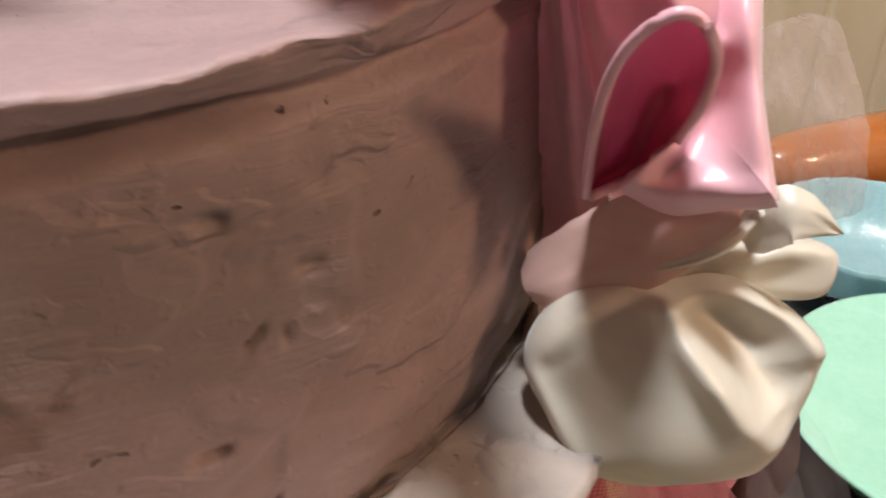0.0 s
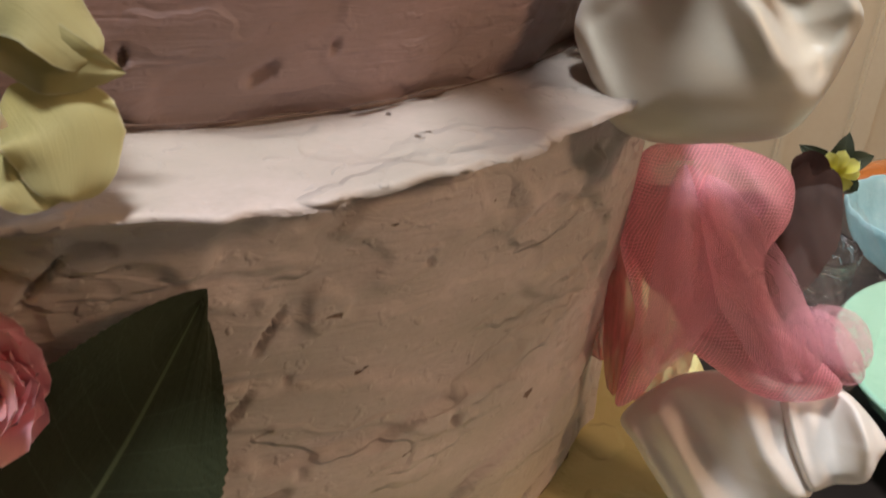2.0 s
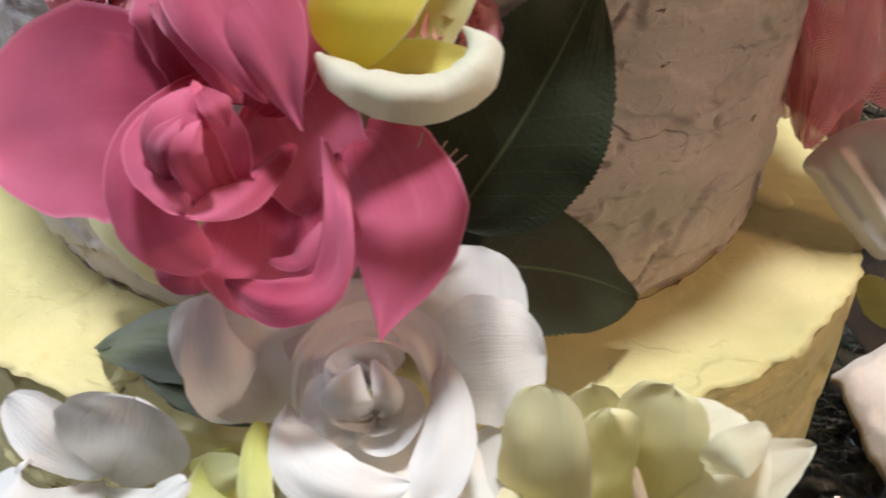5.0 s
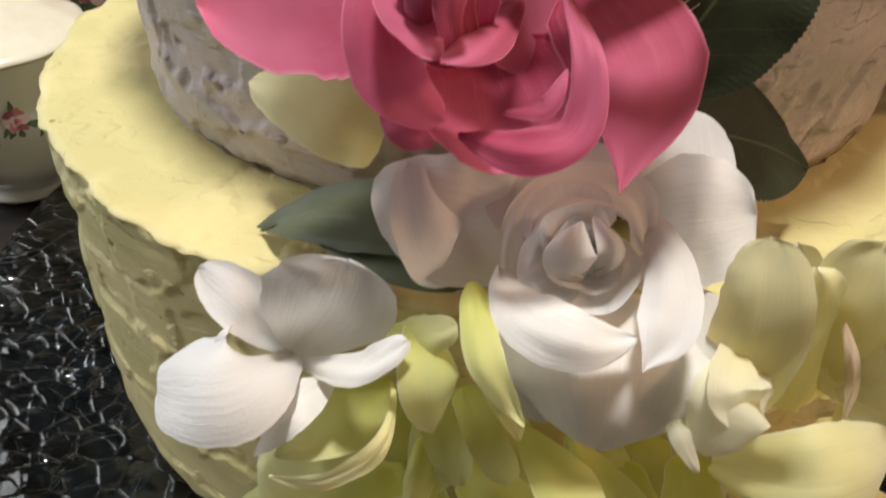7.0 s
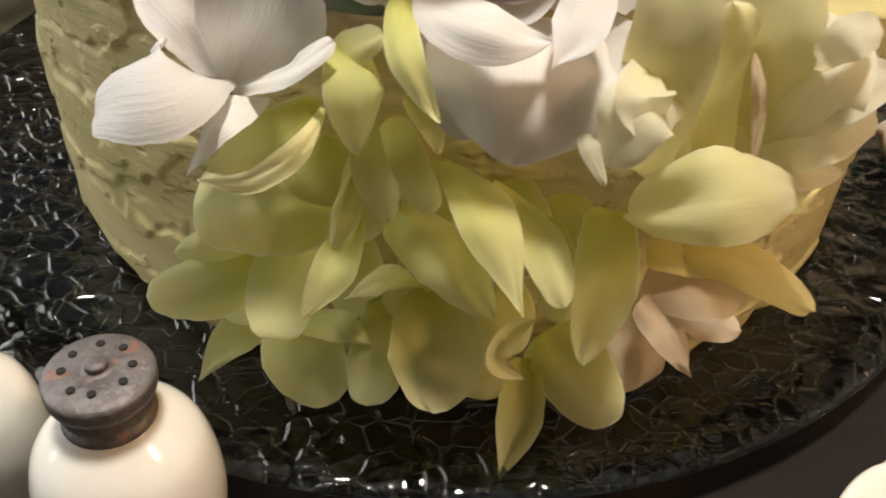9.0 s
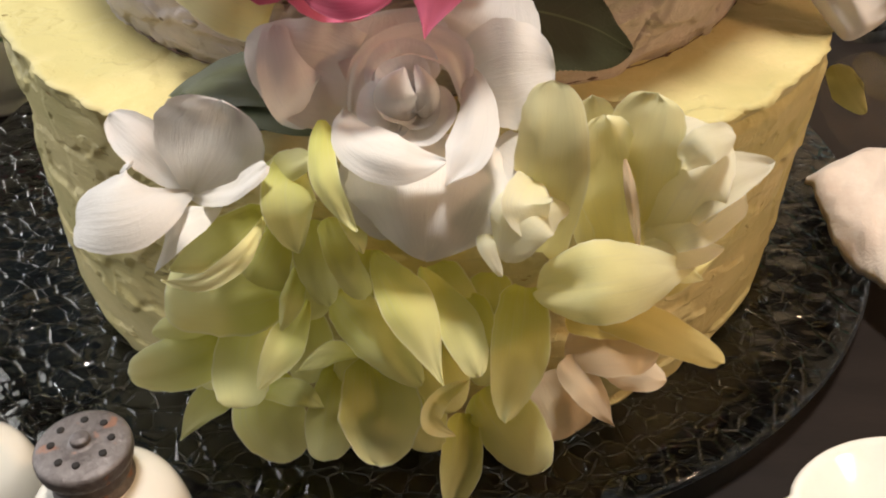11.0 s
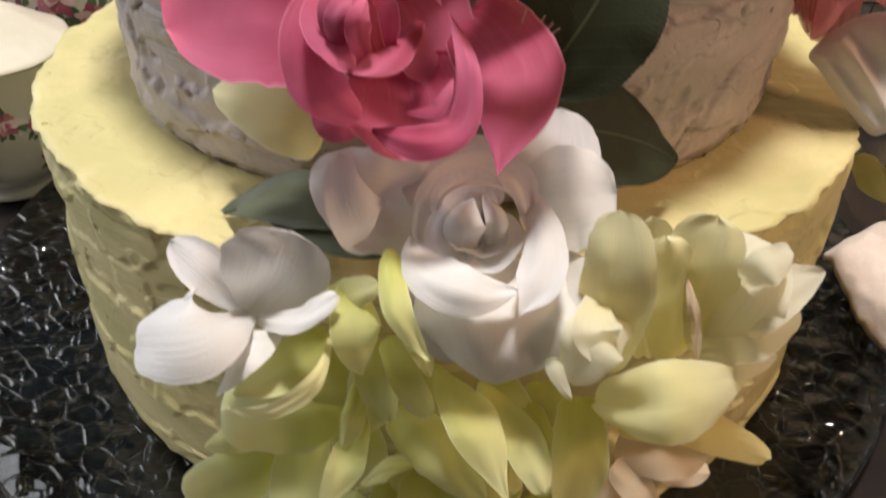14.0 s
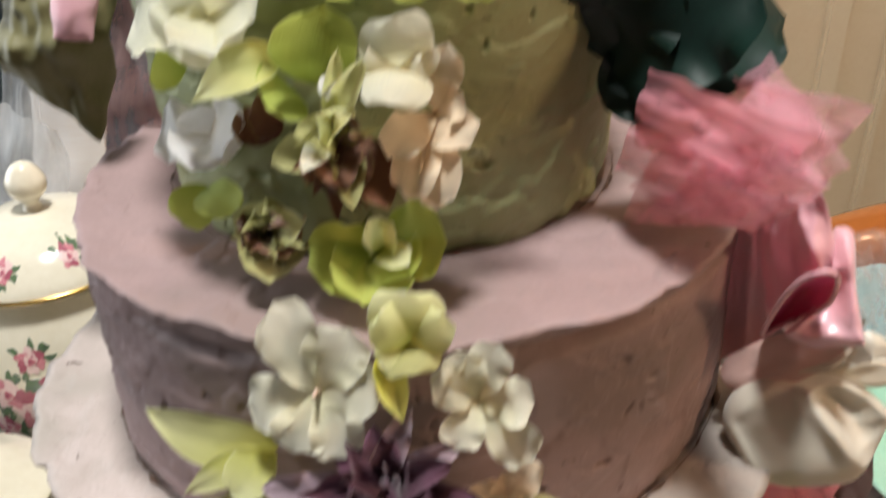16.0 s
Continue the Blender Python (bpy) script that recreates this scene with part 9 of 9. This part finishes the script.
# ---- china, glass and furniture ----
def painted(parent, centre, profile, angle, z, size, seed=0):
    """A painted rose spray: thin glaze patches lying on a turned body."""
    rng = random.Random(seed)
    zs = [p[1] for p in profile]

    def radius_at(h):
        for (r0, h0), (r1, h1) in zip(profile, profile[1:]):
            if min(h0, h1) <= h <= max(h0, h1) and abs(h1 - h0) > 1e-7:
                return r0 + (r1 - r0) * (h - h0) / (h1 - h0)
        return max(p[0] for p in profile)

    def patch(du, dv, w, h, tilt, material, lift):
        ring = []
        for k in range(14):
            a = 2 * math.pi * k / 14
            ww = 1 + 0.22 * math.sin(3 * a + tilt * 5) + 0.1 * math.sin(5 * a + seed)
            x, y = math.cos(a) * w * ww, math.sin(a) * h * ww
            x, y = x * math.cos(tilt) - y * math.sin(tilt), x * math.sin(tilt) + y * math.cos(tilt)
            zz = min(max(z + dv + y, min(zs) + 1e-4), max(zs) - 1e-4)
            r = radius_at(zz) + lift
            aa = angle + (du + x) / max(r, 0.01)
            ring.append((centre[0] + r * math.cos(aa), centre[1] + r * math.sin(aa), centre[2] + zz))
        mid = sum((Vector(p) for p in ring), Vector()) / 14
        zm = mid.z - centre[2]
        r = radius_at(min(max(zm, min(zs)), max(zs))) + lift
        aa = angle + du / max(r, 0.01)
        verts = ring + [(centre[0] + r * math.cos(aa), centre[1] + r * math.sin(aa), mid.z)]
        attach("painted_petal", mesh_of("painted_petal", verts, [(k, (k + 1) % 14, 14) for k in range(14)], material), parent)

    for k in range(7):
        a = rng.uniform(0, 6.28)
        patch(math.cos(a) * size * 0.95, math.sin(a) * size * 0.8, size * 0.30, size * 0.16, a, PAINT_GREEN, 0.00025)
    for k in range(6):
        a = k * 1.047 + seed
        patch(math.cos(a) * size * 0.42, math.sin(a) * size * 0.40, size * 0.34, size * 0.30, a, (PAINT_ROSE, PAINT_DARK, PAINT_PALE)[k % 3], 0.0004 + 0.00003 * k)
    patch(0, 0, size * 0.34, size * 0.30, 0.4, PAINT_PALE, 0.0007)
    patch(size * 0.05, -size * 0.03, size * 0.22, size * 0.18, 1.0, PAINT_ROSE, 0.00085)
    patch(0, 0, size * 0.11, size * 0.10, 0.2, PAINT_DARK, 0.0010)


def face_angle(at, eye=(0.0, -0.33)):
    return math.atan2(eye[1] - at[1], eye[0] - at[0])


TUREEN = (-0.250, 0.215, 0.0)
tureen = thing("biscuit_jar", "large cream china lidded jar painted with red roses", "jar", TUREEN)
body_p = smooth_profile([(0.042, 0.0), (0.048, 0.004), (0.063, 0.035), (0.072, 0.080), (0.069, 0.120), (0.059, 0.148), (0.057, 0.154)])
attach("body", lathe("body", body_p, TUREEN, CREAM_CHINA, 72), tureen)
lid_p = smooth_profile([(0.061, 0.1545), (0.063, 0.158), (0.058, 0.167), (0.042, 0.181), (0.020, 0.188), (0.006, 0.190)])
lid = attach("lid", lathe("lid", lid_p, TUREEN, CREAM_CHINA, 72), tureen, "cream domed lid with small flowers")
attach("knob", lathe("knob", smooth_profile([(0.006, 0.1905), (0.005, 0.195), (0.011, 0.202), (0.012, 0.210), (0.007, 0.219), (0.001, 0.222)]), TUREEN, CREAM_CHINA, 24), lid, "pointed cream knob")
attach("gilt_band", lathe("gilt_band", [(0.0635, 0.1575), (0.0642, 0.1587), (0.0635, 0.1599)], TUREEN, GILT, 72), lid, "thin gilt band")
fa_ = face_angle(TUREEN)
for k, (da, z, size) in enumerate(((-0.02, 0.088, 0.020), (0.22, 0.104, 0.016), (-0.24, 0.100, 0.015), (0.02, 0.122, 0.012), (-0.34, 0.074, 0.012), (0.26, 0.072, 0.013), (0.0, 0.062, 0.011))):
    painted(tureen, TUREEN, body_p, fa_ - 0.32 + da, z, size, 1 + 10 * k)
painted(tureen, TUREEN, body_p, fa_ + 0.40, 0.100, 0.012, 2)
painted(tureen, TUREEN, body_p, fa_ + 0.62, 0.080, 0.014, 6)
painted(lid, TUREEN, lid_p, fa_ + 0.30, 0.176, 0.008, 4)
painted(lid, TUREEN, lid_p, fa_ - 0.45, 0.174, 0.008, 5)

SUGAR = (-0.258, 0.078, 0.0)
sugar = thing("sugar_bowl", "small white china sugar bowl with cream lid and gilt knob", "bowl", SUGAR)
bowl_p = smooth_profile([(0.022, 0.0), (0.025, 0.003), (0.022, 0.008), (0.034, 0.022), (0.042, 0.046), (0.041, 0.068), (0.038, 0.080)])
attach("bowl", lathe("bowl", bowl_p, SUGAR, CHINA, 64), sugar)
slid = attach("lid", lathe("lid", smooth_profile([(0.040, 0.0803), (0.047, 0.083), (0.0465, 0.086), (0.038, 0.091), (0.022, 0.101), (0.008, 0.105)]), SUGAR, CREAM_CHINA, 64, wobble=lambda a, z: 1 + 0.012 * math.sin(9 * a)), sugar, "cream domed lid with a pale lilac rim")
attach("knob", lathe("knob", smooth_profile([(0.004, 0.1052), (0.0035, 0.109), (0.0085, 0.113), (0.0085, 0.118), (0.003, 0.122)]), SUGAR, GILT, 24), slid, "gilt knob")
sa = face_angle(SUGAR)
for k, (da, z) in enumerate(((0.05, 0.056), (0.42, 0.052), (0.72, 0.060), (-0.4, 0.050), (0.55, 0.030))):
    painted(sugar, SUGAR, bowl_p, sa + da, z, 0.0085, 20 + k)


def shaker(at, size, label, seed):
    ob = thing("salt_shaker", label, "shaker", at, "salt shakers")
    s = size
    w = 0.90 * s
    prof = smooth_profile([(0.014 * w, 0.0), (0.016 * w, 0.001), (0.0215 * w, 0.012 * s), (0.0245 * w, 0.030 * s), (0.0215 * w, 0.048 * s), (0.013 * w, 0.058 * s), (0.0100 * w, 0.061 * s)])
    attach("body", lathe("body", prof, at, CHINA, 56), ob, "round white china body")
    cap = attach("cap", lathe("cap", smooth_profile([(0.0112 * w, 0.0580 * s), (0.0114 * w, 0.0605 * s), (0.0098 * w, 0.0620 * s), (0.0112 * w, 0.0635 * s), (0.0106 * w, 0.0660 * s), (0.0128 * w, 0.0682 * s), (0.0132 * w, 0.0712 * s),
                                              (0.0124 * w, 0.0728 * s), (0.0080 * w, 0.0738 * s), (0.0030 * w, 0.0742 * s), (0.0026 * w, 0.0756 * s), (0.0008 * w, 0.0762 * s)], 4), at, PEWTER, 48), ob, "corroded pewter cap with pouring holes")
    for k in range(8):
        a = 2 * math.pi * k / 8 + 0.3 + 0.1 * math.sin(3 * k)
        x, y = at[0] + 0.0080 * w * math.cos(a), at[1] + 0.0080 * w * math.sin(a)
        # a raised near-black disc drawn for each hole's shaded inside
        attach("pouring_hole", lathe("pouring_hole", [(0.0010 * w, 0.0725 * s), (0.0011 * w, 0.0742 * s), (0.0009 * w, 0.0743 * s)], (x, y, at[2]), HOLE_SHADE, 10), cap)
    ang = face_angle(at)
    painted(ob, at, prof, ang - 1.35, 0.030 * s, 0.006 * s, seed)
    painted(ob, at, prof, ang + 2.2, 0.032 * s, 0.006 * s, seed + 1)
    return ob


shaker((-0.0722, -0.2190, 0.0), 1.02, "round white china salt shaker with corroded metal cap", 40)
shaker((-0.1215, -0.2030, 0.0), 0.84, "smaller white china shaker with shiny dented cap", 44)

DISH = (0.166, -0.232, 0.0)
dish = thing("flower_dish", "white glazed china dish with scalloped petal rim", "dish", DISH)
attach("dish", lathe("dish", smooth_profile([(0.0, 0.003), (0.028, 0.0), (0.032, 0.002), (0.050, 0.016), (0.064, 0.028), (0.068, 0.032), (0.066, 0.034), (0.060, 0.030), (0.044, 0.018), (0.026, 0.007), (0.0, 0.006)]), DISH, CHINA, 120,
                     wobble=lambda a, z: 1 + max(0.0, z - 0.01) * 5.5 * (abs(math.sin(2.5 * a + 0.35)) ** 0.6 - 0.7)), dish)

MINTPOT = (0.352, 0.135, 0.0)
mint = thing("mint_bowl", "mint green glazed bowl with a rolled rim", "bowl", MINTPOT)
attach("body", lathe("body", smooth_profile([(0.0, 0.0), (0.036, 0.0), (0.042, 0.004), (0.074, 0.019), (0.090, 0.036), (0.0925, 0.0405), (0.0905, 0.0408), (0.072, 0.024), (0.040, 0.011), (0.0, 0.009)]), MINTPOT, MINT_GLAZE, 72), mint)
attach("rim", lathe("rim", [(0.0905, 0.0395), (0.0935, 0.0400), (0.0945, 0.0415), (0.0930, 0.0430), (0.0910, 0.0425)], MINTPOT, MINT_GLAZE, 72), mint, "rolled mint rim")
BLUE_BOWL = (0.372, 0.297, 0.0)
blue = thing("glass_bowl", "pale aqua cut glass bowl behind the mint bowl", "bowl", BLUE_BOWL)
attach("foot", lathe("foot", [(0.0, 0.0), (0.032, 0.0), (0.033, 0.004), (0.026, 0.0078), (0.0, 0.0078)], BLUE_BOWL, CLEAR_GLASS, 36), blue)
attach("bowl", lathe("bowl", smooth_profile([(0.0, 0.008), (0.030, 0.008), (0.050, 0.020), (0.060, 0.040), (0.0615, 0.046), (0.0590, 0.046), (0.047, 0.024), (0.028, 0.012), (0.0, 0.011)]), BLUE_BOWL, CYAN_GLASS, 96,
                     wobble=lambda a, z: 1 + 0.03 * abs(math.sin(9 * a + 40 * z))), blue)
TUMBLER = (0.266, 0.224, 0.0)
tumbler = thing("glass_tumbler", "small clear cut glass tumbler beside the mint bowl", "glass", TUMBLER)
attach("tumbler", lathe("tumbler", smooth_profile([(0.0, 0.0), (0.017, 0.0), (0.019, 0.004), (0.023, 0.052), (0.0215, 0.052), (0.018, 0.010), (0.0, 0.008)]), TUMBLER, CLEAR_GLASS, 72,
                        wobble=lambda a, z: 1 + 0.05 * abs(math.sin(6 * a + 60 * z))), tumbler)
posy = thing("silk_daisy", "small bright yellow silk flower with dark leaves", "artificial flower", (0.226, 0.128, 0.141))
for k in range(9):
    a = k * 0.698
    petal(posy, YELLOW_PETAL, (0.226, 0.128, 0.141), (0.226 + 0.010 * math.cos(a), 0.126, 0.141 + 0.010 * math.sin(a)), 0.006, 0.1, 0.2, 0.1, "spoon", facing=(-0.3, -1, 0.4), seed=k, nu=8, nv=6)
for k in range(6):
    a = k * 1.05 + 0.4
    petal(posy, LEAF, (0.226, 0.130, 0.141), (0.226 + 0.018 * math.cos(a), 0.132, 0.141 + 0.016 * math.sin(a)), 0.009, 0.1, 0.2, 0.1, "leaf", facing=(-0.3, -1, 0.4), seed=k, nu=8, nv=6, name="leaf")
cord("stalk", [(0.226, 0.132, 0.141), (0.226, 0.15, 0.08), (0.224, 0.16, 0.002)], 0.0005, LEAF, posy)

# button-backed chair behind the table
chair = thing("armchair", "dark teal velvet armchair with buttoned back", "chair", (-0.75, 1.1, ZF))
verts, faces = [], []
NX, NZ = 60, 44
for i in range(NX + 1):
    for j in range(NZ + 1):
        x, z = -1.25 + 1.0 * i / NX, -0.35 + 0.75 * j / NZ
        gx, gz = (x + 1.25) / 0.16, (z + 0.35) / 0.16
        row = math.floor(gz)
        u, v = (gx + 0.5 * (row % 2)) % 1 - 0.5, gz % 1 - 0.5
        puff = 0.05 * (math.cos(math.pi * u) * math.cos(math.pi * v)) ** 0.5
        verts.append((x, 0.97 - puff, z))
m_ = len(verts)
verts += [(x, 1.12, z) for x, y, z in verts]
q = lambda i, j, k=0: k * m_ + i * (NZ + 1) + j
for i in range(NX):
    for j in range(NZ):
        faces.append((q(i, j), q(i + 1, j), q(i + 1, j + 1), q(i, j + 1)))
        faces.append((q(i, j, 1), q(i, j + 1, 1), q(i + 1, j + 1, 1), q(i + 1, j, 1)))
    faces.append((q(i, 0), q(i, 0, 1), q(i + 1, 0, 1), q(i + 1, 0)))
    faces.append((q(i, NZ), q(i + 1, NZ), q(i + 1, NZ, 1), q(i, NZ, 1)))
for j in range(NZ):
    faces.append((q(0, j), q(0, j + 1), q(0, j + 1, 1), q(0, j, 1)))
    faces.append((q(NX, j), q(NX, j, 1), q(NX, j + 1, 1), q(NX, j + 1)))
attach("back", mesh_of("back", verts, faces, TEAL_VELVET), chair)
attach("seat", box_mesh("seat", (-1.25, 0.5, -0.55), (-0.25, 0.915, -0.352), TEAL_VELVET, 0.04), chair)
attach("base", box_mesh("base", (-1.22, 0.52, ZF), (-0.28, 1.10, -0.552), TEAL_VELVET, 0.01), chair)
for r_ in range(1, 5):
    for c_ in range(6):
        bx, bz = -1.25 + 0.16 * (c_ + 0.5 * (r_ % 2 == 0) + 0.5), -0.35 + 0.16 * r_
        if bx < -0.28:
            attach("button", lathe("button", [(0.0, -0.010), (0.008, -0.007), (0.011, 0.0), (0.008, 0.007), (0.0, 0.010)], (bx, 0.960, bz), TEAL_VELVET, 14), chair)

# panelled door and wooden chair back to the other side
door = tagged(thing("door_1", "cream gloss panelled door with moulded stiles", "door", (0.95, 1.6, ZF)), kind="structure")
attach("leaf", box_mesh("leaf", (0.35, 1.64, ZF), (1.55, 1.695, 1.30), TRIM_PAINT), door)
for k in range(9):
    x = 0.40 + 0.14 * k
    attach("moulding", box_mesh("moulding", (x, 1.612, ZF + 0.1), (x + (0.05 if k % 2 else 0.022), 1.639, 1.2), TRIM_PAINT, 0.006), door)
wchair = thing("wooden_chair", "orange varnished wooden chair with curved top rail", "chair", (0.74, 0.75, ZF))
attach("top_rail", lathe("top_rail", smooth_profile([(0.001, -0.34), (0.030, -0.33), (0.045, -0.2), (0.050, 0.0), (0.045, 0.2), (0.030, 0.33), (0.001, 0.34)]), (0, 0, 0), ORANGE_WOOD, 24), wchair)
wchair.children[0].matrix_basis = pose(0.78, 0.72, -0.10, 0, 90, 12)
attach("back_panel", box_mesh("back_panel", (0.48, 0.705, -0.30), (1.08, 0.735, -0.10), ORANGE_WOOD, 0.01), wchair)
attach("seat", box_mesh("seat", (0.48, 0.50, -0.34), (1.08, 0.95, -0.30), ORANGE_WOOD, 0.012), wchair)
for sx in (0.52, 1.04):
    for sy in (0.54, 0.91):
        attach("leg", lathe("leg", [(0.016, ZF), (0.022, ZF + 0.2), (0.022, -0.341)], (sx, sy, 0), ORANGE_WOOD, 14), wchair)

# the ceiling lamp over the table, and an unseen lamp body added on the right
clamp = thing("ceiling_lamp", "round frosted ceiling lamp over the table", "lamp", (CEIL_LAMP[0], CEIL_LAMP[1], ZC))
attach("rose", lathe("rose", [(0.05, 2.585), (0.05, 2.5995)], (CEIL_LAMP[0], CEIL_LAMP[1], 0), GILT, 32), clamp)
attach("rod", lathe("rod", [(0.008, 2.46), (0.008, 2.5845)], (CEIL_LAMP[0], CEIL_LAMP[1], 0), GILT, 16), clamp)
attach("shade", lathe("shade", [(0.09, 2.425), (0.092, 2.43), (0.05, 2.458), (0.0085, 2.459)], (CEIL_LAMP[0], CEIL_LAMP[1], 0), GILT, 32), clamp)
# lamp body added to give the warm side light a holder
flamp = thing("floor_lamp", "unseen gilt lamp body added to hold the warm side light", "lamp", (SIDE_LAMP[0] + 0.12, SIDE_LAMP[1], ZF))
LX, LY = SIDE_LAMP[0] + 0.12, SIDE_LAMP[1]
attach("base", lathe("base", [(0.13, ZF), (0.13, ZF + 0.015), (0.02, ZF + 0.03)], (LX, LY, 0), GILT, 40), flamp)
attach("pole", lathe("pole", [(0.012, ZF + 0.031), (0.012, 0.75)], (LX, LY, 0), GILT, 16), flamp)
attach("shade", lathe("shade", [(0.10, 0.75), (0.102, 0.752), (0.06, 0.95), (0.058, 0.95)], (LX, LY, 0), TRIM_PAINT, 32), flamp)
